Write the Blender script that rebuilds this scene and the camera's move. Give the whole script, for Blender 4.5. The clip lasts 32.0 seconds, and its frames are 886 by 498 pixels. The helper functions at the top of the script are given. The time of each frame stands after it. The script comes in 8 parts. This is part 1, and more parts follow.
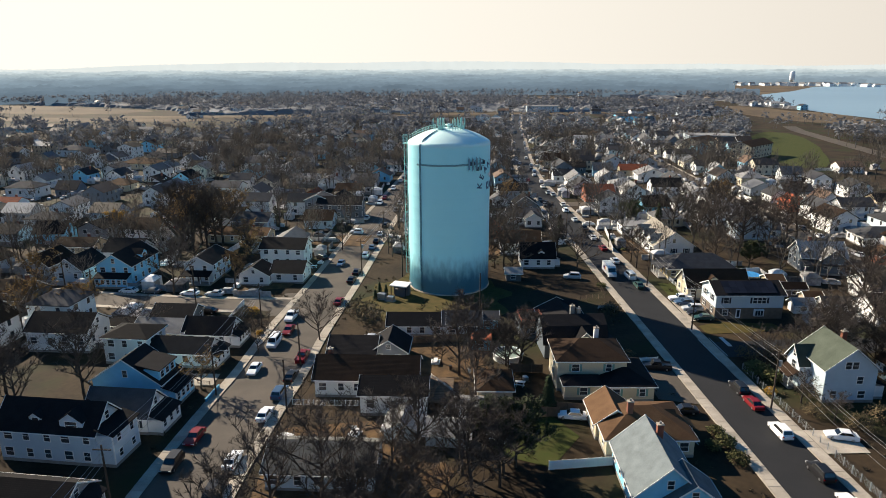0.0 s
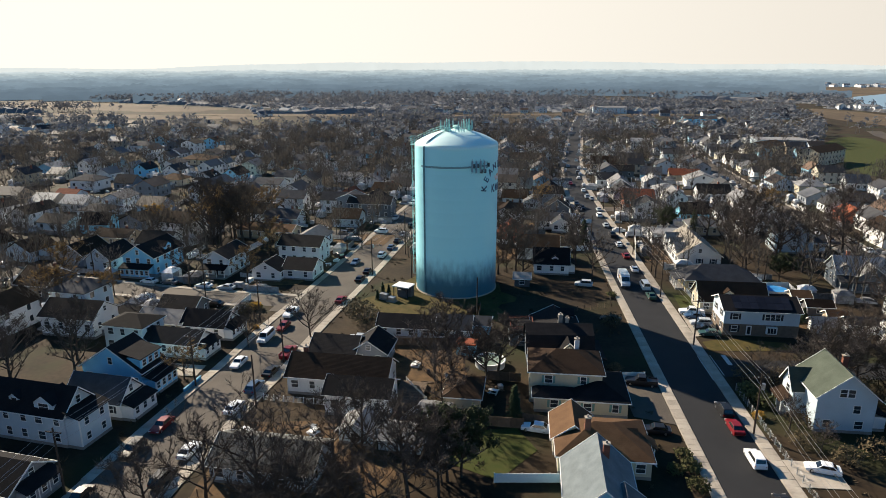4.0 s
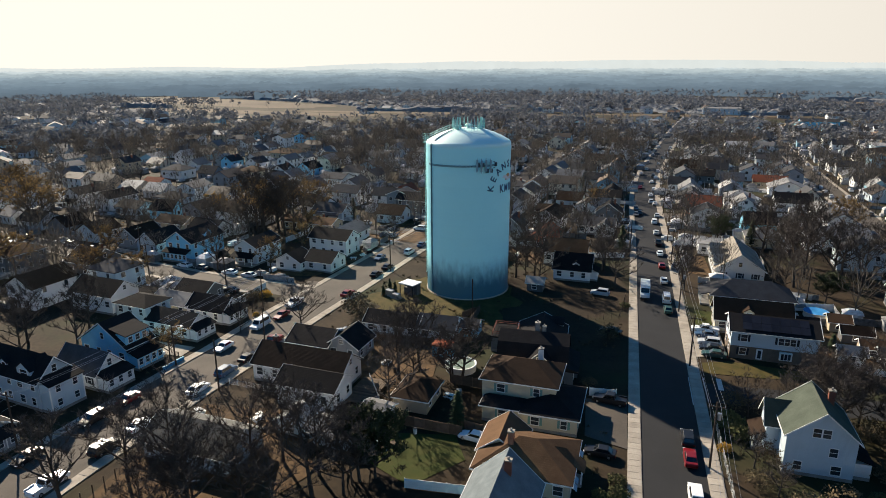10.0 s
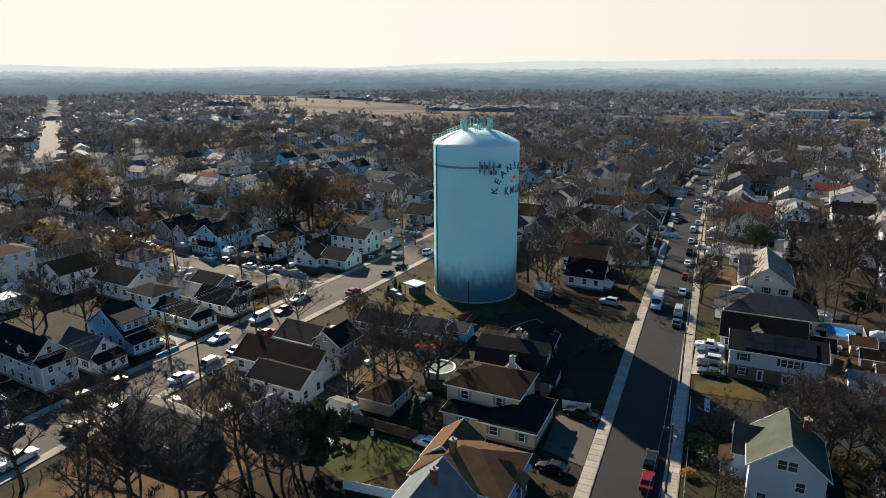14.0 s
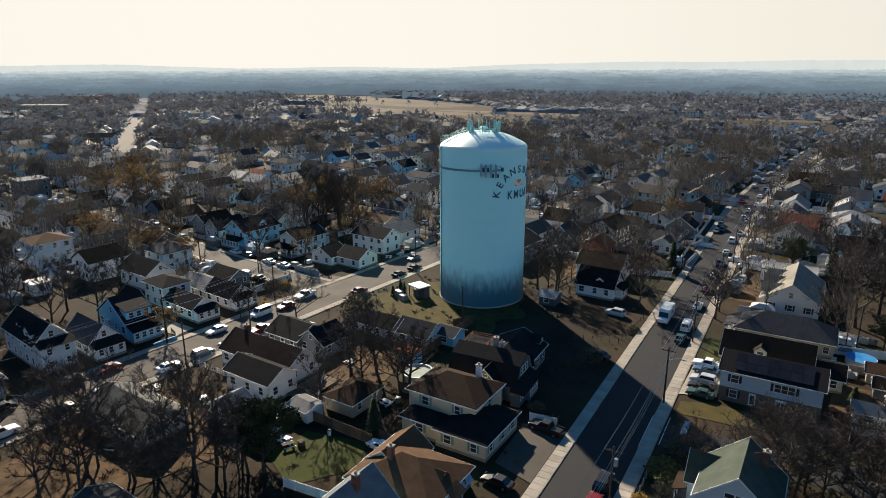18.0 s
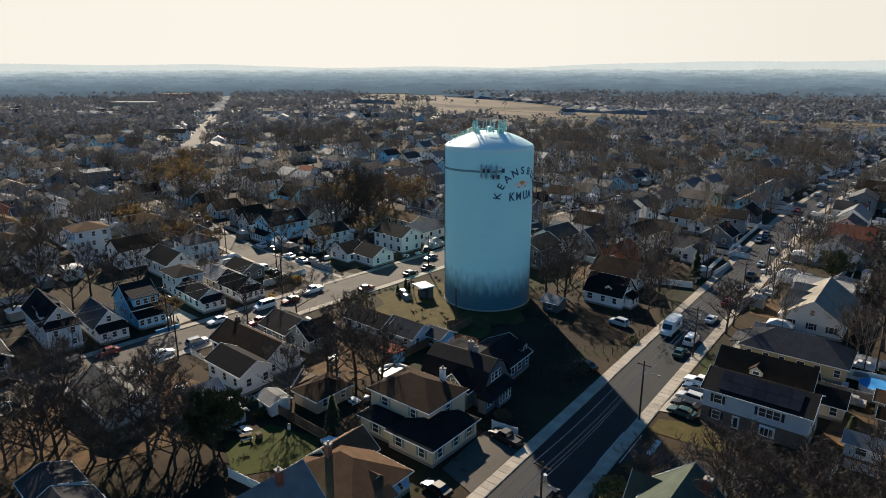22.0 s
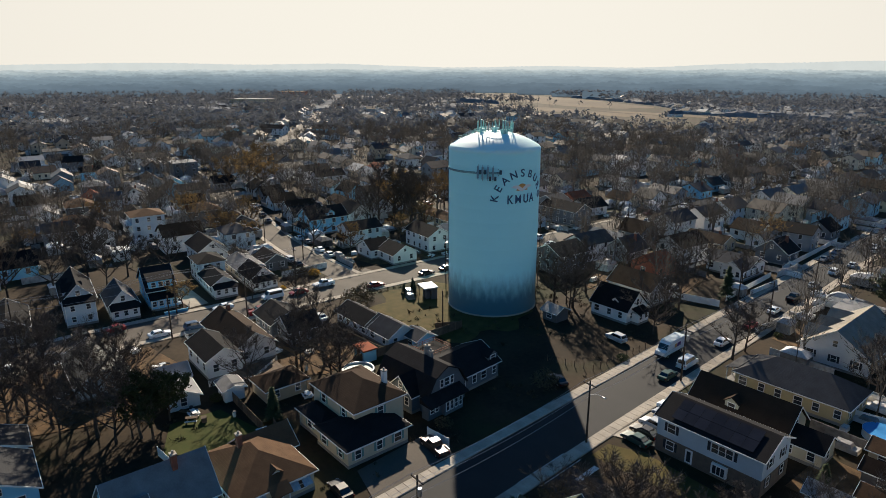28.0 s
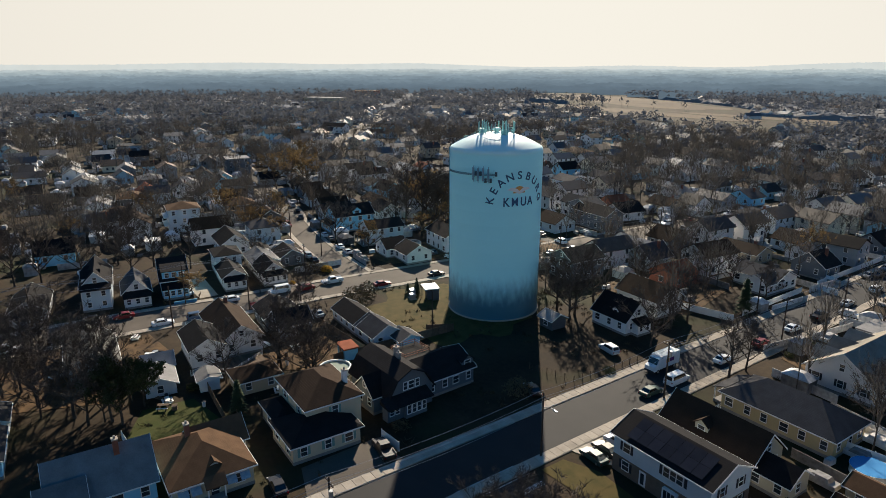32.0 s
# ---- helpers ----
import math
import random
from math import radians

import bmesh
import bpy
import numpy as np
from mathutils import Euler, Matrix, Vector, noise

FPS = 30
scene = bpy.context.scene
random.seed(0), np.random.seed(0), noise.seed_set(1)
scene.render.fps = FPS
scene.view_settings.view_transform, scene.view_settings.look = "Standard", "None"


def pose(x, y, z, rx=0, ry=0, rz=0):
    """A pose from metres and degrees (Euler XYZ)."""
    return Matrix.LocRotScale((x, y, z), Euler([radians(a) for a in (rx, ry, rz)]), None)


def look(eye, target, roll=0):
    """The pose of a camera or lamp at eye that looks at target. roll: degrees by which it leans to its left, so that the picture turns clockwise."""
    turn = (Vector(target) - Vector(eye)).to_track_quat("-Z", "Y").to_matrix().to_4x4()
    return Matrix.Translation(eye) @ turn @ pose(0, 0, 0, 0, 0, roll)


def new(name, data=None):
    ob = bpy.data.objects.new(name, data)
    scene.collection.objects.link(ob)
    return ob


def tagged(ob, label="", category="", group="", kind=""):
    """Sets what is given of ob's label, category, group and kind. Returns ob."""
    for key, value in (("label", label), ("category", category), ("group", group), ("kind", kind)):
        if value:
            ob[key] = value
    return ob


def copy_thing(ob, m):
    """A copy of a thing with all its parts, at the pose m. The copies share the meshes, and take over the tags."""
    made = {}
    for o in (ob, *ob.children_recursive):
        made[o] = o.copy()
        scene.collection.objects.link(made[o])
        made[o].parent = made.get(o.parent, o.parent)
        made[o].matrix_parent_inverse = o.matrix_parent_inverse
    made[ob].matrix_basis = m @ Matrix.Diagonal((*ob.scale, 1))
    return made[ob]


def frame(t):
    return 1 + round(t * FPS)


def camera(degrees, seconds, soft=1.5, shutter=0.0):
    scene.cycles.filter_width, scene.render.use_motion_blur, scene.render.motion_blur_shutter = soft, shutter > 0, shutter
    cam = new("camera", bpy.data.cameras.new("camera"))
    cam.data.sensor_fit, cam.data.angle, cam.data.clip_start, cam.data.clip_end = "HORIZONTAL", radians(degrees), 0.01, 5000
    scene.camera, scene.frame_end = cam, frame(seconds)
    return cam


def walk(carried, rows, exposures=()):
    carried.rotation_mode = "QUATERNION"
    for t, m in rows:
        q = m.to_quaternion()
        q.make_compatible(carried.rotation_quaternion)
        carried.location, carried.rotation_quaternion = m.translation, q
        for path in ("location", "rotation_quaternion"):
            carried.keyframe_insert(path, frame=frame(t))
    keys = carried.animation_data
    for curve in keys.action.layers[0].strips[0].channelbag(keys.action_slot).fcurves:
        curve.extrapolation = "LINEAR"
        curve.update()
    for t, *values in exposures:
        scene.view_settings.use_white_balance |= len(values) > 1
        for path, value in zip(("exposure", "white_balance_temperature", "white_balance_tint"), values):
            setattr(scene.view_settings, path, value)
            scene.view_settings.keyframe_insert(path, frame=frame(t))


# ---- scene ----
# camera and its way round the tower
cam = camera(69.3, 32.0, soft=0.6)
METRES, EYE, TILT, LEAN, TURN = 141.7, 56.16, 0.0, 0.0, -1.7
ROWS = [
    (0.0, 0.0, 0.0, 0.0, -0.05, -15.98, 0.19),
    (0.5, 0.0146, 0.0011, 0.0004, 0.75, -15.98, 0.17),
    (1.0, 0.0302, 0.0024, 0.0007, 1.59, -15.98, 0.17),
    (1.5, 0.0456, 0.004, 0.0009, 2.46, -15.97, 0.16),
    (2.0, 0.061, 0.0057, 0.0012, 3.29, -15.98, 0.16),
    (2.5, 0.0757, 0.0077, 0.0013, 4.12, -15.97, 0.16),
    (3.0, 0.0912, 0.0101, 0.0014, 4.99, -15.96, 0.16),
    (3.5, 0.1066, 0.0128, 0.0015, 5.86, -15.96, 0.16),
    (5.5, 0.1672, 0.0248, 0.0021, 9.35, -15.98, 0.17),
    (6.0, 0.1827, 0.0286, 0.0019, 10.22, -15.98, 0.17),
    (6.5, 0.1973, 0.0326, 0.0015, 11.05, -16.0, 0.18),
    (7.0, 0.2126, 0.0365, 0.0008, 11.94, -16.0, 0.19),
    (7.5, 0.2277, 0.041, 0.0002, 12.82, -16.02, 0.18),
    (8.0, 0.2429, 0.0457, -0.0004, 13.7, -16.02, 0.21),
    (8.5, 0.2573, 0.0505, -0.001, 14.57, -16.02, 0.21),
    (9.0, 0.2723, 0.0558, -0.0015, 15.47, -16.02, 0.21),
    (9.5, 0.2871, 0.0612, -0.0018, 16.36, -16.03, 0.22),
    (10.0, 0.3019, 0.0669, -0.0021, 17.24, -16.02, 0.23),
    (10.5, 0.3158, 0.0725, -0.0023, 18.09, -16.02, 0.21),
    (11.0, 0.3304, 0.0787, -0.0026, 18.96, -16.03, 0.22),
    (11.5, 0.3447, 0.085, -0.0029, 19.86, -16.02, 0.22),
    (12.0, 0.3591, 0.0917, -0.003, 20.77, -16.03, 0.22),
    (12.5, 0.3729, 0.0983, -0.0028, 21.64, -16.02, 0.22),
    (13.0, 0.387, 0.1055, -0.0025, 22.51, -16.03, 0.22),
    (13.5, 0.4012, 0.1128, -0.0025, 23.42, -16.02, 0.23),
    (14.0, 0.4151, 0.1204, -0.0023, 24.34, -16.01, 0.22),
    (14.5, 0.4285, 0.1278, -0.002, 25.21, -16.0, 0.22),
    (16.5, 0.4823, 0.1617, -0.0012, 28.81, -15.98, 0.19),
    (17.0, 0.4951, 0.1699, -0.0014, 29.67, -15.96, 0.18),
    (17.5, 0.5076, 0.1784, -0.0013, 30.53, -15.97, 0.15),
    (18.0, 0.5205, 0.1875, -0.0014, 31.41, -15.95, 0.14),
    (18.5, 0.5331, 0.1969, -0.0016, 32.31, -15.94, 0.14),
    (19.0, 0.5458, 0.2064, -0.0018, 33.2, -15.93, 0.15),
    (19.5, 0.5577, 0.2158, -0.0017, 34.08, -15.94, 0.13),
    (20.0, 0.5701, 0.2257, -0.0018, 34.97, -15.94, 0.13),
    (20.5, 0.5821, 0.2358, -0.002, 35.86, -15.94, 0.12),
    (21.0, 0.5941, 0.2462, -0.0023, 36.77, -15.94, 0.12),
    (21.5, 0.6055, 0.2562, -0.0026, 37.64, -15.95, 0.12),
    (22.0, 0.6172, 0.2669, -0.0028, 38.5, -15.96, 0.11),
    (22.5, 0.6287, 0.2778, -0.0033, 39.39, -15.95, 0.11),
    (23.0, 0.6401, 0.2889, -0.0033, 40.27, -15.94, 0.1),
    (23.5, 0.6508, 0.2996, -0.0034, 41.13, -15.95, 0.08),
    (24.0, 0.6618, 0.311, -0.0035, 42.04, -15.95, 0.06),
    (24.5, 0.6727, 0.3225, -0.0037, 42.91, -15.95, 0.06),
    (25.0, 0.6834, 0.3341, -0.0038, 43.81, -15.95, 0.04),
    (25.5, 0.6935, 0.3454, -0.004, 44.62, -15.96, 0.04),
    (27.5, 0.7327, 0.3948, -0.0046, 48.17, -15.97, 0.05),
    (28.0, 0.7422, 0.4072, -0.0048, 49.06, -15.98, 0.05),
    (28.5, 0.7515, 0.4201, -0.0048, 49.96, -15.98, 0.06),
    (29.0, 0.7607, 0.4332, -0.0048, 50.87, -15.98, 0.06),
    (29.5, 0.7692, 0.4458, -0.0048, 51.74, -15.97, 0.06),
    (30.0, 0.7779, 0.4591, -0.0049, 52.62, -15.97, 0.07),
    (30.5, 0.7865, 0.4725, -0.0048, 53.5, -15.96, 0.07),
    (31.0, 0.7947, 0.486, -0.0048, 54.38, -15.97, 0.06),
    (31.5, 0.8025, 0.4991, -0.0048, 55.23, -15.98, 0.07),
    (32.0, 0.8104, 0.5128, -0.0048, 56.08, -16.01, 0.06),
]
walk(cam, [(t, pose(0, 0, EYE, TILT, LEAN, TURN) @ pose(METRES * x, METRES * y, METRES * z, 90 + pitch, roll, yaw)) for t, x, y, z, yaw, pitch, roll in ROWS],
     exposures=[(0.0, 1.07), (6.0, 1.03), (13.0, 0.95), (20.0, 0.87), (32.0, 0.80)])

# ---- sky and sun: a low winter sun behind the tower ----
SUN_EL, SUN_AZ = 27.0, 47.5   # degrees above the horizon, degrees from +y towards -x
world = bpy.data.worlds.new("sky")
scene.world = world
world.use_nodes = True
wn = world.node_tree
sky = wn.nodes.new("ShaderNodeTexSky")
sky.sky_type = "NISHITA"
sky.sun_disc = False
sky.sun_elevation, sky.sun_rotation = radians(SUN_EL), radians(-SUN_AZ)
sky.air_density, sky.dust_density, sky.ozone_density = 1.0, 0.3, 1.0
# cream winter haze lies low along the whole horizon, clear blue above it
where, up = wn.nodes.new("ShaderNodeTexCoord"), wn.nodes.new("ShaderNodeSeparateXYZ")
wn.links.new(where.outputs["Generated"], up.inputs[0])
rise = wn.nodes.new("ShaderNodeMapRange")
rise.interpolation_type = "SMOOTHSTEP"
rise.inputs["From Min"].default_value, rise.inputs["From Max"].default_value = 0.10, 0.22
wn.links.new(up.outputs["Z"], rise.inputs["Value"])
haze = wn.nodes.new("ShaderNodeMix")
haze.data_type = "RGBA"
# the haze glows more towards the sun
glow, side = wn.nodes.new("ShaderNodeMix"), wn.nodes.new("ShaderNodeVectorMath")
side.operation = "DOT_PRODUCT"
side.inputs[1].default_value = (-math.sin(radians(SUN_AZ)), math.cos(radians(SUN_AZ)), 0)
wn.links.new(where.outputs["Generated"], side.inputs[0])
glow.data_type = "RGBA"
glow.inputs["A"].default_value, glow.inputs["B"].default_value = (3.35, 3.06, 2.68, 1), (4.65, 4.42, 3.92, 1)
wn.links.new(side.outputs["Value"], glow.inputs["Factor"])
wn.links.new(glow.outputs["Result"], haze.inputs["A"])
wn.links.new(rise.outputs[0], haze.inputs["Factor"])
clear = wn.nodes.new("ShaderNodeHueSaturation")
clear.inputs["Saturation"].default_value, clear.inputs["Value"].default_value = 1.5, 0.50
wn.links.new(sky.outputs[0], clear.inputs["Color"])
wn.links.new(clear.outputs[0], haze.inputs["B"])
wn.links.new(haze.outputs["Result"], wn.nodes["Background"].inputs[0])
wn.nodes["Background"].inputs[1].default_value = 0.115
sun = bpy.data.lights.new("sun", "SUN")
sun.energy, sun.angle, sun.color = 5.0, radians(0.6), (1.0, 0.87, 0.69)
ce = math.cos(radians(SUN_EL))
SUNWARD = Vector((-math.sin(radians(SUN_AZ)) * ce, math.cos(radians(SUN_AZ)) * ce, math.sin(radians(SUN_EL))))
new("sun", sun).matrix_world = look(SUNWARD * 300, (0, 0, 0))

# ---- materials ----
MATS = {}


def mat(name, c1, c2=None, scale=1.0, rough=0.8, bump=0.15, metal=0.0, rnd=0.0, fine=12.0, spec=0.15, boards=0.0, axis="Z", island=0.0):
    """A surface in two tones at two scales, with fine relief; rnd varies it from object to object."""
    if name in MATS:
        return MATS[name]
    m = bpy.data.materials.new(name)
    m.use_nodes = True
    nt, c2 = m.node_tree, c2 or tuple(0.7 * v for v in c1)
    b = nt.nodes["Principled BSDF"]
    b.inputs["Roughness"].default_value, b.inputs["Metallic"].default_value = rough, metal
    b.inputs["Specular IOR Level"].default_value = spec
    geo = nt.nodes.new("ShaderNodeNewGeometry")
    big, small = nt.nodes.new("ShaderNodeTexNoise"), nt.nodes.new("ShaderNodeTexNoise")
    for n, s in ((big, scale), (small, scale * fine)):
        n.inputs["Scale"].default_value, n.inputs["Detail"].default_value = s, 4.0
        nt.links.new(geo.outputs["Position"], n.inputs["Vector"])
    add = nt.nodes.new("ShaderNodeMath")
    add.operation = "MULTIPLY_ADD"
    nt.links.new(small.outputs["Fac"], add.inputs[0])
    add.inputs[1].default_value = 0.5
    nt.links.new(big.outputs["Fac"], add.inputs[2])
    ramp = nt.nodes.new("ShaderNodeMapRange")
    ramp.inputs["From Min"].default_value, ramp.inputs["From Max"].default_value = 0.45, 1.05
    nt.links.new(add.outputs[0], ramp.inputs["Value"])
    mix = nt.nodes.new("ShaderNodeMix")
    mix.data_type = "RGBA"
    mix.inputs["A"].default_value, mix.inputs["B"].default_value = (*c1, 1), (*c2, 1)
    nt.links.new(ramp.outputs[0], mix.inputs["Factor"])
    out = mix.outputs["Result"]
    if rnd or island:
        hsv = nt.nodes.new("ShaderNodeHueSaturation")
        src = nt.nodes.new("ShaderNodeObjectInfo").outputs["Random"] if rnd else geo.outputs["Random Per Island"]
        mr = nt.nodes.new("ShaderNodeMapRange")
        k = rnd or island
        mr.inputs["To Min"].default_value, mr.inputs["To Max"].default_value = 1 - k, 1 + k
        nt.links.new(src, mr.inputs["Value"])
        nt.links.new(mr.outputs[0], hsv.inputs["Value"])
        nt.links.new(out, hsv.inputs["Color"])
        out = hsv.outputs["Color"]
    nt.links.new(out, b.inputs["Base Color"])
    height = small.outputs["Fac"]
    if boards:
        sep = nt.nodes.new("ShaderNodeSeparateXYZ")
        nt.links.new(geo.outputs["Position"], sep.inputs[0])
        fr = nt.nodes.new("ShaderNodeMath")
        fr.operation = "MULTIPLY"
        fr.inputs[1].default_value = 1 / boards
        nt.links.new(sep.outputs[axis], fr.inputs[0])
        f2 = nt.nodes.new("ShaderNodeMath")
        f2.operation = "FRACT"
        nt.links.new(fr.outputs[0], f2.inputs[0])
        height = f2.outputs[0]
    if bump:
        bp = nt.nodes.new("ShaderNodeBump")
        bp.inputs["Strength"].default_value, bp.inputs["Distance"].default_value = bump, 0.03
        nt.links.new(height, bp.inputs["Height"])
        nt.links.new(bp.outputs[0], b.inputs["Normal"])
    MATS[name] = m
    return m


def medley(name, colours, rough=0.8, spec=0.2, scale=0.4):
    """One of several paints for each loose piece, weathered by noise."""
    m = bpy.data.materials.new(name)
    m.use_nodes = True
    nt = m.node_tree
    b = nt.nodes["Principled BSDF"]
    b.inputs["Roughness"].default_value, b.inputs["Specular IOR Level"].default_value = rough, spec
    geo, ramp, ns, mx = nt.nodes.new("ShaderNodeNewGeometry"), nt.nodes.new("ShaderNodeValToRGB"), nt.nodes.new("ShaderNodeTexNoise"), nt.nodes.new("ShaderNodeMix")
    ramp.color_ramp.interpolation = "CONSTANT"
    for i, c in enumerate(colours):
        e = ramp.color_ramp.elements[i] if i < 2 else ramp.color_ramp.elements.new(i / len(colours))
        e.position, e.color = i / len(colours), (*c, 1)
    nt.links.new(geo.outputs["Random Per Island"], ramp.inputs[0])
    ns.inputs["Scale"].default_value, ns.inputs["Detail"].default_value = scale, 5.0
    nt.links.new(geo.outputs["Position"], ns.inputs["Vector"])
    mx.data_type, mx.blend_type = "RGBA", "MULTIPLY"
    mx.inputs["Factor"].default_value = 0.45
    nt.links.new(ramp.outputs[0], mx.inputs["A"])
    nt.links.new(ns.outputs["Fac"], mx.inputs["B"])
    nt.links.new(mx.outputs["Result"], b.inputs["Base Color"])
    return m


def thin(m, share):
    """Lets light from behind through leaves and loose twigs."""
    nt = m.node_tree
    b, out = nt.nodes["Principled BSDF"], nt.nodes["Material Output"]
    t, mx = nt.nodes.new("ShaderNodeBsdfTranslucent"), nt.nodes.new("ShaderNodeMixShader")
    nt.links.new(b.inputs["Base Color"].links[0].from_socket, t.inputs["Color"])
    mx.inputs[0].default_value = share
    nt.links.new(b.outputs[0], mx.inputs[1])
    nt.links.new(t.outputs[0], mx.inputs[2])
    nt.links.new(mx.outputs[0], out.inputs["Surface"])
    return m


def siding(name, c):
    return mat("siding_" + name, c, tuple(0.86 * v for v in c), 0.5, 0.7, 0.5, rnd=0.06, boards=0.16, spec=0.25)


def shingle(name, c):
    return mat("shingle_" + name, c, tuple(0.62 * v for v in c), 0.6, 0.9, 0.4, rnd=0.25, fine=9, boards=0.14, spec=0.07)


WHITE, CREAM, GREYW, BLUE = siding("white", (0.77, 0.77, 0.76)), siding("cream", (0.56, 0.50, 0.37)), siding("grey", (0.28, 0.30, 0.32)), siding("blue", (0.25, 0.62, 0.84))
PALE, TANW, SLATEW, DARKW = siding("pale", (0.52, 0.61, 0.67)), siding("tan", (0.50, 0.42, 0.30)), siding("slate", (0.12, 0.145, 0.17)), siding("dark", (0.12, 0.12, 0.125))
BRICKW = siding("red", (0.36, 0.13, 0.08))
YELLOWW = siding("yellow", (0.50, 0.41, 0.23))
R_DARK, R_BROWN, R_GREY, R_TAN = shingle("dark", (0.020, 0.019, 0.020)), shingle("brown", (0.040, 0.025, 0.0165)), shingle("grey", (0.066, 0.067, 0.071)), shingle("tan", (0.115, 0.067, 0.038))
# a brown roof's brightness under grazing sun is put into this base colour
R_SUNLIT = shingle("beige", (0.30, 0.27, 0.225))
R_BLUE, R_GREEN, R_LIGHT, R_RED = shingle("blue", (0.155, 0.18, 0.19)), shingle("green", (0.085, 0.10, 0.078)), shingle("light", (0.26, 0.258, 0.255)), shingle("red", (0.28, 0.09, 0.05))
TRIM = mat("white_trim", (0.80, 0.80, 0.78), (0.70, 0.70, 0.68), 1.2, 0.6, 0.05, spec=0.4)
VINYL = mat("white_vinyl", (0.80, 0.80, 0.78), (0.70, 0.70, 0.68), 0.8, 0.5, 0.05)
SHUT = mat("shutter", (0.035, 0.04, 0.05), None, 2, 0.6, 0.1)
GLASS = mat("window_glass", (0.025, 0.03, 0.036), (0.05, 0.058, 0.066), 1.1, 0.06, 0.02, rnd=0.3, spec=0.8)
CONC = mat("concrete", (0.43, 0.38, 0.315), (0.25, 0.22, 0.18), 0.35, 0.9, 0.25, rnd=0.12)
FOUND = mat("foundation_block", (0.28, 0.27, 0.255), (0.18, 0.175, 0.17), 0.8, 0.9, 0.3)
BRICK = mat("brick", (0.26, 0.10, 0.065), (0.17, 0.075, 0.055), 1.4, 0.9, 0.4, boards=0.08)
ASPH_NEW = mat("asphalt_new", (0.017, 0.0175, 0.0185), (0.024, 0.024, 0.0255), 0.22, 0.8, 0.25, fine=40, spec=0.2)
ASPH_OLD = mat("asphalt_worn", (0.112, 0.094, 0.076), (0.066, 0.057, 0.048), 0.16, 0.85, 0.25, fine=30, spec=0.16)
GRASS = mat("lawn_grass", (0.042, 0.041, 0.010), (0.100, 0.070, 0.023), 0.5, 0.95, 0.6, fine=22)
GREEN = mat("green_grass", (0.030, 0.046, 0.008), (0.06, 0.058, 0.016), 0.5, 0.95, 0.6, fine=22)
DRY = mat("dry_soil", (0.15, 0.090, 0.043), (0.030, 0.021, 0.013), 0.45, 0.95, 0.5, fine=15)
MARSH = mat("marsh_grass", (0.155, 0.112, 0.068), (0.050, 0.040, 0.03), 0.014, 0.95, 0.4, fine=9)
WOOD = mat("weathered_wood", (0.16, 0.115, 0.08), (0.09, 0.067, 0.05), 1.5, 0.85, 0.4, rnd=0.25)
POLEW = mat("pole_wood", (0.075, 0.055, 0.042), (0.045, 0.035, 0.028), 2.0, 0.85, 0.4)
BARK = mat("bark", (0.085, 0.068, 0.055), (0.045, 0.036, 0.030), 1.6, 0.95, 0.5, rnd=0.2)
TWIG = mat("twigs", (0.105, 0.088, 0.075), (0.055, 0.047, 0.042), 0.25, 0.95, 0.0, rnd=0.25)
OAKLEAF = thin(mat("brown_leaves", (0.23, 0.15, 0.065), (0.13, 0.095, 0.045), 0.3, 0.8, 0.0, rnd=0.25), 0.45)
GOLDLEAF = thin(mat("golden_leaves", (0.42, 0.25, 0.05), (0.28, 0.19, 0.05), 0.3, 0.8, 0.0), 0.45)
NEEDLE = mat("needles", (0.022, 0.035, 0.016), (0.04, 0.05, 0.022), 0.7, 0.85, 0.0, rnd=0.3)
BUSHM = mat("bush_leaves", (0.05, 0.062, 0.022), (0.085, 0.075, 0.03), 0.9, 0.85, 0.0, rnd=0.3)
METAL = mat("galvanised_metal", (0.42, 0.44, 0.45), (0.30, 0.31, 0.32), 1.0, 0.45, 0.1, metal=0.7, spec=0.5)
WIRE = mat("cable", (0.42, 0.42, 0.42), None, 1, 0.4, 0.0, metal=0.6, spec=0.5)
RUBBER = mat("tyre_rubber", (0.018, 0.018, 0.019), None, 2, 0.85, 0.1)
ALLOY = mat("wheel_alloy", (0.5, 0.5, 0.52), None, 2, 0.35, 0.0, metal=0.9)
CARGLASS = mat("car_glass", (0.012, 0.014, 0.017), None, 1, 0.05, 0.0, spec=0.9)
LAMPRED = mat("tail_lamp", (0.35, 0.01, 0.01), None, 1, 0.25, 0.0)
LAMPCLR = mat("head_lamp", (0.7, 0.7, 0.7), None, 1, 0.15, 0.0)

# ---- small builders ----


def part(name, bm, material, parent=None, label=""):
    """One bmesh as one mesh object, under a thing or a part."""
    me = bm if isinstance(bm, bpy.types.Mesh) else bpy.data.meshes.new(name)
    if me is not bm:
        bm.to_mesh(me)
        bm.free()
        me.materials.append(material)
    ob = new(name, me)
    ob.parent = parent
    if label:
        ob["label"] = label
    return ob


def mesh_of(name, verts, faces, material):
    me = bpy.data.meshes.new(name)
    me.from_pydata(verts, [], faces)
    me.materials.append(material)
    return me


def put(ob, x, y, z=0.0, rz=0.0):
    ob.matrix_basis = pose(x, y, z, 0, 0, rz)
    return ob


def thing(name, x, y, z=0.0, rz=0.0, label="", category="", group="", kind=""):
    ob = put(new(name), x, y, z, rz)
    return tagged(ob, label, category, group, kind)


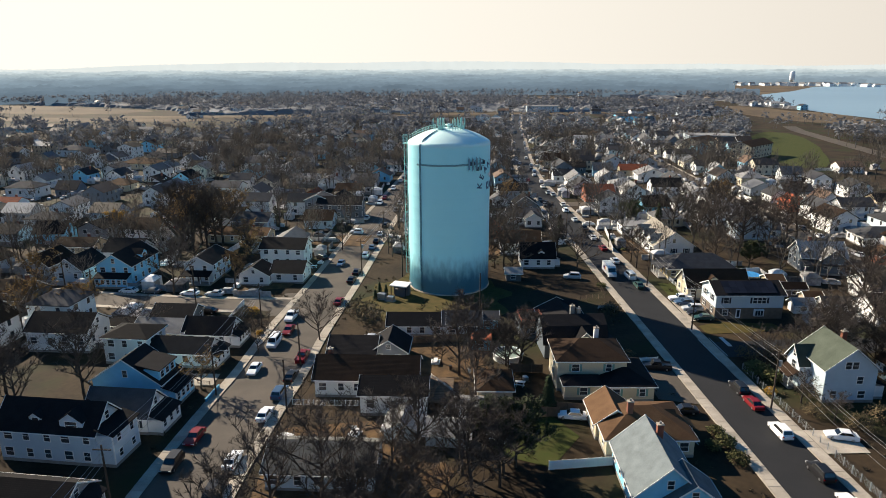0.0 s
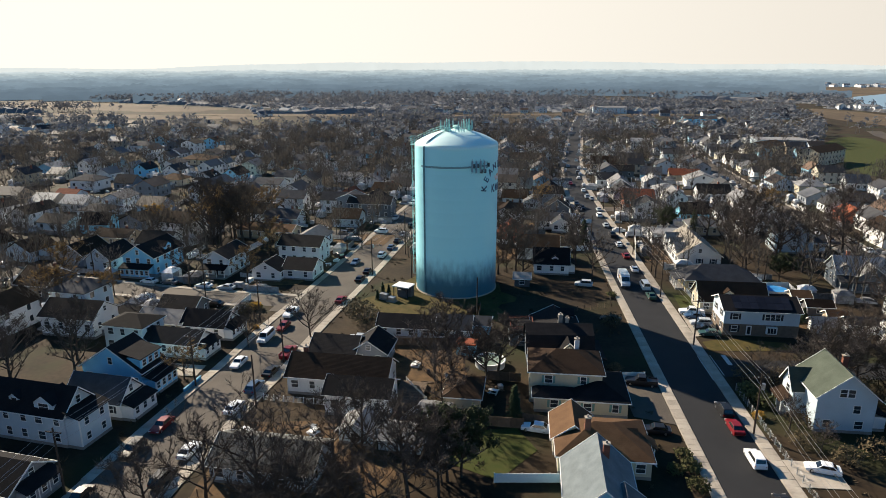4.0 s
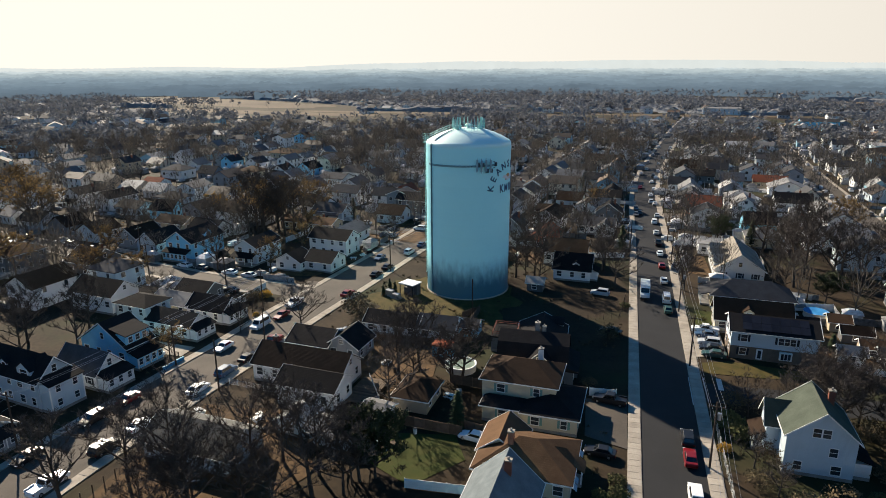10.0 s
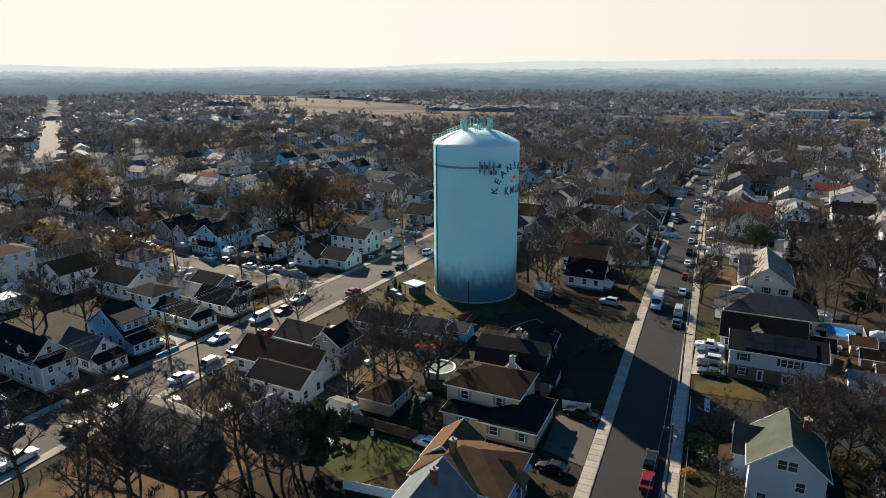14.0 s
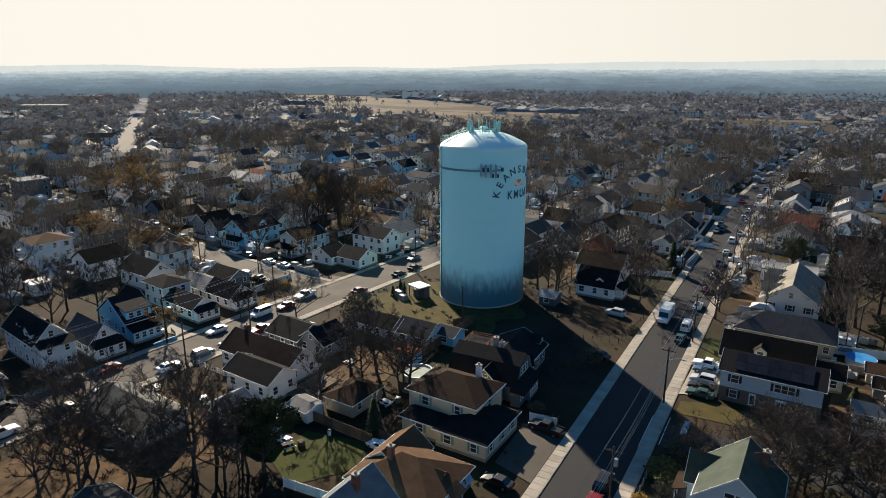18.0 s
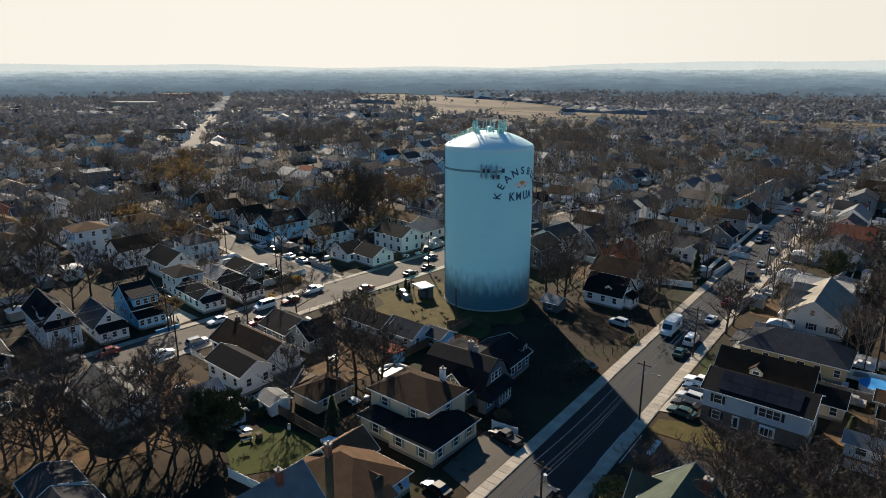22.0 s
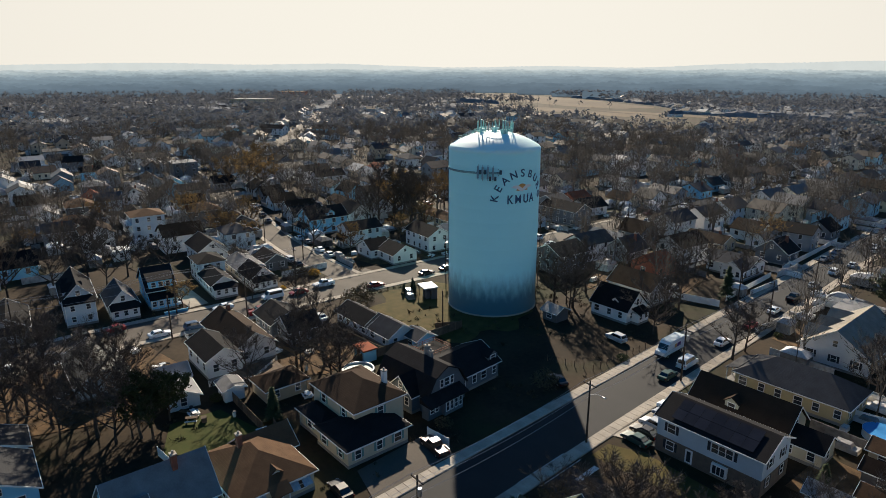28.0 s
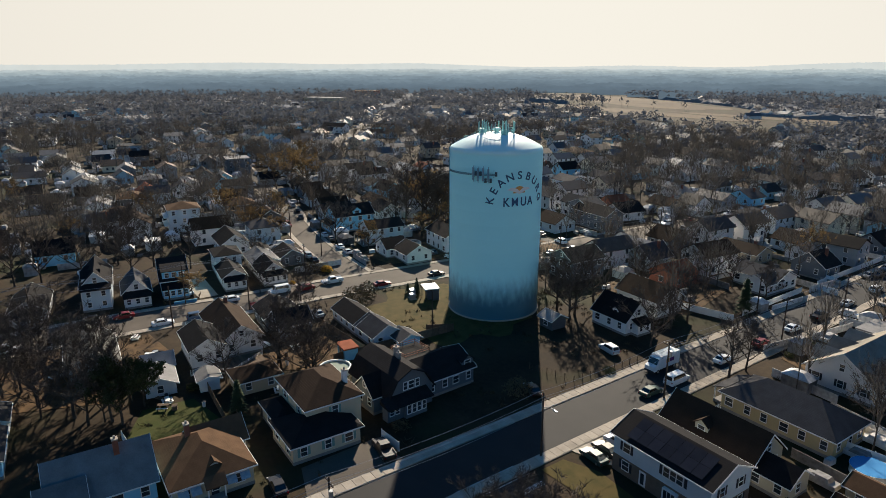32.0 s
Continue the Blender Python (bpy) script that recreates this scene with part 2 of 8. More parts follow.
def box(bm, x0, y0, z0, x1, y1, z1, bevel=0.0):
    v = [bm.verts.new(p) for p in ((x0, y0, z0), (x1, y0, z0), (x1, y1, z0), (x0, y1, z0), (x0, y0, z1), (x1, y0, z1), (x1, y1, z1), (x0, y1, z1))]
    fs = [bm.faces.new([v[i] for i in f]) for f in ((3, 2, 1, 0), (4, 5, 6, 7), (0, 1, 5, 4), (1, 2, 6, 5), (2, 3, 7, 6), (3, 0, 4, 7))]
    if bevel:
        bmesh.ops.bevel(bm, geom=list({e for f in fs for e in f.edges}), offset=bevel, segments=1, affect="EDGES")
    return bm


def boxm(x0, y0, z0, x1, y1, z1, bevel=0.0):
    return box(bmesh.new(), x0, y0, z0, x1, y1, z1, bevel)


def prism(bm, outline, a, b, axis="y"):
    """A closed outline in (u, z) drawn along y (u is x) or along x (u is y)."""
    def at(u, z, k):
        return (u, k, z) if axis == "y" else (k, u, z)
    lo, hi = [bm.verts.new(at(u, z, a)) for u, z in outline], [bm.verts.new(at(u, z, b)) for u, z in outline]
    n = len(outline)
    bm.faces.new(lo)
    bm.faces.new(hi[::-1])
    for i in range(n):
        bm.faces.new((lo[i], hi[i], hi[(i + 1) % n], lo[(i + 1) % n]))
    return bm


def tube(bm, p, q, r0, r1=None, sides=6):
    p, q, r1 = Vector(p), Vector(q), r0 if r1 is None else r1
    d = (q - p).normalized()
    u = d.orthogonal().normalized()
    w = d.cross(u)
    ring = lambda c, r: [bm.verts.new(c + r * (math.cos(a) * u + math.sin(a) * w)) for a in (2 * math.pi * i / sides for i in range(sides))]
    a, b = ring(p, r0), ring(q, r1)
    for i in range(sides):
        bm.faces.new((a[i], a[(i + 1) % sides], b[(i + 1) % sides], b[i]))
    bm.faces.new(a[::-1])
    bm.faces.new(b)
    return bm


def fix(bm):
    bmesh.ops.recalc_face_normals(bm, faces=bm.faces)
    return bm


def sheet(name, pts, z, material, label, category, kind="structure", depth=0.0):
    """A flat patch of ground with a drawn edge."""
    bm = bmesh.new()
    f = bm.faces.new([bm.verts.new((x, y, z)) for x, y in pts])
    if f.normal.z < 0:
        f.normal_flip()
    f.normal_update()
    if f.normal.z < 0:
        f.normal_flip()
    if depth:
        r = bmesh.ops.extrude_face_region(bm, geom=[f])
        bmesh.ops.translate(bm, verts=[v for v in r["geom"] if isinstance(v, bmesh.types.BMVert)], vec=(0, 0, -depth))
        fix(bm)
    ob = part(name, bm, material)
    return tagged(ob, label, category, "", kind)


def along(line, step):
    """Points and headings at even steps along a line of (x, y)."""
    out, left = [], 0.0
    for (x0, y0), (x1, y1) in zip(line, line[1:]):
        n = math.hypot(x1 - x0, y1 - y0)
        s = left
        while s < n:
            out.append((x0 + (x1 - x0) * s / n, y0 + (y1 - y0) * s / n, math.atan2(y1 - y0, x1 - x0)))
            s += step
        left = s - n
    return out


def smooth(line, k=6):
    """A Catmull-Rom curve through the points."""
    p = [line[0], *line, line[-1]]
    out = []
    for i in range(1, len(p) - 2):
        for j in range(k):
            t = j / k
            out.append(tuple(0.5 * (2 * p[i][a] + (p[i + 1][a] - p[i - 1][a]) * t + (2 * p[i - 1][a] - 5 * p[i][a] + 4 * p[i + 1][a] - p[i + 2][a]) * t * t
                                    + (3 * p[i][a] - p[i - 1][a] - 3 * p[i + 1][a] + p[i + 2][a]) * t ** 3) for a in (0, 1)))
    return out + [line[-1]]


def offset(line, d):
    """The line moved d metres to its left."""
    out = []
    for i, (x, y) in enumerate(line):
        (x0, y0), (x1, y1) = line[max(i - 1, 0)], line[min(i + 1, len(line) - 1)]
        n = math.hypot(x1 - x0, y1 - y0)
        out.append((x - (y1 - y0) * d / n, y + (x1 - x0) * d / n))
    return out


def ribbon(name, line, d0, d1, z, material, label, category, depth=0.0):
    """A strip between two offsets of a line; with depth it is a raised slab."""
    a, b = offset(line, d0), offset(line, d1)
    n = len(a)
    verts = [(x, y, z) for x, y in a] + [(x, y, z) for x, y in b]
    lo, hi = (0, n) if d0 > d1 else (n, 0)
    faces = [(lo + i, hi + i, hi + i + 1, lo + i + 1) for i in range(n - 1)]
    if depth:
        m = 2 * n
        verts += [(x, y, z - depth) for x, y in a + b]
        faces += [(i, i + 1, m + i + 1, m + i) for i in range(n - 1)] + [(n + i + 1, n + i, m + n + i, m + n + i + 1) for i in range(n - 1)]
        faces += [(0, m, m + n, n), (n - 1, 2 * n - 1, m + 2 * n - 1, m + n - 1)]
    return tagged(new(name, mesh_of(name, verts, faces, material)), label, category, "", "structure")


def pipe(bm, pts, r, sides=3):
    """One unbroken tube through a row of points."""
    prev = None
    for i, p in enumerate(pts):
        d = (pts[min(i + 1, len(pts) - 1)] - pts[max(i - 1, 0)]).normalized()
        u = d.cross(Vector((0, 0, 1))).normalized()
        w = u.cross(d)
        cur = [bm.verts.new(p + r * (math.cos(a) * u + math.sin(a) * w)) for a in (2 * math.pi * k / sides for k in range(sides))]
        if prev:
            for k in range(sides):
                bm.faces.new((prev[k], prev[(k + 1) % sides], cur[(k + 1) % sides], cur[k]))
        prev = cur
    return fix(bm)


# (x, y, radius) where something stands
CELLS = {}


def take(x, y, r):
    """Books a round plot, in a coarse grid of cells."""
    n = int((r + 8) // 20) + 1
    for i in range(int(x // 20) - n, int(x // 20) + n + 1):
        for j in range(int(y // 20) - n, int(y // 20) + n + 1):
            CELLS.setdefault((i, j), []).append((x, y, r))


def free(x, y, r):
    """Whether a plot of radius r (at most 8 m) is still empty."""
    return all((x - a) ** 2 + (y - b) ** 2 > max(r + c, 0) ** 2 for a, b, c in CELLS.get((int(x // 20), int(y // 20)), ()))


# ---- ground, water and streets ----
gm = mat("ground_cover", (0.013, 0.0095, 0.0065), (0.055, 0.037, 0.020), 0.10, 0.95, 0.6, fine=11)
gnt = gm.node_tree
gb = gnt.nodes["Principled BSDF"]
old = gb.inputs["Base Color"].links[0].from_socket
gpos = gnt.nodes.new("ShaderNodeNewGeometry")
gn = gnt.nodes.new("ShaderNodeTexNoise")
gn.inputs["Scale"].default_value, gn.inputs["Detail"].default_value = 0.045, 5.0
gnt.links.new(gpos.outputs["Position"], gn.inputs["Vector"])
gr = gnt.nodes.new("ShaderNodeMapRange")
gr.inputs["From Min"].default_value, gr.inputs["From Max"].default_value = 0.50, 0.62
gnt.links.new(gn.outputs["Fac"], gr.inputs["Value"])
gmix = gnt.nodes.new("ShaderNodeMix")
gmix.data_type = "RGBA"
gmix.inputs["B"].default_value = (0.028, 0.030, 0.012, 1)
gnt.links.new(gr.outputs[0], gmix.inputs["Factor"])
gnt.links.new(old, gmix.inputs["A"])
gnt.links.new(gmix.outputs["Result"], gb.inputs["Base Color"])

RIM = 4850.0
rings = [0, 150, 400, 900, 1800, 3200, RIM]
gv, gf = [(0.0, 0.0, 0.0)], []
for r in rings[1:]:
    gv += [(r * math.cos(2 * math.pi * i / 48), r * math.sin(2 * math.pi * i / 48), 0.0) for i in range(48)]
for k in range(len(rings) - 1):
    for i in range(48):
        j = (i + 1) % 48
        if k == 0:
            gf.append((0, 1 + i, 1 + j))
        else:
            a, b = 1 + 48 * (k - 1), 1 + 48 * k
            gf.append((a + i, b + i, b + j, a + j))
tagged(new("ground", mesh_of("ground", gv, gf, gm)), "brown winter ground with patches of faded grass", "ground", "", "structure")

E_LINE = smooth([(52.6, -60), (53.0, 20), (53.3, 80), (53.5, 125), (53.6, 160), (53.9, 210), (53.7, 262), (54.5, 315), (60, 385), (75, 510), (91, 640), (105, 730), (120, 840)])
W_LINE = smooth([(-38, -20), (-35, 50), (-33.2, 80), (-31.2, 100), (-29.8, 112), (-28.4, 131), (-24.5, 165), (-20.5, 205), (-15.5, 255), (-6, 330), (6, 440)])
X_LINE = smooth([(-31, 147.5), (-50, 149), (-75, 152.5), (-100, 158), (-125, 165), (-180, 175), (-240, 187), (-330, 205)])
AVE = [(-300, 270), (-433, 374), (-650, 540), (-835, 681), (-1050, 845)]
S_LINE = [(56, 118.5), (75, 119.5), (110, 120), (190, 122)]
E2_LINE = smooth([(127, 150), (130, 221), (133, 290), (138, 365), (144, 440), (151, 510), (168, 603), (182, 700)])
N_LINE = [(-24, 214), (-60, 219), (-120, 228), (-200, 236)]
N2_LINE = [(57, 262), (100, 262), (128, 262)]
STREETS = [("E", E_LINE, 4.4, ASPH_NEW, "dark freshly paved asphalt street"), ("W", W_LINE, 5.6, ASPH_OLD, "worn pale grey asphalt street"),
           ("X", X_LINE, 3.7, ASPH_OLD, "worn pale asphalt side street"), ("A", AVE, 7.0, ASPH_OLD, "wide straight avenue of pale asphalt"),
           ("S", S_LINE, 3.6, ASPH_NEW, "short dark asphalt side street"), ("E2", E2_LINE, 4.5, ASPH_OLD, "worn asphalt residential street"),
           ("N", N_LINE, 2.8, ASPH_OLD, "narrow worn asphalt street"), ("N2", N2_LINE, 4.0, ASPH_OLD, "narrow worn asphalt street")]
for i, (key, line, half, m, lab) in enumerate(STREETS):
    ribbon("road_%d" % (i + 1), line, half, -half, 0.03 + 0.004 * i, m, lab, "road")
    for x, y, h in along(line, 6.0):
        take(x, y, half + 1.0)
# sidewalks: continuous kerb and bed, the slabs near the camera lie on it
for i, (line, d0, d1, z) in enumerate(((E_LINE, 6.4, 4.4, 0.14), (E_LINE, -4.4, -6.5, 0.14), (W_LINE, 7.2, 5.6, 0.14), (W_LINE, -5.6, -7.4, 0.14), (X_LINE[4:], 5.1, 3.7, 0.14), (X_LINE[1:], -3.7, -5.1, 0.14),
                                       (AVE, 9.4, 7.0, 0.14), (AVE, -7.0, -9.4, 0.14), (E2_LINE, 6.0, 4.5, 0.14), (E2_LINE, -4.5, -6.0, 0.14))):
    ribbon("pavement_%d" % (i + 1), line, d0, d1, z, CONC, "pale concrete sidewalk with a raised kerb", "sidewalk", 0.2)
sheet("road_10", [(-37, 141), (-24, 139), (-20, 158), (-36, 156)], 0.068, ASPH_OLD, "worn asphalt street junction", "road")
# painted lines and a stop bar where the short side street meets the dark street
LINE = mat("road_paint", (0.62, 0.62, 0.60), (0.36, 0.36, 0.35), 1.5, 0.8, 0.1)
for x0, y0, x1, y1, lab in ((57.7, 113.5, 57.85, 124.0, "worn white edge line"), (60.3, 115.6, 60.45, 124.6, "worn white lane line"), (62.6, 120.2, 63.5, 124.8, "pale painted stop bar")):
    sheet("road_line", [(x0, y0), (x1, y0), (x1, y1), (x0, y1)], 0.062, LINE, lab, "road marking")
# bay, marsh and park
WATER = mat("bay_water", (0.22, 0.33, 0.40), (0.18, 0.28, 0.35), 0.004, 0.38, 0.0, fine=20, spec=0.5)
sheet("water", [(560, 400), (482, 640), (480, 742), (488, 850), (500, 930), (556, 1083), (650, 1246), (795, 1397), (1006, 1672), (1308, 1830), (1900, 2050), (2900, 2200), (3000, 300)], 0.25, WATER, "calm pale blue bay water", "water")


def wobbly(cx, cy, rx, ry, rot, n=40, amp=0.22, seed=0):
    c, s = math.cos(rot), math.sin(rot)
    out = []
    for i in range(n):
        a = 2 * math.pi * i / n
        k = 1 + amp * noise.noise(Vector((2 * math.cos(a) + seed, 2 * math.sin(a), seed * 1.7))) * 1.6
        x, y = rx * k * math.cos(a), ry * k * math.sin(a)
        out.append((cx + c * x - s * y, cy + s * x + c * y))
    return out


for i, (cx, cy, rx, ry, rot) in enumerate(((-585, 925, 235, 64, -0.35), (-180, 765, 190, 17, 0.0), (130, 790, 150, 15, 0.05), (-1080, 1090, 110, 45, -0.1), (425, 745, 48, 135, -0.05), (315, 1105, 160, 45, -0.6), (-410, 732, 180, 26, -0.15))):
    sheet("marsh_%d" % (i + 1), wobbly(cx, cy, rx, ry, rot, seed=i + 1), 0.12 + 0.01 * i, MARSH, "tan dead reed marsh", "marsh")
sheet("far_bank", [(430, 1150), (560, 1095), (655, 1252), (800, 1402), (1012, 1680), (1320, 1838), (1700, 1990), (1500, 2120), (900, 2080)], 0.2, MARSH, "tan flats behind the far shore", "marsh")
sheet("creek", wobbly(340, 820, 52, 22, -0.1, seed=9), 0.3, WATER, "small pale tidal basin behind the dunes", "water")
sheet("park_lawn", wobbly(258, 452, 22, 108, -0.42, amp=0.1, seed=11), 0.15, GREEN, "mown green sports field", "lawn")
ribbon("shore_path", [(342, 600), (327, 558), (308, 473), (292, 397), (283, 340)], 7, -5, 0.2, ASPH_OLD, "grey shore path", "path")
# lawns, yards and drives close to the tower
YARDS = []
for nm, pts, m, lab, cat in (
        ("lawn", wobbly(3, 152, 19, 17, 0, amp=0.25, seed=3), GRASS, "rough olive lawn round the water tower", "lawn"),
        ("lawn", [(10, 84), (11, 92), (21, 94), (24, 88), (18, 80)], GREEN, "mossy green back lawn", "lawn"),
        ("lawn", [(60.8, 126.6), (60.8, 131), (66, 133), (78, 131.8), (79, 128.2), (70, 127)], GRASS, "olive front lawn beside the white house", "lawn"),
        ("lawn", [(61.5, 151), (62, 160), (66, 160), (66, 149)], GREEN, "small green front lawn", "lawn"),
        ("lawn", [(62, 190), (62.5, 208), (69, 208), (69, 188)], DRY, "tan dried front yard", "yard"),
        ("yard", [(-24, 76), (-23, 92), (-8, 94), (4, 80), (-4, 60), (-22, 58)], DRY, "leaf-strewn tan back yard", "yard"),
        ("yard", [(-5, 110), (-4, 124), (10, 126), (12, 112), (6, 104)], DRY, "tan dirt yard", "yard"),
        ("yard", [(12, 190), (10, 232), (30, 236), (38, 196), (28, 186)], DRY, "bare tan yard", "yard"),
        ("yard", [(-40, 203), (-20, 200), (-18, 214), (-38, 214)], DRY, "bare sandy corner lot", "yard"),
        ("driveway", [(40.5, 99), (40, 111), (46.9, 112), (46.9, 97)], ASPH_OLD, "worn asphalt driveway", "driveway"),
        ("driveway", [(59.9, 82), (59.9, 88.5), (67, 88), (66.5, 82)], CONC, "pale concrete forecourt", "driveway"),
        ("driveway", [(60, 133.5), (60.5, 148), (66, 148), (66, 135.5)], CONC, "concrete parking bay before the house", "driveway"),
        ("driveway", [(83, 140), (84, 152), (97, 150), (96, 139)], DRY, "bare sandy back yard", "yard"),
        ("driveway", [(-56, 107), (-56, 112.5), (-39, 111.5), (-39, 107)], CONC, "concrete driveway", "driveway"),
        ("driveway", [(-36, 160), (-50, 158), (-52, 161), (-50, 184), (-28, 186)], DRY, "tan dirt parking yard", "driveway")):
    sheet(nm, pts, 0.07 + 0.004 * len(YARDS), m, lab, cat)
    YARDS.append(nm)

# ---- the water tower ----
TX, TY, TR, TTOP = 6.43, 163.1, 10.46, 37.8


def tower_paint():
    m = bpy.data.materials.new("tower_paint")
    m.use_nodes = True
    nt = m.node_tree
    b = nt.nodes["Principled BSDF"]
    b.inputs["Roughness"].default_value, b.inputs["Specular IOR Level"].default_value = 0.5, 0.4
    tc = nt.nodes.new("ShaderNodeTexCoord")
    sep = nt.nodes.new("ShaderNodeSeparateXYZ")
    nt.links.new(tc.outputs["Object"], sep.inputs[0])
    ang = nt.nodes.new("ShaderNodeMath")
    ang.operation = "ARCTAN2"
    nt.links.new(sep.outputs["Y"], ang.inputs[0])
    nt.links.new(sep.outputs["X"], ang.inputs[1])
    comb = nt.nodes.new("ShaderNodeCombineXYZ")
    nt.links.new(ang.outputs[0], comb.inputs[0])
    zs = nt.nodes.new("ShaderNodeMath")
    zs.operation = "MULTIPLY"
    zs.inputs[1].default_value = 0.035
    nt.links.new(sep.outputs["Z"], zs.inputs[0])
    nt.links.new(zs.outputs[0], comb.inputs[1])
    streak = nt.nodes.new("ShaderNodeTexNoise")     # rain streaks, long and narrow
    streak.inputs["Scale"].default_value, streak.inputs["Detail"].default_value = 9.0, 6.0
    nt.links.new(comb.outputs[0], streak.inputs["Vector"])
    cloud = nt.nodes.new("ShaderNodeTexNoise")
    cloud.inputs["Scale"].default_value, cloud.inputs["Detail"].default_value = 0.16, 5.0
    nt.links.new(tc.outputs["Object"], cloud.inputs["Vector"])
    # mildew that creeps up the lowest plates in tongues
    k = nt.nodes.new("ShaderNodeMath")
    k.operation = "MULTIPLY_ADD"
    k.inputs[1].default_value = 5.0
    nt.links.new(streak.outputs["Fac"], k.inputs[0])
    nt.links.new(sep.outputs["Z"], k.inputs[2])
    low = nt.nodes.new("ShaderNodeMapRange")
    low.interpolation_type = "SMOOTHSTEP"
    low.inputs["From Min"].default_value, low.inputs["From Max"].default_value = 13.4, 5.6
    nt.links.new(k.outputs[0], low.inputs["Value"])
    c1 = nt.nodes.new("ShaderNodeMix")
    c1.data_type = "RGBA"
    c1.inputs["A"].default_value, c1.inputs["B"].default_value = (0.46, 0.94, 0.99, 1), (0.39, 0.89, 0.97, 1)
    nt.links.new(cloud.outputs["Fac"], c1.inputs["Factor"])
    c2 = nt.nodes.new("ShaderNodeMix")
    c2.data_type = "RGBA"
    c2.inputs["B"].default_value = (0.045, 0.17, 0.235, 1)
    nt.links.new(low.outputs[0], c2.inputs["Factor"])
    nt.links.new(c1.outputs["Result"], c2.inputs["A"])
    # dome and its shoulder tinted paler: sunlight and sheen put into the colour
    kc = nt.nodes.new("ShaderNodeMath")
    kc.operation = "MULTIPLY_ADD"
    kc.inputs[1].default_value = 1.6
    nt.links.new(cloud.outputs["Fac"], kc.inputs[0])
    nt.links.new(sep.outputs["Z"], kc.inputs[2])
    high = nt.nodes.new("ShaderNodeMapRange")
    high.interpolation_type = "SMOOTHSTEP"
    high.inputs["From Min"].default_value, high.inputs["From Max"].default_value = TTOP - 0.2, TTOP + 1.4
    nt.links.new(kc.outputs[0], high.inputs["Value"])
    c3 = nt.nodes.new("ShaderNodeMix")
    c3.data_type = "RGBA"
    c3.inputs["B"].default_value = (0.66, 0.89, 0.85, 1)
    nt.links.new(high.outputs[0], c3.inputs["Factor"])
    nt.links.new(c2.outputs["Result"], c3.inputs["A"])
    nt.links.new(c3.outputs["Result"], b.inputs["Base Color"])
    bp = nt.nodes.new("ShaderNodeBump")
    bp.inputs["Strength"].default_value, bp.inputs["Distance"].default_value = 0.12, 0.05
    nt.links.new(cloud.outputs["Fac"], bp.inputs["Height"])
    nt.links.new(bp.outputs[0], b.inputs["Normal"])
    return m


PAINT = tower_paint()
NAVY = mat("navy_paint", (0.035, 0.10, 0.19), (0.05, 0.12, 0.21), 0.8, 0.5, 0.0)
MINT = mat("mint_paint", (0.36, 0.62, 0.60), (0.28, 0.52, 0.52), 0.9, 0.5, 0.05)
ORANGE = mat("orange_paint", (0.75, 0.38, 0.12), None, 1, 0.5, 0.0)
WHITEP = mat("white_paint", (0.78, 0.80, 0.80), (0.70, 0.72, 0.72), 1, 0.5, 0.0)
tower = thing("water_tower", TX, TY, 0.0, 0.0, "tall pale blue painted steel water tower with stained foot and lettering", "water tower")


def lathe(bm, prof, n=96):
    rings_ = []
    for r, z in prof:
        rings_.append([bm.verts.new((r * math.cos(2 * math.pi * i / n), r * math.sin(2 * math.pi * i / n), z)) for i in range(n)] if r > 0.001 else [bm.verts.new((0, 0, z))])
    for a, b in zip(rings_, rings_[1:]):
        for i in range(n):
            j = (i + 1) % n
            if len(b) == 1:
                bm.faces.new((a[i], a[j], b[0]))
            elif len(a) == 1:
                bm.faces.new((a[0], b[j], b[i]))
            else:
                bm.faces.new((a[i], a[j], b[j], b[i]))
    for f in bm.faces:
        f.smooth = True
    return bm


shell_prof = [(TR, 0.35)]
for k in range(1, 13):          # plate courses, each joint a shallow weld bead
    z = 0.35 + (TTOP - 0.75) * k / 12
    shell_prof += [(TR, z - 0.05), (TR + 0.006, z), (TR, z + 0.05)] if k < 12 else [(TR, z)]
shell = part("shell", lathe(bmesh.new(), shell_prof), PAINT, tower)
dome_prof = [(TR, TTOP - 0.4)]
for k in range(1, 7):           # rounded knuckle
    a = math.pi / 2 * k / 6 * 0.72
    dome_prof.append((TR - 1.0 * (1 - math.cos(a)), TTOP - 0.4 + 1.0 * math.sin(a)))
r0, z0 = dome_prof[-1]
for k in range(1, 11):
    u = k / 10
    dome_prof.append((r0 * (1 - u), z0 + (41.25 - z0) * (1 - (1 - u) ** 2.0)))
dome = part("dome", lathe(bmesh.new(), dome_prof), PAINT, tower)
part("base_ring", lathe(bmesh.new(), [(TR + 0.22, 0.0), (TR + 0.22, 0.33), (TR - 0.2, 0.36)]), CONC, tower, "concrete footing ring")


def on_shell(az, z, out=0.0):
    """A point on the shell: azimuth in degrees from +x, height, metres outward."""
    a = radians(az)
    return Vector(((TR + out) * math.cos(a), (TR + out) * math.sin(a), z))


def dome_z(r):
    return z0 + (41.25 - z0) * (1 - (r / r0) ** 2)


# cable conduits up the south-west side, running on over the dome
LADP = mat("ladder_paint", (0.07, 0.22, 0.31), None, 1, 0.6, 0.0)
con = bmesh.new()
for az in (-135.0, -133.8, -132.6):
    pts = [on_shell(az, 0.6, 0.16), on_shell(az, 37.6, 0.16)]
    for k in range(1, 7):
        r = TR - 0.4 - k * 0.95
        pts.append(Vector((r * math.cos(radians(az)), r * math.sin(radians(az)), dome_z(min(r, r0)) + 0.16)))
    for p, q in zip(pts, pts[1:]):
        tube(con, p, q, 0.07, sides=5)
part("conduit", fix(con), LADP, tower, "dark blue cable conduits")
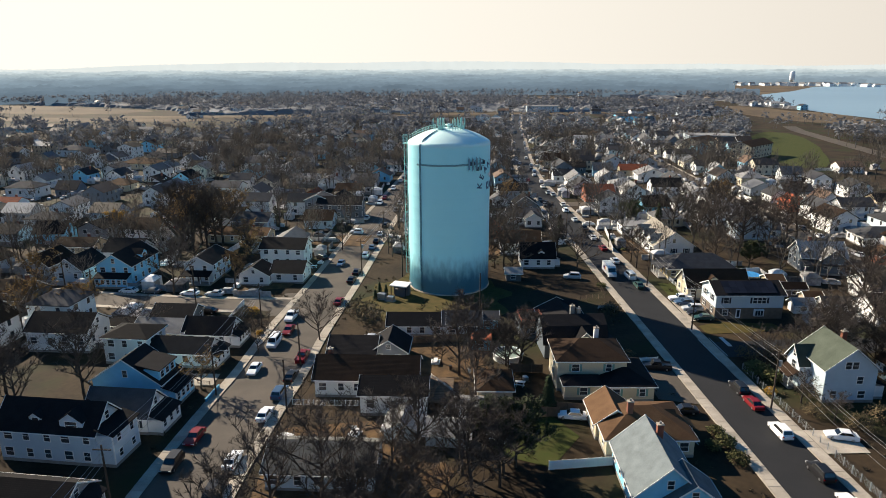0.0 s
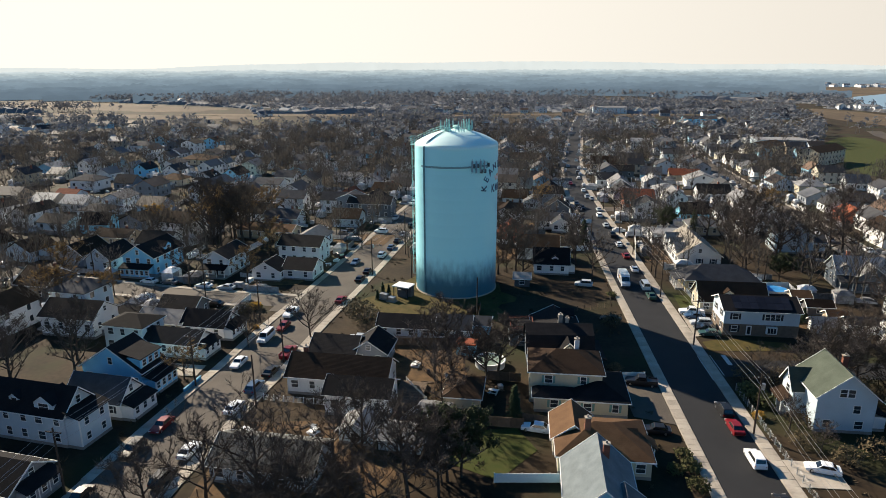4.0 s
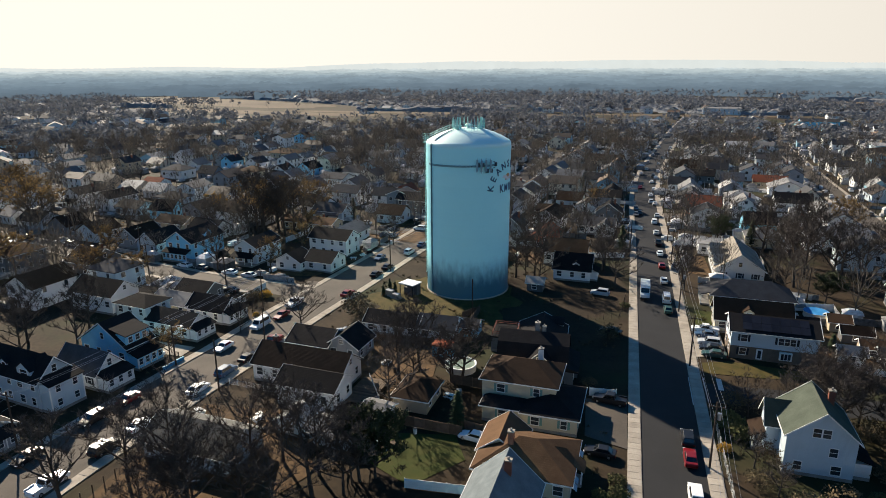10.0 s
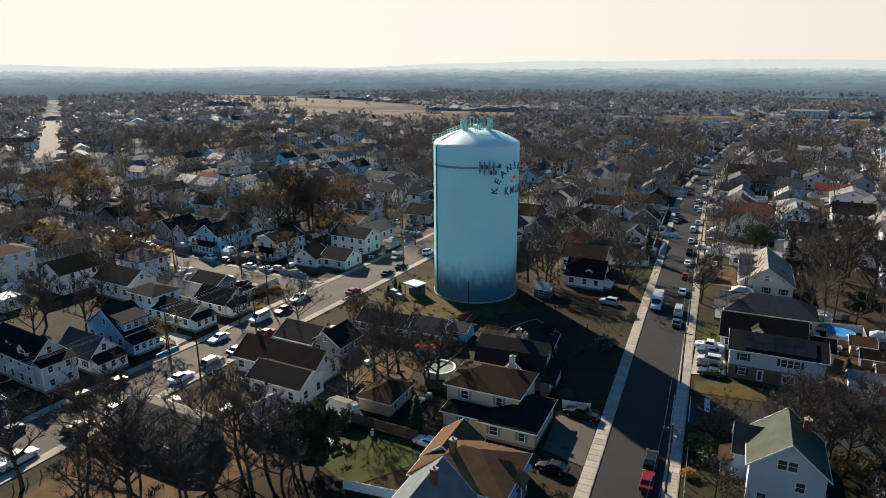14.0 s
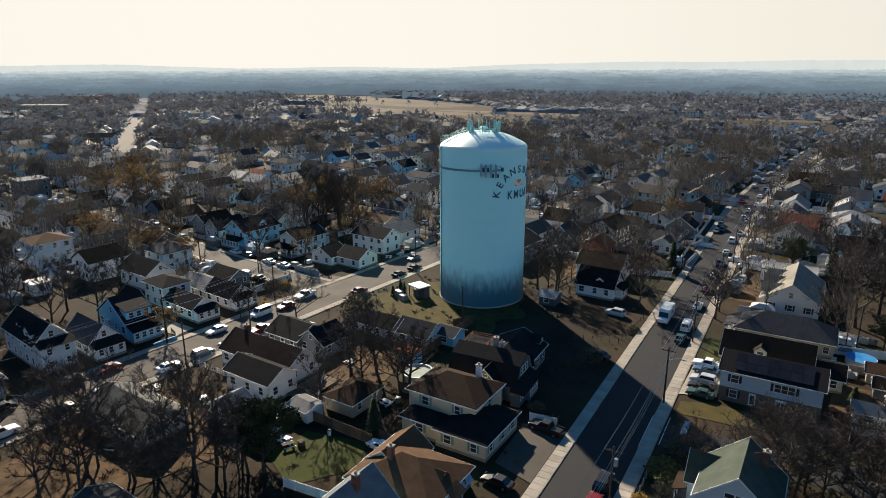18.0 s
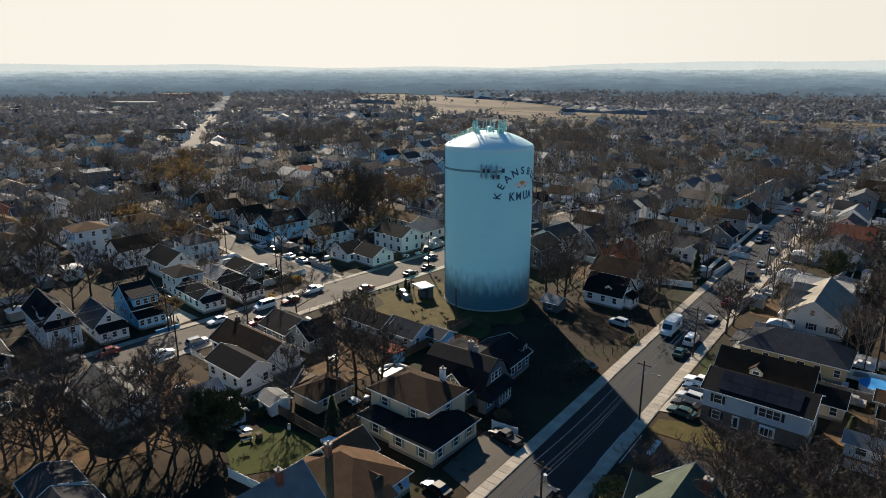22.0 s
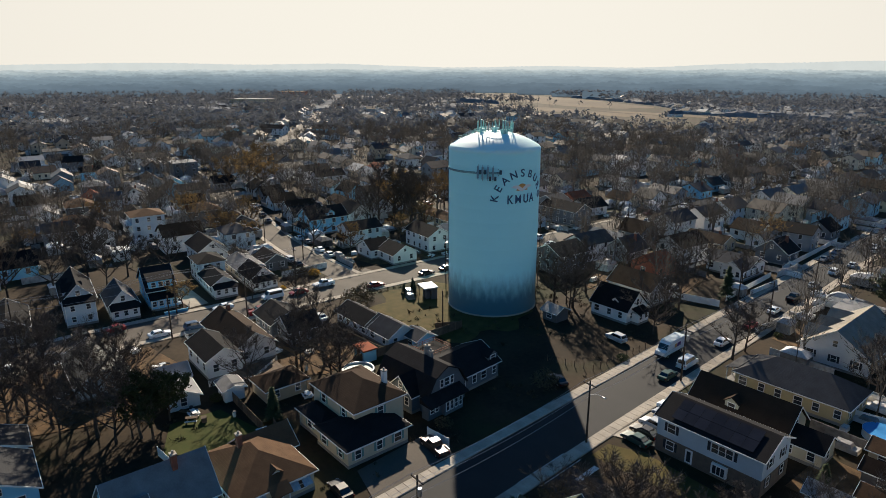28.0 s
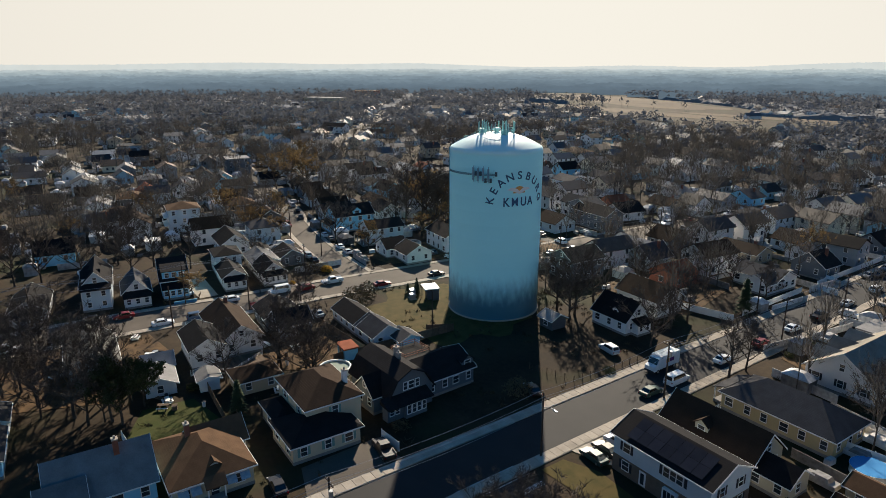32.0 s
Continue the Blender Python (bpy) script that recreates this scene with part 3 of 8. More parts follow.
# caged ladder on the west side with a small landing at its head
LAZ = 176.0
lad = bmesh.new()
for s_ in (-1.4, 1.4):
    a = on_shell(LAZ + s_, 0.6, 0.25)
    tube(lad, a, (a.x, a.y, 38.6), 0.05, sides=4)
for i in range(94):
    tube(lad, on_shell(LAZ - 1.4, 0.8 + 0.4 * i, 0.25), on_shell(LAZ + 1.4, 0.8 + 0.4 * i, 0.25), 0.025, sides=3)
part("ladder", fix(lad), MINT, tower)
safety = bmesh.new()
for az in (LAZ - 2.4, LAZ, LAZ + 2.4):
    tube(safety, on_shell(az, 3.0, 0.95), on_shell(az, 38.4, 0.95), 0.035, sides=3)
for i in range(18):
    ring_ = [on_shell(LAZ + u, 3.0 + 2.05 * i, w_) for u, w_ in ((-2.6, 0.25), (-2.4, 0.95), (2.4, 0.95), (2.6, 0.25))]
    for p, q in zip(ring_, ring_[1:]):
        tube(safety, p, q, 0.03, sides=3)
part("ladder_cage", fix(safety), MINT, tower)
land = bmesh.new()
for u in (-5.0, 5.0):
    for w_ in (0.1, 1.2):
        p = on_shell(LAZ + u, 37.3, w_)
        tube(land, p, p + Vector((0, 0, 2.0)), 0.05, sides=4)
    for h in (0.9, 1.4, 2.0):
        tube(land, on_shell(LAZ + u, 37.3 + h, 0.1), on_shell(LAZ + u, 37.3 + h, 1.2), 0.04, sides=4)
for h in (0.9, 1.4, 2.0):
    tube(land, on_shell(LAZ - 5.0, 37.3 + h, 1.2), on_shell(LAZ + 5.0, 37.3 + h, 1.2), 0.04, sides=4)
part("landing_rail", fix(land), MINT, tower)
bm = bmesh.new()
loft_ = [[on_shell(LAZ + u, z_, w_) for u, w_ in ((-5.2, -0.3), (-5.2, 1.25), (5.2, 1.25), (5.2, -0.3))] for z_ in (37.2, 37.32)]
lo_, hi_ = [[bm.verts.new(p) for p in r_] for r_ in loft_]
for i in range(4):
    bm.faces.new((lo_[i], lo_[(i + 1) % 4], hi_[(i + 1) % 4], hi_[i]))
bm.faces.new(lo_[::-1])
bm.faces.new(hi_)
part("landing", fix(bm), MINT, tower)
# walkway rail from the ladder up the dome
for off in (-3.5, 3.5):
    rail = bmesh.new()
    prev = None
    for k in range(9):
        r = TR - 0.5 - k * 0.8
        a = radians(LAZ + off * TR / max(r, 1.5))
        p = Vector((r * math.cos(a), r * math.sin(a), dome_z(min(r, r0)) - 0.05))
        tube(rail, p, p + Vector((0, 0, 1.1)), 0.04, sides=4)
        if prev:
            for h in (0.55, 1.1):
                tube(rail, prev + Vector((0, 0, h)), p + Vector((0, 0, h)), 0.035, sides=3)
        prev = p
    part("dome_rail", fix(rail), MINT, tower)
# ring of rails and panel antennas round the crown
crown = bmesh.new()
CR = 3.9
for i in range(24):
    a, b = 2 * math.pi * i / 24, 2 * math.pi * (i + 1) / 24
    p, q = Vector((CR * math.cos(a), CR * math.sin(a), dome_z(CR))), Vector((CR * math.cos(b), CR * math.sin(b), dome_z(CR)))
    tube(crown, p, p + Vector((0, 0, 1.2)), 0.04, sides=4)
    for h in (0.5, 1.15):
        tube(crown, p + Vector((0, 0, h)), q + Vector((0, 0, h)), 0.035, sides=3)
part("crown_rail", fix(crown), MINT, tower)
ant_m = boxm(-0.11, -0.07, 0, 0.11, 0.07, 1.9, 0.03)
tube(ant_m, (0, 0.16, -0.9), (0, 0.16, 2.2), 0.05, sides=6)
ant_me = bpy.data.meshes.new("antenna")
ant_m.to_mesh(ant_me)
ant_me.materials.append(MINT)
for sector, js in ((-128, (-0.6, 0.6)), (-62, (-1.9, -0.65, 0.65, 1.9)), (-8, (-0.6, 0.6)), (55, (-1.5, 0, 1.5)), (120, (-1.5, 0, 1.5)), (180, (-0.6, 0.6))):
    for j in js:
        a = radians(sector + j * 9)
        o = part("antenna", ant_me, None, tower)
        o.matrix_basis = pose((CR + 0.15) * math.cos(a), (CR + 0.15) * math.sin(a), dome_z(CR) + 0.55, 0, 0, math.degrees(a) + 90)
for az in (-134, -122, -14, -2):
    a = radians(az)
    bm = bmesh.new()
    box(bm, -0.45, -0.35, 0, 0.45, 0.35, 1.0, 0.04)
    tube(bm, (0, 0, 1.0), (0, 0, 2.9), 0.16, sides=8)
    o = part("equipment_box", bm, MINT, tower)
    o.matrix_basis = pose((CR - 0.7) * math.cos(a), (CR - 0.7) * math.sin(a), dome_z(CR - 0.7) - 0.1, 0, 0, az)
part("vent", lathe(bmesh.new(), [(0.55, 41.0), (0.55, 41.7), (0.95, 41.75), (0.9, 42.0), (0, 42.2)], 20), PAINT, tower)
# cable tray and the panel antennas on the shell
tray = bmesh.new()
prev = None
for az in range(-140, -36, 4):
    p = on_shell(az, 33.25 + 0.003 * (az + 40), 0.14)
    if prev is not None:
        for h in (-0.16, 0.0, 0.16):
            tube(tray, prev + Vector((0, 0, h)), p + Vector((0, 0, h)), 0.07, sides=4)
    prev = p
part("cable_tray", fix(tray), mat("tray_paint", (0.14, 0.29, 0.36), None, 1, 0.6, 0.0), tower)
panel = boxm(-0.2, -0.13, -1.35, 0.2, 0.13, 1.35, 0.04)
tube(panel, (0, 0.2, -1.7), (0, 0.2, 1.7), 0.07, sides=6)
panel_me = bpy.data.meshes.new("panel_antenna")
panel.to_mesh(panel_me)
panel_me.materials.append(mat("antenna_grey", (0.24, 0.40, 0.47), (0.18, 0.32, 0.39), 1, 0.5, 0.0))
DARKBOX = mat("radio_unit", (0.07, 0.12, 0.15), None, 1, 0.6, 0.0)
for az, dz in ((-66, 0.15), (-60.5, 0), (-54.5, 0.1), (-48.5, -0.05), (-42.5, 0.2)):
    p = on_shell(az, 33.2 + dz, 0.55)
    if az != -42.5:
        o = part("panel_antenna", panel_me, None, tower)
        o.matrix_basis = pose(p.x, p.y, p.z, 0, 0, az + 90)
    bm = boxm(-0.24, -0.1, -0.45, 0.24, 0.35, 0.45, 0.04)
    o = part("radio_unit", bm, DARKBOX, tower)
    p = on_shell(az + 2.6, 32.0 if az in (-54.5, -48.5) else 33.4, 0.4)
    o.matrix_basis = pose(p.x, p.y, p.z, 0, 0, az + 92)
    for zb in (33.9, 32.5):
        part("bracket", tube(bmesh.new(), on_shell(az, zb + dz, -0.05), on_shell(az, zb + dz, 0.6), 0.06, sides=5), DARKBOX, tower)


def letter(ch, az, z, size, lean, material, name="letter", wide=1.0):
    """One letter laid on the curved shell, leaning by so many degrees."""
    cu = bpy.data.curves.new("letter", "FONT")
    cu.body, cu.size, cu.align_x, cu.align_y = ch, size, "CENTER", "CENTER"
    cu.offset = 0.002 * size if ch == "M" else 0.014 * size
    cu.extrude = 0.03
    tmp = bpy.data.objects.new("letter", cu)
    scene.collection.objects.link(tmp)
    me = bpy.data.meshes.new_from_object(tmp.evaluated_get(bpy.context.evaluated_depsgraph_get()))
    bpy.data.objects.remove(tmp)
    c, s = math.cos(radians(lean)), math.sin(radians(lean))
    for v in me.vertices:
        x, y = v.co.x * wide, v.co.y
        u, w = c * x - s * y, s * x + c * y
        v.co = on_shell(az + math.degrees(u / TR), z + w, 0.085 + v.co.z)
    me.materials.clear()
    me.materials.append(material)
    ob = new(name, me)
    ob.parent = tower
    return ob


bpy.context.view_layer.update()
AC = -11.3          # azimuth of the lettering's middle
ARC_R, ARC_Z = 6.45, 26.5
for i, ch in enumerate("KEANSBURG"):
    th = (i - 4) * 20.0
    u, w = ARC_R * math.sin(radians(th)), ARC_R * math.cos(radians(th))
    letter(ch, AC + math.degrees(u / TR), ARC_Z + w, 2.35, -th, NAVY)
for i, ch in enumerate("KMUA"):
    letter(ch, AC + math.degrees((-2.95, -1.0, 1.12, 2.95)[i] / TR), 27.2, 2.75, 0, NAVY, wide=0.82)


def shell_strip(name, us, lower, upper, material, out):
    """A painted shape on the shell between two curves, in narrow strips."""
    bm = bmesh.new()
    col = [(bm.verts.new(on_shell(AC + math.degrees(u / TR), lower(u), out)), bm.verts.new(on_shell(AC + math.degrees(u / TR), upper(u), out))) for u in us]
    for (p, q), (p2, q2) in zip(col, col[1:]):
        bm.faces.new((p, p2, q2, q))
    return part(name, fix(bm), material, tower)


shell_strip("emblem_sun", [-1.5 + 0.25 * i for i in range(13)], lambda u: 29.2, lambda u: 29.2 + math.sqrt(max(2.26 - u * u, 0)), ORANGE, 0.07)
shell_strip("emblem_wing", [-2.8 + 0.2 * i for i in range(29)], lambda u: 28.95 + 0.55 * abs(u) - 0.07 * u * u, lambda u: 29.65 + 0.95 * abs(u) - 0.30 * u * u, WHITEP, 0.11)
take(TX, TY, TR + 2)

# ---- houses ----
WIN = {}


def window_mesh(w, h, kind):
    """Frame and pane as two meshes, or one mesh of both for far windows."""
    key = (round(w, 2), round(h, 2), kind)
    if key in WIN:
        return WIN[key]
    f = bmesh.new()
    b = 0.09
    if kind == "near":
        for x0, z0_, x1, z1 in ((-w / 2 - b, -b, -w / 2, h + b), (w / 2, -b, w / 2 + b, h + b), (-w / 2, h, w / 2, h + b), (-w / 2 - 0.06, -b - 0.04, w / 2 + 0.06, 0), (-w / 2, h / 2 - 0.03, w / 2, h / 2 + 0.03)):
            box(f, x0, -0.07, z0_, x1, 0.02, z1)
        fm = bpy.data.meshes.new("window")
        f.to_mesh(fm)
        fm.materials.append(TRIM)
        p = boxm(-w / 2, -0.03, 0, w / 2, 0.02, h)
        pm = bpy.data.meshes.new("pane")
        p.to_mesh(pm)
        pm.materials.append(GLASS)
        WIN[key] = (fm, pm)
    else:
        box(f, -w / 2 - b, -0.04, -b, w / 2 + b, 0.02, h + b)
        n = len(f.faces)
        box(f, -w / 2, -0.06, 0, w / 2, 0.0, h)
        f.faces.ensure_lookup_table()
        for k in range(n, len(f.faces)):
            f.faces[k].material_index = 1
        fm = bpy.data.meshes.new("window")
        f.to_mesh(fm)
        fm.materials.append(TRIM)
        fm.materials.append(GLASS)
        WIN[key] = (fm, None)
    f.free()
    return WIN[key]


SHUT_ME = bpy.data.meshes.new("shutter")
_b = boxm(-0.2, -0.05, 0, 0.2, 0.02, 1.35)
_b.to_mesh(SHUT_ME)
SHUT_ME.materials.append(SHUT)
_b.free()


def face(lx, ly, w, d, s):
    """Frame of a block's side s (0 south, 1 east, 2 north, 3 west): x along it, -y outward; and its length."""
    half, length = (d / 2, w) if s % 2 == 0 else (w / 2, d)
    return pose(lx, ly, 0) @ pose(0, 0, 0, 0, 0, 90 * s) @ pose(0, -half, 0), length


TEAL_ME = SHUT_ME.copy()
TEAL_ME.materials.clear()
TEAL_ME.materials.append(mat("teal_shutter", (0.16, 0.30, 0.29), (0.12, 0.24, 0.23), 2, 0.6, 0.1))


def window(parent, m, u, z, w=0.9, h=1.3, kind="near", shutters=False):
    fm, pm = window_mesh(w, h, kind)
    o = part("window", fm, None, parent)
    o.matrix_basis = m @ pose(u, 0, z)
    if pm:
        part("pane", pm, None, o)
    if shutters:
        for k in (-1, 1):
            s = part("shutter", TEAL_ME if "green shutters" in parent.get("label", "") else SHUT_ME, None, o, "painted shutter")
            s.matrix_basis = pose(k * (w / 2 + 0.31), 0, 0)


def roof_mesh(w, d, eave, rise, ridge, style, over=0.45, thick=0.18):
    bm = bmesh.new()
    if style == "gable":
        a, b = (w, d) if ridge == "y" else (d, w)
        hw, sl = a / 2 + over, rise / (a / 2)
        e = eave - over * sl
        prism(bm, [(-hw, e), (0, eave + rise), (hw, e), (hw, e + thick), (0, eave + rise + thick * 1.15), (-hw, e + thick)], -b / 2 - over, b / 2 + over, ridge)
    elif style == "hip":
        hx, hy = w / 2 + over, d / 2 + over
        n = max(min(hx, hy) - 0.02, 0.1)
        lx, ly = max(hx - n, 0.02), max(hy - n, 0.02)
        lo = [bm.verts.new(p) for p in ((-hx, -hy, eave - 0.12), (hx, -hy, eave - 0.12), (hx, hy, eave - 0.12), (-hx, hy, eave - 0.12))]
        mid = [bm.verts.new((v.co.x, v.co.y, eave + 0.08)) for v in lo]
        hi = [bm.verts.new(p) for p in ((-lx, -ly, eave + rise), (lx, -ly, eave + rise), (lx, ly, eave + rise), (-lx, ly, eave + rise))]
        bm.faces.new(lo[::-1])
        for i in range(4):
            j = (i + 1) % 4
            bm.faces.new((lo[i], lo[j], mid[j], mid[i]))
            bm.faces.new((mid[i], mid[j], hi[j], hi[i]))
        bm.faces.new(hi)
    else:   # flat, with a low parapet edge
        box(bm, -w / 2 - 0.2, -d / 2 - 0.2, eave, w / 2 + 0.2, d / 2 + 0.2, eave + 0.3)
    return fix(bm)


def block(parent, lx, ly, w, d, eave, rise, ridge="y", style="gable", wall=None, top=None, kind="near", sides=(0, 1, 3), shutters=False, gap=2.9, found=0.5, fmat=None, gable_window=True):
    bm = bmesh.new()
    if style == "gable":
        a, b = (w, d) if ridge == "y" else (d, w)
        prism(bm, [(-a / 2, 0), (a / 2, 0), (a / 2, eave), (0, eave + rise - 0.02), (-a / 2, eave)], -b / 2, b / 2, ridge)
    else:
        box(bm, -w / 2, -d / 2, 0, w / 2, d / 2, eave)
    o = part("wall", fix(bm), wall, parent)
    o.matrix_basis = pose(lx, ly, 0)
    if found:
        o = part("foundation", boxm(-w / 2 - 0.03, -d / 2 - 0.03, 0, w / 2 + 0.03, d / 2 + 0.03, found), fmat or FOUND, parent)
        o.matrix_basis = pose(lx, ly, 0)
    o = part("roof", roof_mesh(w, d, eave, rise, ridge, style), top, parent)
    o.matrix_basis = pose(lx, ly, 0)
    if kind == "near":
        over = 0.45
        if style == "gable":
            a, b = (w, d) if ridge == "y" else (d, w)
            hw, sl = a / 2 + over, rise / (a / 2)
            e = eave - over * sl
            for k in (-1, 1):
                end = k * (b / 2 + over)
                bm = prism(bmesh.new(), [(-hw - 0.02, e + 0.02), (0, eave + rise + 0.02), (hw + 0.02, e + 0.02), (hw + 0.02, e + 0.24), (0, eave + rise + 0.27), (-hw - 0.02, e + 0.24)], end, end + k * 0.05, ridge)
                part("bargeboard", fix(bm), TRIM, parent).matrix_basis = pose(lx, ly, 0)
                bm = bmesh.new()
                x0, x1 = sorted((k * hw, k * (hw + 0.1)))
                box(bm, *((x0, -b / 2 - over, e, x1, b / 2 + over, e + 0.13) if ridge == "y" else (-b / 2 - over, x0, e, b / 2 + over, x1, e + 0.13)))
                part("gutter", bm, TRIM, parent).matrix_basis = pose(lx, ly, 0)
        elif style == "hip":
            hx, hy = w / 2 + over, d / 2 + over
            bm = bmesh.new()
            lo = [bm.verts.new((x, y, eave - 0.14)) for x, y in ((-hx - 0.08, -hy - 0.08), (hx + 0.08, -hy - 0.08), (hx + 0.08, hy + 0.08), (-hx - 0.08, hy + 0.08))]
            hi = [bm.verts.new((v.co.x, v.co.y, eave + 0.03)) for v in lo]
            inn = [bm.verts.new((v.co.x * 0.97, v.co.y * 0.97, eave + 0.03)) for v in lo]
            for i in range(4):
                j = (i + 1) % 4
                bm.faces.new((lo[i], lo[j], hi[j], hi[i]))
                bm.faces.new((hi[i], hi[j], inn[j], inn[i]))
            part("gutter", fix(bm), TRIM, parent).matrix_basis = pose(lx, ly, 0)
    floors = max(1, int((eave + 0.4) // 2.7))
    for s in sides:
        m, length = face(lx, ly, w, d, s)
        n = max(1, int(length / gap))
        for fl in range(floors):
            for i in range(n):
                u = (i + 0.5) / n * length - length / 2
                window(parent, m, u + (0.12 if (i + fl) % 2 else -0.1), 0.95 + fl * 2.75 + (eave - floors * 2.75) * 0.5, 0.95 if (i + s) % 3 else 1.25, 1.35, kind, shutters)
        gable_side = style == "gable" and ((ridge == "y") == (s % 2 == 0))
        if gable_side and gable_window and rise > 2.0:
            window(parent, m, 0, eave + rise * 0.22, 0.8, min(1.2, rise * 0.4), kind)


def gambrel(parent, lx, ly, w, d, eave, rise, ridge, wall, top, over=0.4):
    """A block under a roof of two slopes, steep below and shallow above."""
    a, b = (w, d) if ridge == "y" else (d, w)
    k, kz = a * 0.31, eave + rise * 0.66
    bm = prism(bmesh.new(), [(-a / 2, 0), (a / 2, 0), (a / 2, eave), (k, kz), (0, eave + rise), (-k, kz), (-a / 2, eave)], -b / 2, b / 2, ridge)
    part("wall", fix(bm), wall, parent).matrix_basis = pose(lx, ly, 0)
    lo = [(-a / 2 - over, eave - 0.35), (-k - 0.1, kz + 0.02), (0, eave + rise + 0.03), (k + 0.1, kz + 0.02), (a / 2 + over, eave - 0.35)]
    hi = [(u * 1.02, z + 0.2) for u, z in lo]
    part("roof", fix(prism(bmesh.new(), lo + hi[::-1], -b / 2 - over, b / 2 + over, ridge)), top, parent).matrix_basis = pose(lx, ly, 0)


def porch(parent, lx, ly, w, d, s, deep=2.2, h=2.7, top=None, length=None, posts=4, walled=None):
    m, full = face(lx, ly, w, d, s)
    length = length or full
    o = part("porch_floor", boxm(-length / 2, -deep, 0, length / 2, -0.03, 0.5), FOUND, parent)
    o.matrix_basis = m
    bm = prism(bmesh.new(), [(-deep - 0.35, h), (0.0, h + 0.9), (0.0, h + 1.05), (-deep - 0.35, h + 0.15)], -length / 2 - 0.2, length / 2 + 0.2, "x")
    o = part("porch_roof", fix(bm), top or R_DARK, parent)
    o.matrix_basis = m
    for i in range(posts):
        u = -length / 2 + 0.12 + (length - 0.24) * i / max(posts - 1, 1)
        o = part("post", boxm(u - 0.08, -deep, 0.5, u + 0.08, -deep + 0.16, h + 0.05), TRIM, parent)
        o.matrix_basis = m
    if walled:
        o = part("porch_wall", boxm(-length / 2 + 0.05, -deep + 0.04, 0.5, length / 2 - 0.05, -0.05, h), walled, parent)
        o.matrix_basis = m
        n = max(2, int(length / (1.5 if h < 4 else 2.6)))
        for fl in range(2 if h > 4.5 else 1):
            for i in range(n):
                window(parent, m @ pose(0, -deep + 0.04, 0), (i + 0.5) / n * length - length / 2, 1.15 + 2.5 * fl, 0.8, 1.15)
    else:
        o = part("door", boxm(-0.5, -0.06, 0.5, 0.5, 0.0, 2.55), SHUT, parent, "dark front door")
        o.matrix_basis = m


def dormer(parent, lx, ly, w, d, eave, rise, s, u, wide=2.0, tall=1.4, inset=0.9, wall=None, top=None, deep=3.0, kind="near"):
    m, _ = face(lx, ly, w, d, s)
    bm = prism(bmesh.new(), [(-wide / 2, eave - 0.2), (wide / 2, eave - 0.2), (wide / 2, eave + tall), (0, eave + tall + wide * 0.36), (-wide / 2, eave + tall)], inset, inset + deep, "y")
    o = part("dormer", fix(bm), wall, parent)
    o.matrix_basis = m @ pose(u, 0, 0)
    bm = prism(bmesh.new(), [(-wide / 2 - 0.2, eave + tall - 0.14), (0, eave + tall + wide * 0.36), (wide / 2 + 0.2, eave + tall - 0.14), (wide / 2 + 0.2, eave + tall), (0, eave + tall + wide * 0.36 + 0.16), (-wide / 2 - 0.2, eave + tall)], inset - 0.25, inset + deep + wide * 0.3, "y")
    r = part("dormer_roof", fix(bm), top, o)
    window(o, pose(0, inset, 0), 0, eave + 0.3, wide * 0.5, min(1.2, tall * 0.75), kind)


def chimney(parent, lx, ly, top_z, material=None, r=0.42):
    bm = boxm(-r, -r * 0.8, 0, r, r * 0.8, top_z)
    o = part("chimney", bm, material or BRICK, parent)
    o.matrix_basis = pose(lx, ly, 0)
    c = part("cap", boxm(-r - 0.07, -r * 0.8 - 0.07, top_z, r + 0.07, r * 0.8 + 0.07, top_z + 0.14), CONC, o)
    tube_ = part("flue", tube(bmesh.new(), (0, 0, top_z + 0.14), (0, 0, top_z + 0.5), 0.16, sides=8), FOUND, o)


def home(x, y, rz, label, r=8.0, category="house"):
    take(x, y, r)
    return thing("house", x, y, 0, rz, label, category)


# by the dark street, west side
h = home(31, 105, -2, "cream two-storey house with brown hipped roofs and green shutters", 10)
block(h, -1.5, 2.0, 12.2, 9, 5.9, 2.4, style="hip", wall=CREAM, top=R_BROWN, shutters=True, gap=4.6)
block(h, 4.2, -1.0, 8.6, 10.7, 3.0, 1.9, style="hip", wall=CREAM, top=R_DARK, gap=3.4, shutters=True)
block(h, -3.4, -3.9, 6.8, 3.6, 2.9, 1.0, style="hip", wall=CREAM, top=R_DARK, sides=(0,), gap=5.0, shutters=True)
chimney(h, 0.8, 5.6, 8.7, VINYL)
h = home(33.2, 87.4, -2, "cream bungalow with a hipped tan shingle roof and brick chimney", 9)
block(h, 0, 0, 13.0, 10.5, 3.1, 2.7, style="hip", wall=CREAM, top=R_TAN, gap=3.0)
block(h, -4.0, 3.0, 6, 7, 3.0, 2.2, "y", wall=CREAM, top=R_TAN, sides=(3,))
chimney(h, -2.2, -1.2, 7.0)
porch(h, 0, 0, 13.0, 10.5, 1, 1.2, 2.4, R_TAN, 2.4, 2)
dormer(h, 0, 0, 13.0, 10.5, 3.1, 2.7, 1, 0.5, 1.6, 0.9, 1.4, CREAM, R_TAN, 2.5)
AW_ = mat("striped_awning", (0.13, 0.27, 0.40), (0.36, 0.45, 0.50), 2.5, 0.6, 0.1)
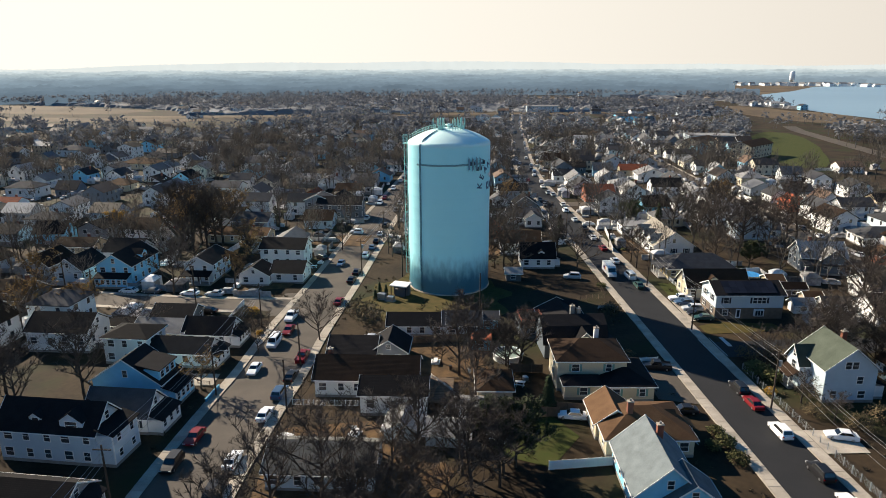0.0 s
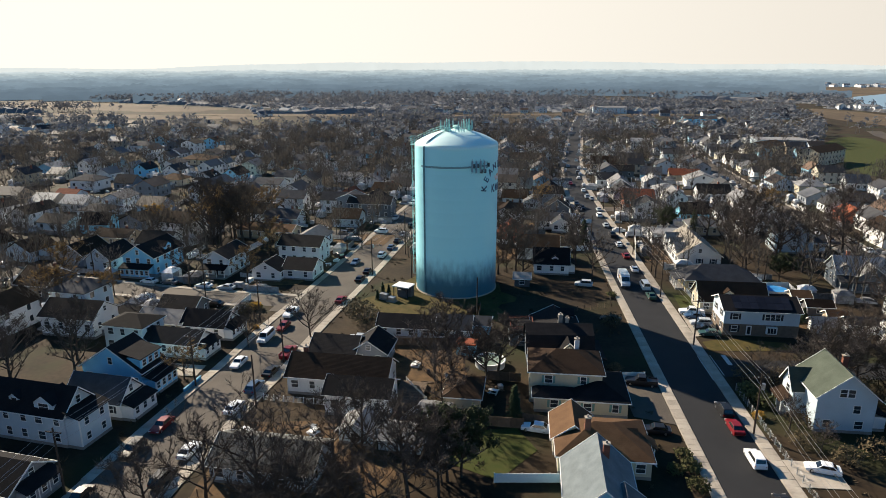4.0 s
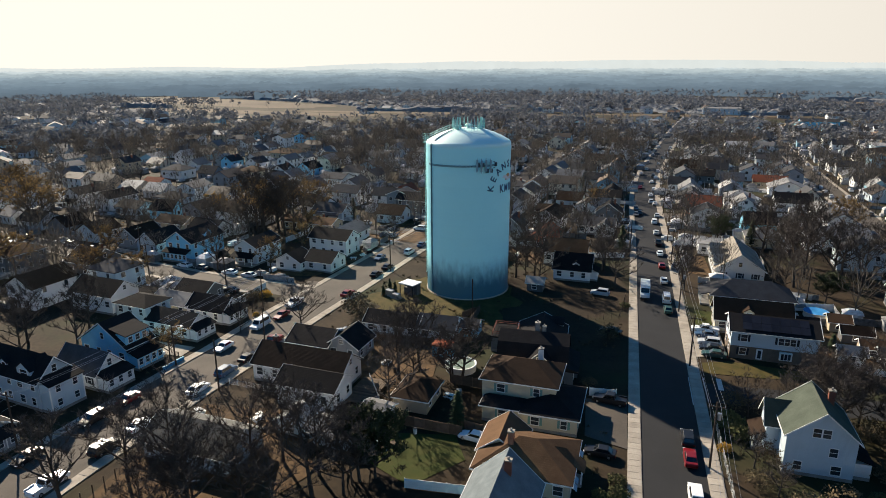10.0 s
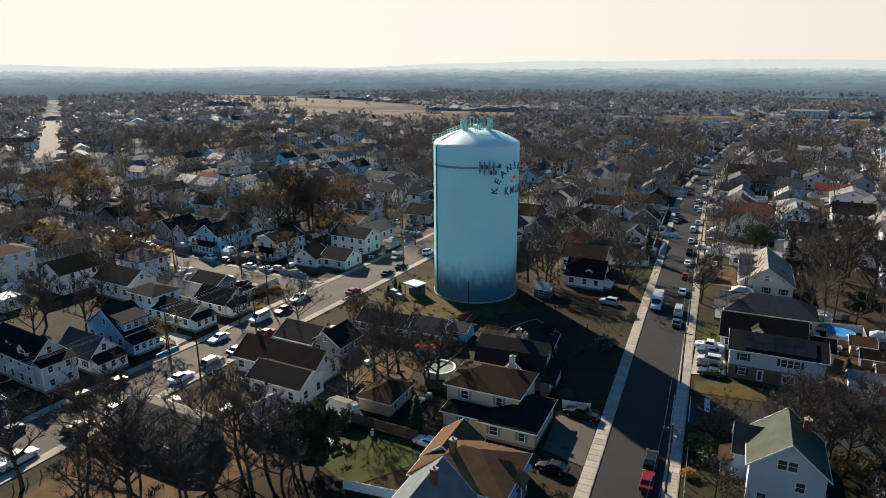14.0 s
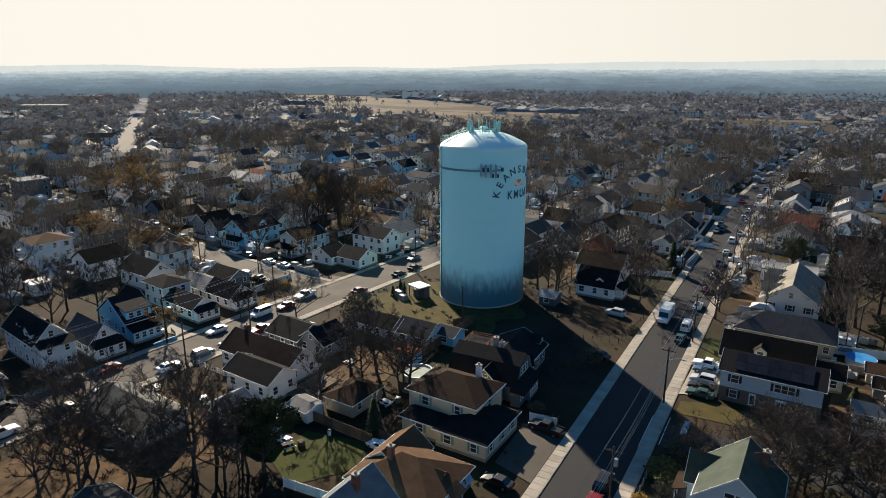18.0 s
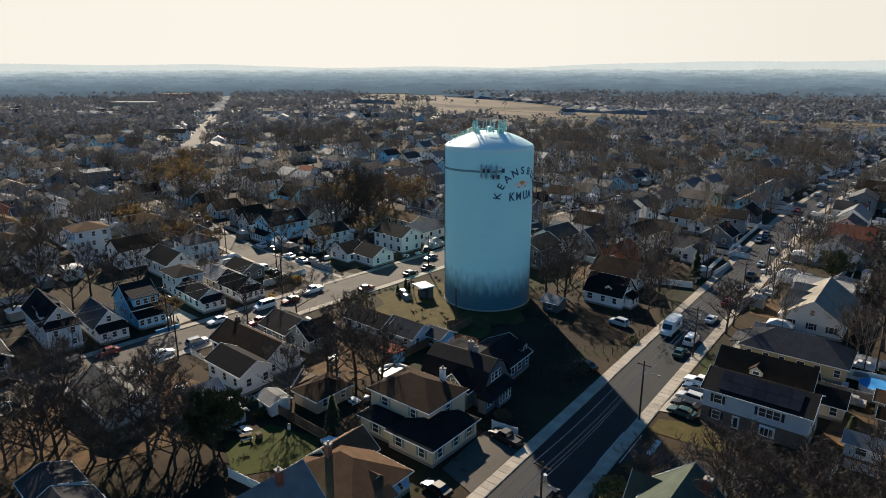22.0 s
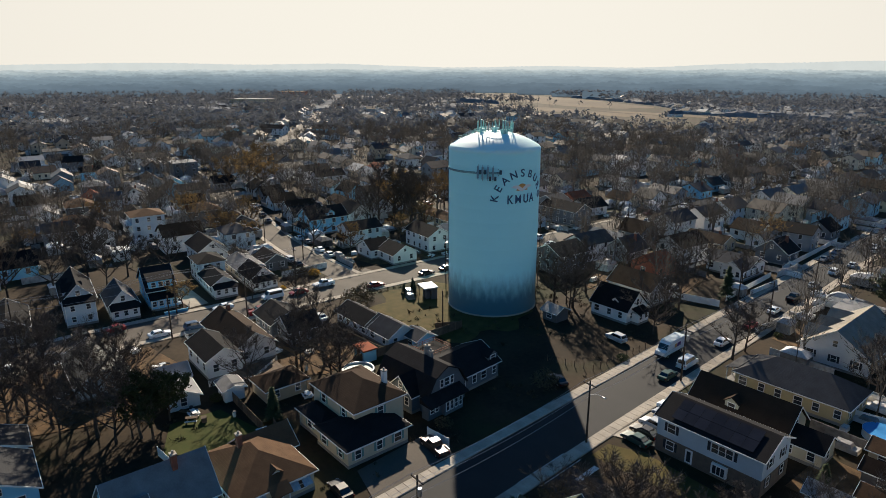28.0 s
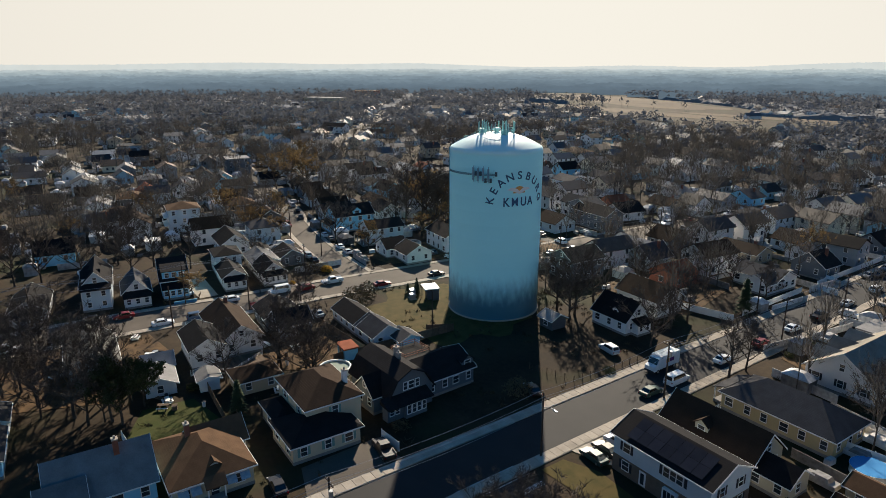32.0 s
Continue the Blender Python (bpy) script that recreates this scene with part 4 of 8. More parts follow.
for u in (-4.0, -2.4, 2.2, 4.0):
    m, _ = face(0, 0, 13.0, 10.5, 1)
    o = part("awning", fix(prism(bmesh.new(), [(-0.85, 1.75), (0.0, 2.5), (0.0, 2.56), (-0.88, 1.78)], u - 0.65, u + 0.65, "x")), AW_, h, "blue fabric awning")
    o.matrix_basis = m
h = home(31.2, 75, -3, "light blue gabled house with a pale grey shingle roof", 9)
block(h, 0, 0, 8.8, 12.0, 3.4, 4.0, "y", wall=BLUE, top=R_BLUE)
block(h, 2.8, -4.6, 7.0, 5.0, 3.0, 2.6, "y", wall=BLUE, top=R_BLUE, sides=(0, 1), gap=2.2)
chimney(h, 0.8, 2.2, 8.6)
h = home(29.6, 120.2, 2, "dark slate gambrel house with white bay windows and dark chimneys", 9)
gambrel(h, 0, 0.4, 12.4, 8.6, 3.3, 4.1, "x", SLATEW, R_DARK)
block(h, 1.4, -3.6, 5.4, 4.2, 3.5, 2.5, "y", wall=SLATEW, top=R_DARK, sides=(0,), gap=2.2)
for k_, (u, w_) in enumerate(((-1.5, 0.7), (0.0, 1.0), (1.5, 0.7))):
    window(h, pose(6.2, 0.4, 0, 0, 0, 90), u * 0.8, 4.0, w_, 1.3)
part("porch_roof", fix(prism(bmesh.new(), [(6.0, 2.75), (8.6, 2.55), (8.6, 2.7), (6.0, 3.7)], -5.6, 3.4, "y")), R_DARK, h)
part("porch_wall", boxm(6.0, -5.2, 0.0, 7.6, 2.4, 2.6), SLATEW, h)
for v in (-4.4, -3.3):
    window(h, pose(7.6, 0, 0, 0, 0, 90), v, 1.1, 0.7, 1.0)
bay = bmesh.new()
prism(bay, [(-2.1, 0), (2.1, 0), (2.1, 2.5), (-2.1, 2.5)], 7.6, 8.3, "x")
o = part("bay", fix(bay), SLATEW, h)
for v in (-1.5, -0.5, 0.5, 1.5):
    window(o, pose(8.3, 0, 0, 0, 0, 90), v, 0.8, 0.62, 1.5)
chimney(h, 0.4, 1.4, 8.9, FOUND)
chimney(h, 1.7, 1.0, 8.4, FOUND, 0.34)
block(h, 0.6, 9.4, 9.4, 10.6, 3.3, 2.3, "y", wall=SLATEW, top=R_DARK, sides=(1,), gap=2.6)
dormer(h, 0.6, 9.4, 9.4, 10.6, 3.3, 2.3, 1, 4.4, 2.6, 1.2, 0.6, SLATEW, R_DARK)
block(h, -6.6, 9.0, 5.2, 6.2, 3.1, 0.3, "x", "flat", wall=SLATEW, top=R_DARK, sides=(0,))
rl = bmesh.new()
for z_ in (3.9, 4.3):
    for p_, q_ in (((-9.0, 6.2), (-4.2, 6.2)), ((-4.2, 6.2), (-4.2, 11.8)), ((-4.2, 11.8), (-9.0, 11.8)), ((-9.0, 11.8), (-9.0, 6.2))):
        tube(rl, (*p_, z_), (*q_, z_), 0.06, sides=4)
for u in (-9.0, -6.6, -4.2):
    for v in (6.2, 9.0, 11.8):
        if (u, v) != (-6.6, 9.0):
            tube(rl, (u, v, 3.35), (u, v, 4.4), 0.06, sides=4)
part("roof_rail", fix(rl), mat("red_stain", (0.20, 0.075, 0.05), (0.14, 0.05, 0.035), 1.5, 0.8, 0.2), h, "red-stained timber rail of a roof deck")
h = home(11.4, 121.6, -6, "small blue shed with a rust-red flat roof", 3, "shed")
block(h, 0, 0, 3.8, 2.8, 2.3, 0.3, "x", "flat", wall=BLUE, top=R_RED, sides=(0,), found=0)
# between the two streets
h = home(2, 130.6, -3, "long low garage row with dark roof and blue-grey walls", 7)
block(h, -4, 0, 12, 6, 2.6, 1.7, "x", wall=PALE, top=R_DARK)
block(h, 6, 0.4, 8, 6.5, 2.7, 1.9, "x", wall=PALE, top=R_GREY)
h = home(-11, 117, -5, "low blue-grey house with dark patched roofs", 8)
block(h, -3, 0, 9, 8, 3.0, 2.0, "x", wall=SLATEW, top=R_DARK)
block(h, 4, 0.8, 7, 7, 3.0, 2.3, "y", wall=GREYW, top=R_DARK)
h = home(-10.5, 103, -4, "long white house with dark shingle gables", 10)
block(h, 0, 2.6, 18, 8.0, 3.6, 2.6, "x", wall=WHITE, top=R_BROWN)
block(h, 5.5, -4.2, 11, 6.4, 4.0, 1.7, "x", wall=WHITE, top=R_DARK)
chimney(h, -7, 3.5, 7.0)
h = home(-14.5, 80, -5, "low pale blue cottage with a mossy grey roof", 9)
block(h, 0, 0, 15, 8.5, 3.0, 2.2, "x", wall=PALE, top=shingle("mossy", (0.17, 0.168, 0.155)))
h = home(-3.6, 89.6, -8, "small pale shed with a light grey roof", 4, "shed")
block(h, 0, 0, 5.4, 5.0, 2.3, 1.4, "y", wall=PALE, top=R_LIGHT)
h = home(12.0, 102.6, -3, "small shed with a hipped brown roof", 5, "shed")
block(h, 0, 0, 6, 7.5, 2.5, 1.5, style="hip", wall=TANW, top=R_BROWN, sides=(1,), found=0)
h = home(7.6, 95.6, -8, "low shed with a pale flat roof", 3, "shed")
block(h, 0, 0, 4.2, 3.4, 2.2, 0.5, "x", wall=WHITE, top=R_LIGHT, sides=(0,), found=0)
h = home(2.6, 62.8, -6, "low white garage with a grey roof under trees", 6, "garage")
block(h, 0, 0, 6.0, 6.0, 2.5, 1.2, "x", wall=WHITE, top=R_GREY, sides=(1,), found=0)
h = home(13.2, 60.5, -5, "pale blue one-storey house with a grey roof", 7)
block(h, 0, 0, 10, 8.5, 2.9, 2.2, "x", wall=BLUE, top=R_GREY)
h = home(3.4, 88.3, -8, "small garage with a pale grey gabled roof", 4, "garage")
block(h, 0, 0, 6.6, 5.0, 2.1, 1.2, "x", wall=PALE, top=R_LIGHT, sides=(1,), found=0)
# west of the worn street
h = home(-54.9, 87.0, -9, "pale two-storey house with dark gabled roofs and a dormer", 11)
block(h, 0, 0, 15.5, 6.4, 5.5, 3.2, "x", wall=PALE, top=R_DARK)
dormer(h, 0, 0, 15.5, 6.4, 5.5, 3.2, 0, -2, 2.0, 1.5, 0.9, PALE, R_DARK)
dormer(h, 0, 0, 15.5, 6.4, 5.5, 3.2, 0, 4.0, 3.6, 1.5, 0.4, PALE, R_DARK)
porch(h, 0, 0, 15.5, 6.4, 1, 2.6, 5.1, R_DARK, 6.2, 2, walled=PALE)
h = home(-51.8, 72.6, -9, "low grey house with a dark gabled roof and windowed porch", 8)
block(h, 0, 0, 14, 7.4, 2.9, 2.3, "x", wall=GREYW, top=R_DARK)
porch(h, 0, 0, 14, 7.4, 1, 1.8, 2.4, R_DARK, 5.6, 4, walled=GREYW)
h = home(-48.8, 94.6, -8, "white bungalow with a grey gabled roof and front porch", 8)
block(h, 0, 0, 10.4, 6.0, 3.3, 3.0, "x", wall=WHITE, top=R_GREY, shutters=True)
porch(h, 0, 0, 10.4, 6.0, 1, 2.4, 2.6, R_DARK, 5.8, 4, walled=WHITE)
h = home(-49.4, 103.6, -9, "pale blue gambrel house with a dark roof", 8)
block(h, -1.5, 0, 12.5, 6.2, 4.3, 4.1, "y", wall=BLUE, top=R_DARK)
o = part("dormer", boxm(1.0, -2.7, 4.2, 4.4, 2.7, 6.5), BLUE, h)
part("dormer_roof", fix(prism(bmesh.new(), [(0.4, 7.3), (4.8, 6.45), (4.8, 6.6), (0.4, 7.5)], -2.95, 2.95, "y")), R_DARK, o)
for u in (-1.6, 0, 1.6):
    window(o, pose(4.4, 0, 0, 0, 0, 90), u, 4.95, 0.9, 1.1)
porch(h, -1.5, 0, 12.5, 6.2, 1, 2.6, 2.7, R_DARK, 6.0, 5, walled=BLUE)
h = home(-52, 118.6, -8, "long white house with dark roofs, tall behind and low before", 10)
block(h, -6, 0.3, 9, 6.8, 5.6, 1.6, style="hip", wall=WHITE, top=R_DARK)
block(h, 4.6, -0.3, 12, 5.8, 3.2, 1.9, "x", wall=WHITE, top=R_DARK)
porch(h, 4.6, -0.3, 12, 5.8, 1, 1.8, 2.5, R_DARK, 5.6, 4, walled=WHITE)
h = home(-49.5, 127.8, -7, "white cottage with a dark front roof and tan rear roof", 10)
block(h, 4.5, 0, 10, 6.4, 3.0, 2.4, "x", wall=WHITE, top=R_DARK)
block(h, -6, 0.4, 11, 7.2, 3.0, 1.6, "x", wall=CREAM, top=R_LIGHT)
porch(h, 4.5, 0, 10, 6.4, 1, 1.9, 2.5, R_DARK, 6.2, 4, walled=WHITE)
h = home(-74.5, 126.5, -6, "white gabled house with a dark roof", 8)
block(h, 0, 0, 13, 8, 4.6, 2.6, "x", wall=WHITE, top=R_DARK)
h = home(-66, 133, -6, "low dark barrel-roofed shed", 4, "shed")
block(h, 0, 0, 8, 4.5, 2.4, 1.0, "x", wall=DARKW, top=R_DARK, sides=(0,), found=0)
h = home(-56, 137.2, -6, "dark grey garage with a patched roof", 5, "garage")
block(h, 0, 0, 9, 6.5, 2.8, 1.9, "x", wall=DARKW, top=R_DARK, sides=(0, 1), found=0)
# north of the side street
h = home(-81.5, 171, -6, "large sky-blue house with a dark cross-gabled roof", 10)
block(h, 0, 0, 9.5, 14, 5.6, 3.0, "y", wall=BLUE, top=R_DARK)
dormer(h, 0, 0, 9.5, 14, 5.6, 3.0, 1, 1.0, 3.0, 1.5, 0.5, BLUE, R_DARK)
porch(h, 0, 0, 9.5, 14, 0, 2.2, 2.7, R_DARK, 9, 4, walled=BLUE)
h = home(-95, 172, -8, "pale house with a dark gabled roof", 7)
block(h, 0, 0, 8, 11, 3.8, 3.0, "y", wall=PALE, top=R_DARK)
h = home(-106, 176, -8, "grey house with a brown gabled roof", 7)
block(h, 0, 0, 8, 11, 3.8, 2.8, "y", wall=GREYW, top=R_BROWN)
h = home(-60, 171.3, -6, "pale blue-white house with grey roof and porch", 8)
block(h, 0, 0, 7.6, 12, 5.3, 2.0, "y", wall=PALE, top=R_DARK)
porch(h, 0, 0, 7.6, 12, 0, 2.2, 2.6, R_DARK, 7.4, 4)
h = home(-40.3, 167, -6, "low white cottage with two dark gabled roofs", 9)
block(h, -4.6, -1.5, 8, 7, 3.0, 2.2, "y", wall=WHITE, top=R_DARK)
block(h, 3.6, 1.5, 8.5, 8, 3.0, 2.2, "x", wall=WHITE, top=R_DARK)
h = home(-41, 184, -7, "white two-storey house with a dark roof", 8)
block(h, 0, 0, 13, 8, 5.2, 2.2, "x", wall=WHITE, top=R_DARK)
h = home(-32, 243.5, -6, "long slate-grey two-storey house with white windows", 10)
block(h, 0, 0, 17, 8, 5.6, 2.3, "x", wall=SLATEW, top=R_DARK)
block(h, -9, 3, 10, 8, 6.4, 2.0, "y", wall=GREYW, top=R_GREY)
h = home(2, 196.5, -6, "dark slate house behind the tower", 8)
block(h, 0, 0, 9.5, 11, 5.6, 2.4, "y", wall=SLATEW, top=R_DARK)
# beyond the tower on the dark street
h = home(32.5, 178, -3, "white cottage with a steep dark roof and dormer", 8)
block(h, 0, 0, 9.6, 7.6, 3.3, 3.5, "x", wall=WHITE, top=R_DARK)
dormer(h, 0, 0, 9.6, 7.6, 3.3, 3.5, 0, 1, 1.9, 1.3, 0.9, WHITE, R_DARK)
porch(h, 0, 0, 9.6, 7.6, 1, 1.8, 2.5, R_DARK, 4, 3, walled=WHITE)
h = home(29.5, 191.5, -3, "white house with a tan shingle roof", 8)
block(h, 0, 0, 12, 8.5, 4.2, 2.8, "x", wall=WHITE, top=R_TAN)
h = home(36.5, 230, -3, "white ranch house with grey cross gables", 9)
block(h, 0, 0, 12, 9, 3.3, 2.0, "x", wall=WHITE, top=R_GREY)
block(h, 3, -5, 6, 6, 3.3, 1.8, "y", wall=WHITE, top=R_GREY)
# east side of the dark street
h = home(74.1, 139.2, -2, "white two-storey colonial house with dark roof and shutters", 11)
block(h, 0, 0, 15.4, 8.4, 5.8, 1.9, "x", wall=PALE, top=R_DARK, shutters=True, gap=4.0, sides=(1, 3), found=2.65, fmat=mat("stone_veneer", (0.20, 0.16, 0.125), (0.13, 0.105, 0.085), 1.2, 0.9, 0.5, boards=0.2))
m, _ = face(0, 0, 15.4, 8.4, 0)
for u, z, w_, sh in ((-5.4, 3.75, 1.15, True), (1.2, 3.75, 0.95, False), (2.2, 3.75, 0.95, False), (3.2, 3.75, 0.95, False), (-5.4, 0.95, 1.15, True)):
    window(h, m @ pose(0, -0.03, 0), u, z, w_, 1.35, "near", sh)
for u in (0.3, 4.1):
    part("shutter", SHUT_ME, None, h, "dark shutter").matrix_basis = m @ pose(u, -0.03, 3.75)
o = part("door", boxm(-0.55, -0.1, 0.25, 0.55, -0.02, 2.4), TRIM, h, "white front door with a dark pane")
o.matrix_basis = m @ pose(-2.4, -0.03, 0)
part("pane", boxm(-0.3, -0.12, 0.5, 0.3, -0.09, 2.15), GLASS, o)
o = part("bay_window", fix(prism(bmesh.new(), [(1.1, 0.75), (1.1, 2.35), (3.3, 2.35), (3.3, 0.75)], -0.5, 0.0, "y")), TRIM, h, "white bay window")
o.matrix_basis = m @ pose(0, -0.03, 0)
for u in (1.6, 2.2, 2.8):
    part("pane", boxm(u - 0.24, -0.53, 0.95, u + 0.24, -0.49, 2.15), GLASS, o)
SOLAR = mat("solar_glass", (0.012, 0.014, 0.022), (0.02, 0.022, 0.03), 0.6, 0.18, 0.0, rnd=0.2)
for i in range(7):
    for j in range(2):
        o = part("solar_panel", boxm(-0.82, -0.95, 0, 0.82, 0.95, 0.05), SOLAR, h)
        sl = math.atan2(2.0, 4.3)
        o.matrix_basis = pose(-4.9 + 1.7 * i, -3.2 + 1.95 * j * math.cos(sl), 5.8 + 2.0 * (4.3 - (3.2 - 1.95 * j * math.cos(sl))) / 4.3 + 0.26, math.degrees(sl))
h = home(72.6, 151.3, -2, "cream cottage with a brown roof and one dormer", 9)
block(h, 0, 0, 15, 7.6, 3.3, 3.4, "x", wall=CREAM, top=R_BROWN)
dormer(h, 0, 0, 15, 7.6, 3.3, 3.4, 0, -1.0, 2.1, 1.7, 0.7, CREAM, R_BROWN)
block(h, 9.5, -1.0, 6, 5, 2.8, 1.6, "x", wall=CREAM, top=R_DARK, sides=(0, 1))
h = home(75, 167.5, -2, "yellow-cream bungalow with a blue-grey hipped roof", 10)
block(h, 0, 0, 18, 9.5, 3.2, 3.1, style="hip", wall=YELLOWW, top=R_GREY)
porch(h, 0, 0, 18, 9.5, 3, 2.2, 2.6, R_GREY, 7, 4)
h = home(75.5, 194, -2, "white house, long roof coloured sunlit beige, three west gables", 12)
block(h, 0, 0, 12, 20, 3.6, 4.0, "y", wall=WHITE, top=R_SUNLIT, shutters=True, gap=3.4)
for u in (-6, 0, 6):
    dormer(h, 0, 0, 12, 20, 3.6, 4.0, 3, u, 4.4, 1.2, -0.3, WHITE, R_SUNLIT, 5.0)
h = home(74, 212.5, -2, "low house with a flat grey roof", 8)
block(h, 0, 0, 13, 8, 3.5, 0.5, "x", "flat", wall=WHITE, top=R_LIGHT)
h = home(72.6, 101.5, -2, "pale gabled house with a mossy green-grey roof", 9)
block(h, 0, 0, 8.8, 9.2, 6.3, 3.7, "y", wall=PALE, top=R_GREEN, gap=4.2, sides=(1,))
m, _ = face(0, 0, 8.8, 9.2, 0)
for u, z, w_ in ((-0.75, 6.3, 1.0), (0.45, 6.3, 1.0), (1.6, 3.6, 1.0), (2.2, 0.9, 1.2), (-2.6, 0.9, 1.0)):
    window(h, m, u, z, w_, 1.3)
block(h, -3.6, 2.3, 5.0, 4.4, 5.0, 2.7, "x", wall=PALE, top=R_GREEN, sides=(3,))
porch(h, 0, 0, 8.8, 9.2, 1, 2.4, 2.5, R_DARK, 7, 3, walled=WHITE)
porch(h, -3.6, 2.3, 5.0, 4.4, 3, 1.6, 2.4, R_BROWN, 4, 3)
chimney(h, 2.2, 2.5, 10.2)
for sx, sy, w_, d_, wl, rf, lab in ((88.5, 139, 4.5, 3, WHITE, R_LIGHT, "small white garden shed with a pale roof"), (93.2, 143, 4, 3.6, TANW, R_TAN, "small tan hipped garden shed"), (92.5, 150, 5.5, 3.2, DARKW, R_BROWN, "low brown garden shed"), (91, 156.5, 4, 4, TANW, R_TAN, "round-roofed tan garden shed"),
                                    (97.5, 139.5, 8, 3.2, WHITE, R_GREY, "long white shed with a grey roof"), (24, 165.5, 4, 4, DARKW, R_LIGHT, "dark shed with a pale roof"), (13.8, 133.5, 4.5, 4.5, BLUE, R_GREY, "small blue-grey shed beside the fence")):
    h = home(sx, sy, -3, lab, 3.5, "shed")
    block(h, 0, 0, w_, d_, 2.3, 1.0, "x", wall=wl, top=rf, sides=(0,), found=0)
h = home(112, 172, -8, "dark slate house with pale grey crossing gables and a porch", 9)
block(h, 0, 0, 12, 9, 4.4, 3.4, "x", wall=SLATEW, top=R_LIGHT)
block(h, 1.5, -3.6, 6.5, 6, 4.4, 2.6, "y", wall=SLATEW, top=R_LIGHT, sides=(0,))
porch(h, 0, 0, 12, 9, 0, 2.6, 2.7, R_GREY, 12, 5)
dormer(h, 0, 0, 12, 9, 4.4, 3.4, 0, -4, 2.2, 1.3, 1.0, SLATEW, R_LIGHT)
chimney(h, -2.5, 0.8, 9)
h = home(109, 206, -5, "tall white house behind bare trees", 8)
block(h, 0, 0, 11, 9, 5.8, 3.0, "y", wall=PALE, top=R_GREY)
block(h, 7.5, 1, 5, 6, 3.2, 1.6, "x", wall=WHITE, top=R_GREY, sides=(0, 1))
h = home(113, 146, -3, "white house with a grey gabled roof", 9)
block(h, 0, 0, 11, 10, 4.0, 2.8, "x", wall=WHITE, top=R_GREY)
h = home(-113, 122.5, -8, "three-storey pale house with balconies and a tan roof", 9)
block(h, 0, 0, 9.5, 10, 8.4, 1.8, style="hip", wall=PALE, top=R_TAN)
for k in (2.9, 5.7):
    bal = part("balcony", boxm(-4.6, -6.6, k, 4.6, -5.0, k + 0.16), TRIM, h)
    bm = bmesh.new()
    for i in range(19):
        tube(bm, (-4.5 + 0.5 * i, -6.5, k + 0.16), (-4.5 + 0.5 * i, -6.5, k + 1.1), 0.03, sides=3)
    tube(bm, (-4.6, -6.5, k + 1.1), (4.6, -6.5, k + 1.1), 0.05, sides=4)
    part("balcony_rail", fix(bm), TRIM, bal)
h = home(-122, 145.5, -8, "slate-blue two-storey house with a tan roof and front gable", 7)
block(h, 0, 0, 9.5, 10.5, 5.4, 2.4, style="hip", wall=SLATEW, top=R_TAN, gap=3.0)
block(h, 1.0, -4.2, 5.0, 4.0, 5.3, 1.9, "y", wall=SLATEW, top=R_TAN, sides=(0,), gap=2.2)
h = home(-93, 108, -8, "small white flat-roofed shed", 4, "shed")
block(h, 0, 0, 5, 4.5, 3.0, 0.3, "x", "flat", wall=WHITE, top=TRIM, found=0)
# placed houses of the middle distance


def town(x, y, w, d, e, r, ridge, style, wall, top, label, rz=-6, porch_on=None, dorm=False):
    """A house of the middle distance: block, windows on the sides in view, porch and dormer where it has them."""
    h = home(x, y, rz, label, 0.5 * max(w, d) + 0.5)
    kind = "near" if math.hypot(x - 40, y - 20) < 235 else "far"
    block(h, 0, 0, w, d, e, r, ridge, style, wall, top, kind, sides=(0, 1) if x < -20 else (0, 1, 3), gap=3.3 if kind == "near" else 4.0, found=0.4, gable_window=r > 2.3)
    if porch_on is not None:
        porch(h, 0, 0, w, d, porch_on, 2.0, 2.5, top, 0.85 * (w if porch_on == 0 else d), 4)
    if dorm:
        dormer(h, 0, 0, w, d, e, r, 0 if ridge == "x" else 1, 0.4, 2.4, 1.2, 0.7, wall, top, 2.6, kind)
    if (x * 7 + y * 3) % 5 < 2.5 and style != "flat":
        chimney(h, 0.2 * w, 0.15 * d, e + r + 0.8, BRICK, 0.36)


town(-173, 224, 8.5, 14, 5.6, 2.2, "y", "gable", WHITE, R_DARK, "white two-storey house with a dark roof among trees", -8, porch_on=0)
town(-154, 220, 8, 14, 5.6, 2.2, "y", "gable", WHITE, R_DARK, "white two-storey house with black windows and dark roof", -8)
town(-140, 214, 12, 9, 3.3, 2, "x", "gable", PALE, R_GREY, "low blue-grey house beside the white houses", -8)
town(-218, 230, 16, 9, 5.4, 2.4, "x", "gable", SLATEW, R_DARK, "broad slate-grey two-storey house", -8)
town(-138, 234, 13, 9, 3.2, 2, "x", "hip", PALE, R_GREY, "low blue-grey house with a hipped roof", -6)
town(-108, 197, 13, 8, 3, 1.9, "x", "gable", TANW, R_BROWN, "low tan house with a brown gabled roof", -6)
town(-97, 147, 9.5, 10, 4.6, 3, "x", "gable", DARKW, R_BROWN, "dark craftsman cottage with a gabled front dormer", -8, dorm=True, porch_on=1)
town(-215, 297, 8, 10, 6.4, 2.6, "y", "gable", TANW, R_GREY, "tall tan-grey house with a steep gable", -8)
town(-168, 261, 10, 8, 3.4, 2, "x", "gable", PALE, R_RED, "pale cottage with a small red roof", -6)
town(-163, 115, 12, 10, 4.8, 2.4, "x", "hip", DARKW, R_TAN, "dark house with a brown hipped roof", -10)
town(-201, 130, 12, 10, 5.6, 2, "x", "hip", SLATEW, R_LIGHT, "slate house with a pale sunlit roof", -10)
town(-131, 105, 9, 11, 5.2, 2.4, "y", "hip", PALE, R_TAN, "pale two-storey house with a brown hipped roof", -10)
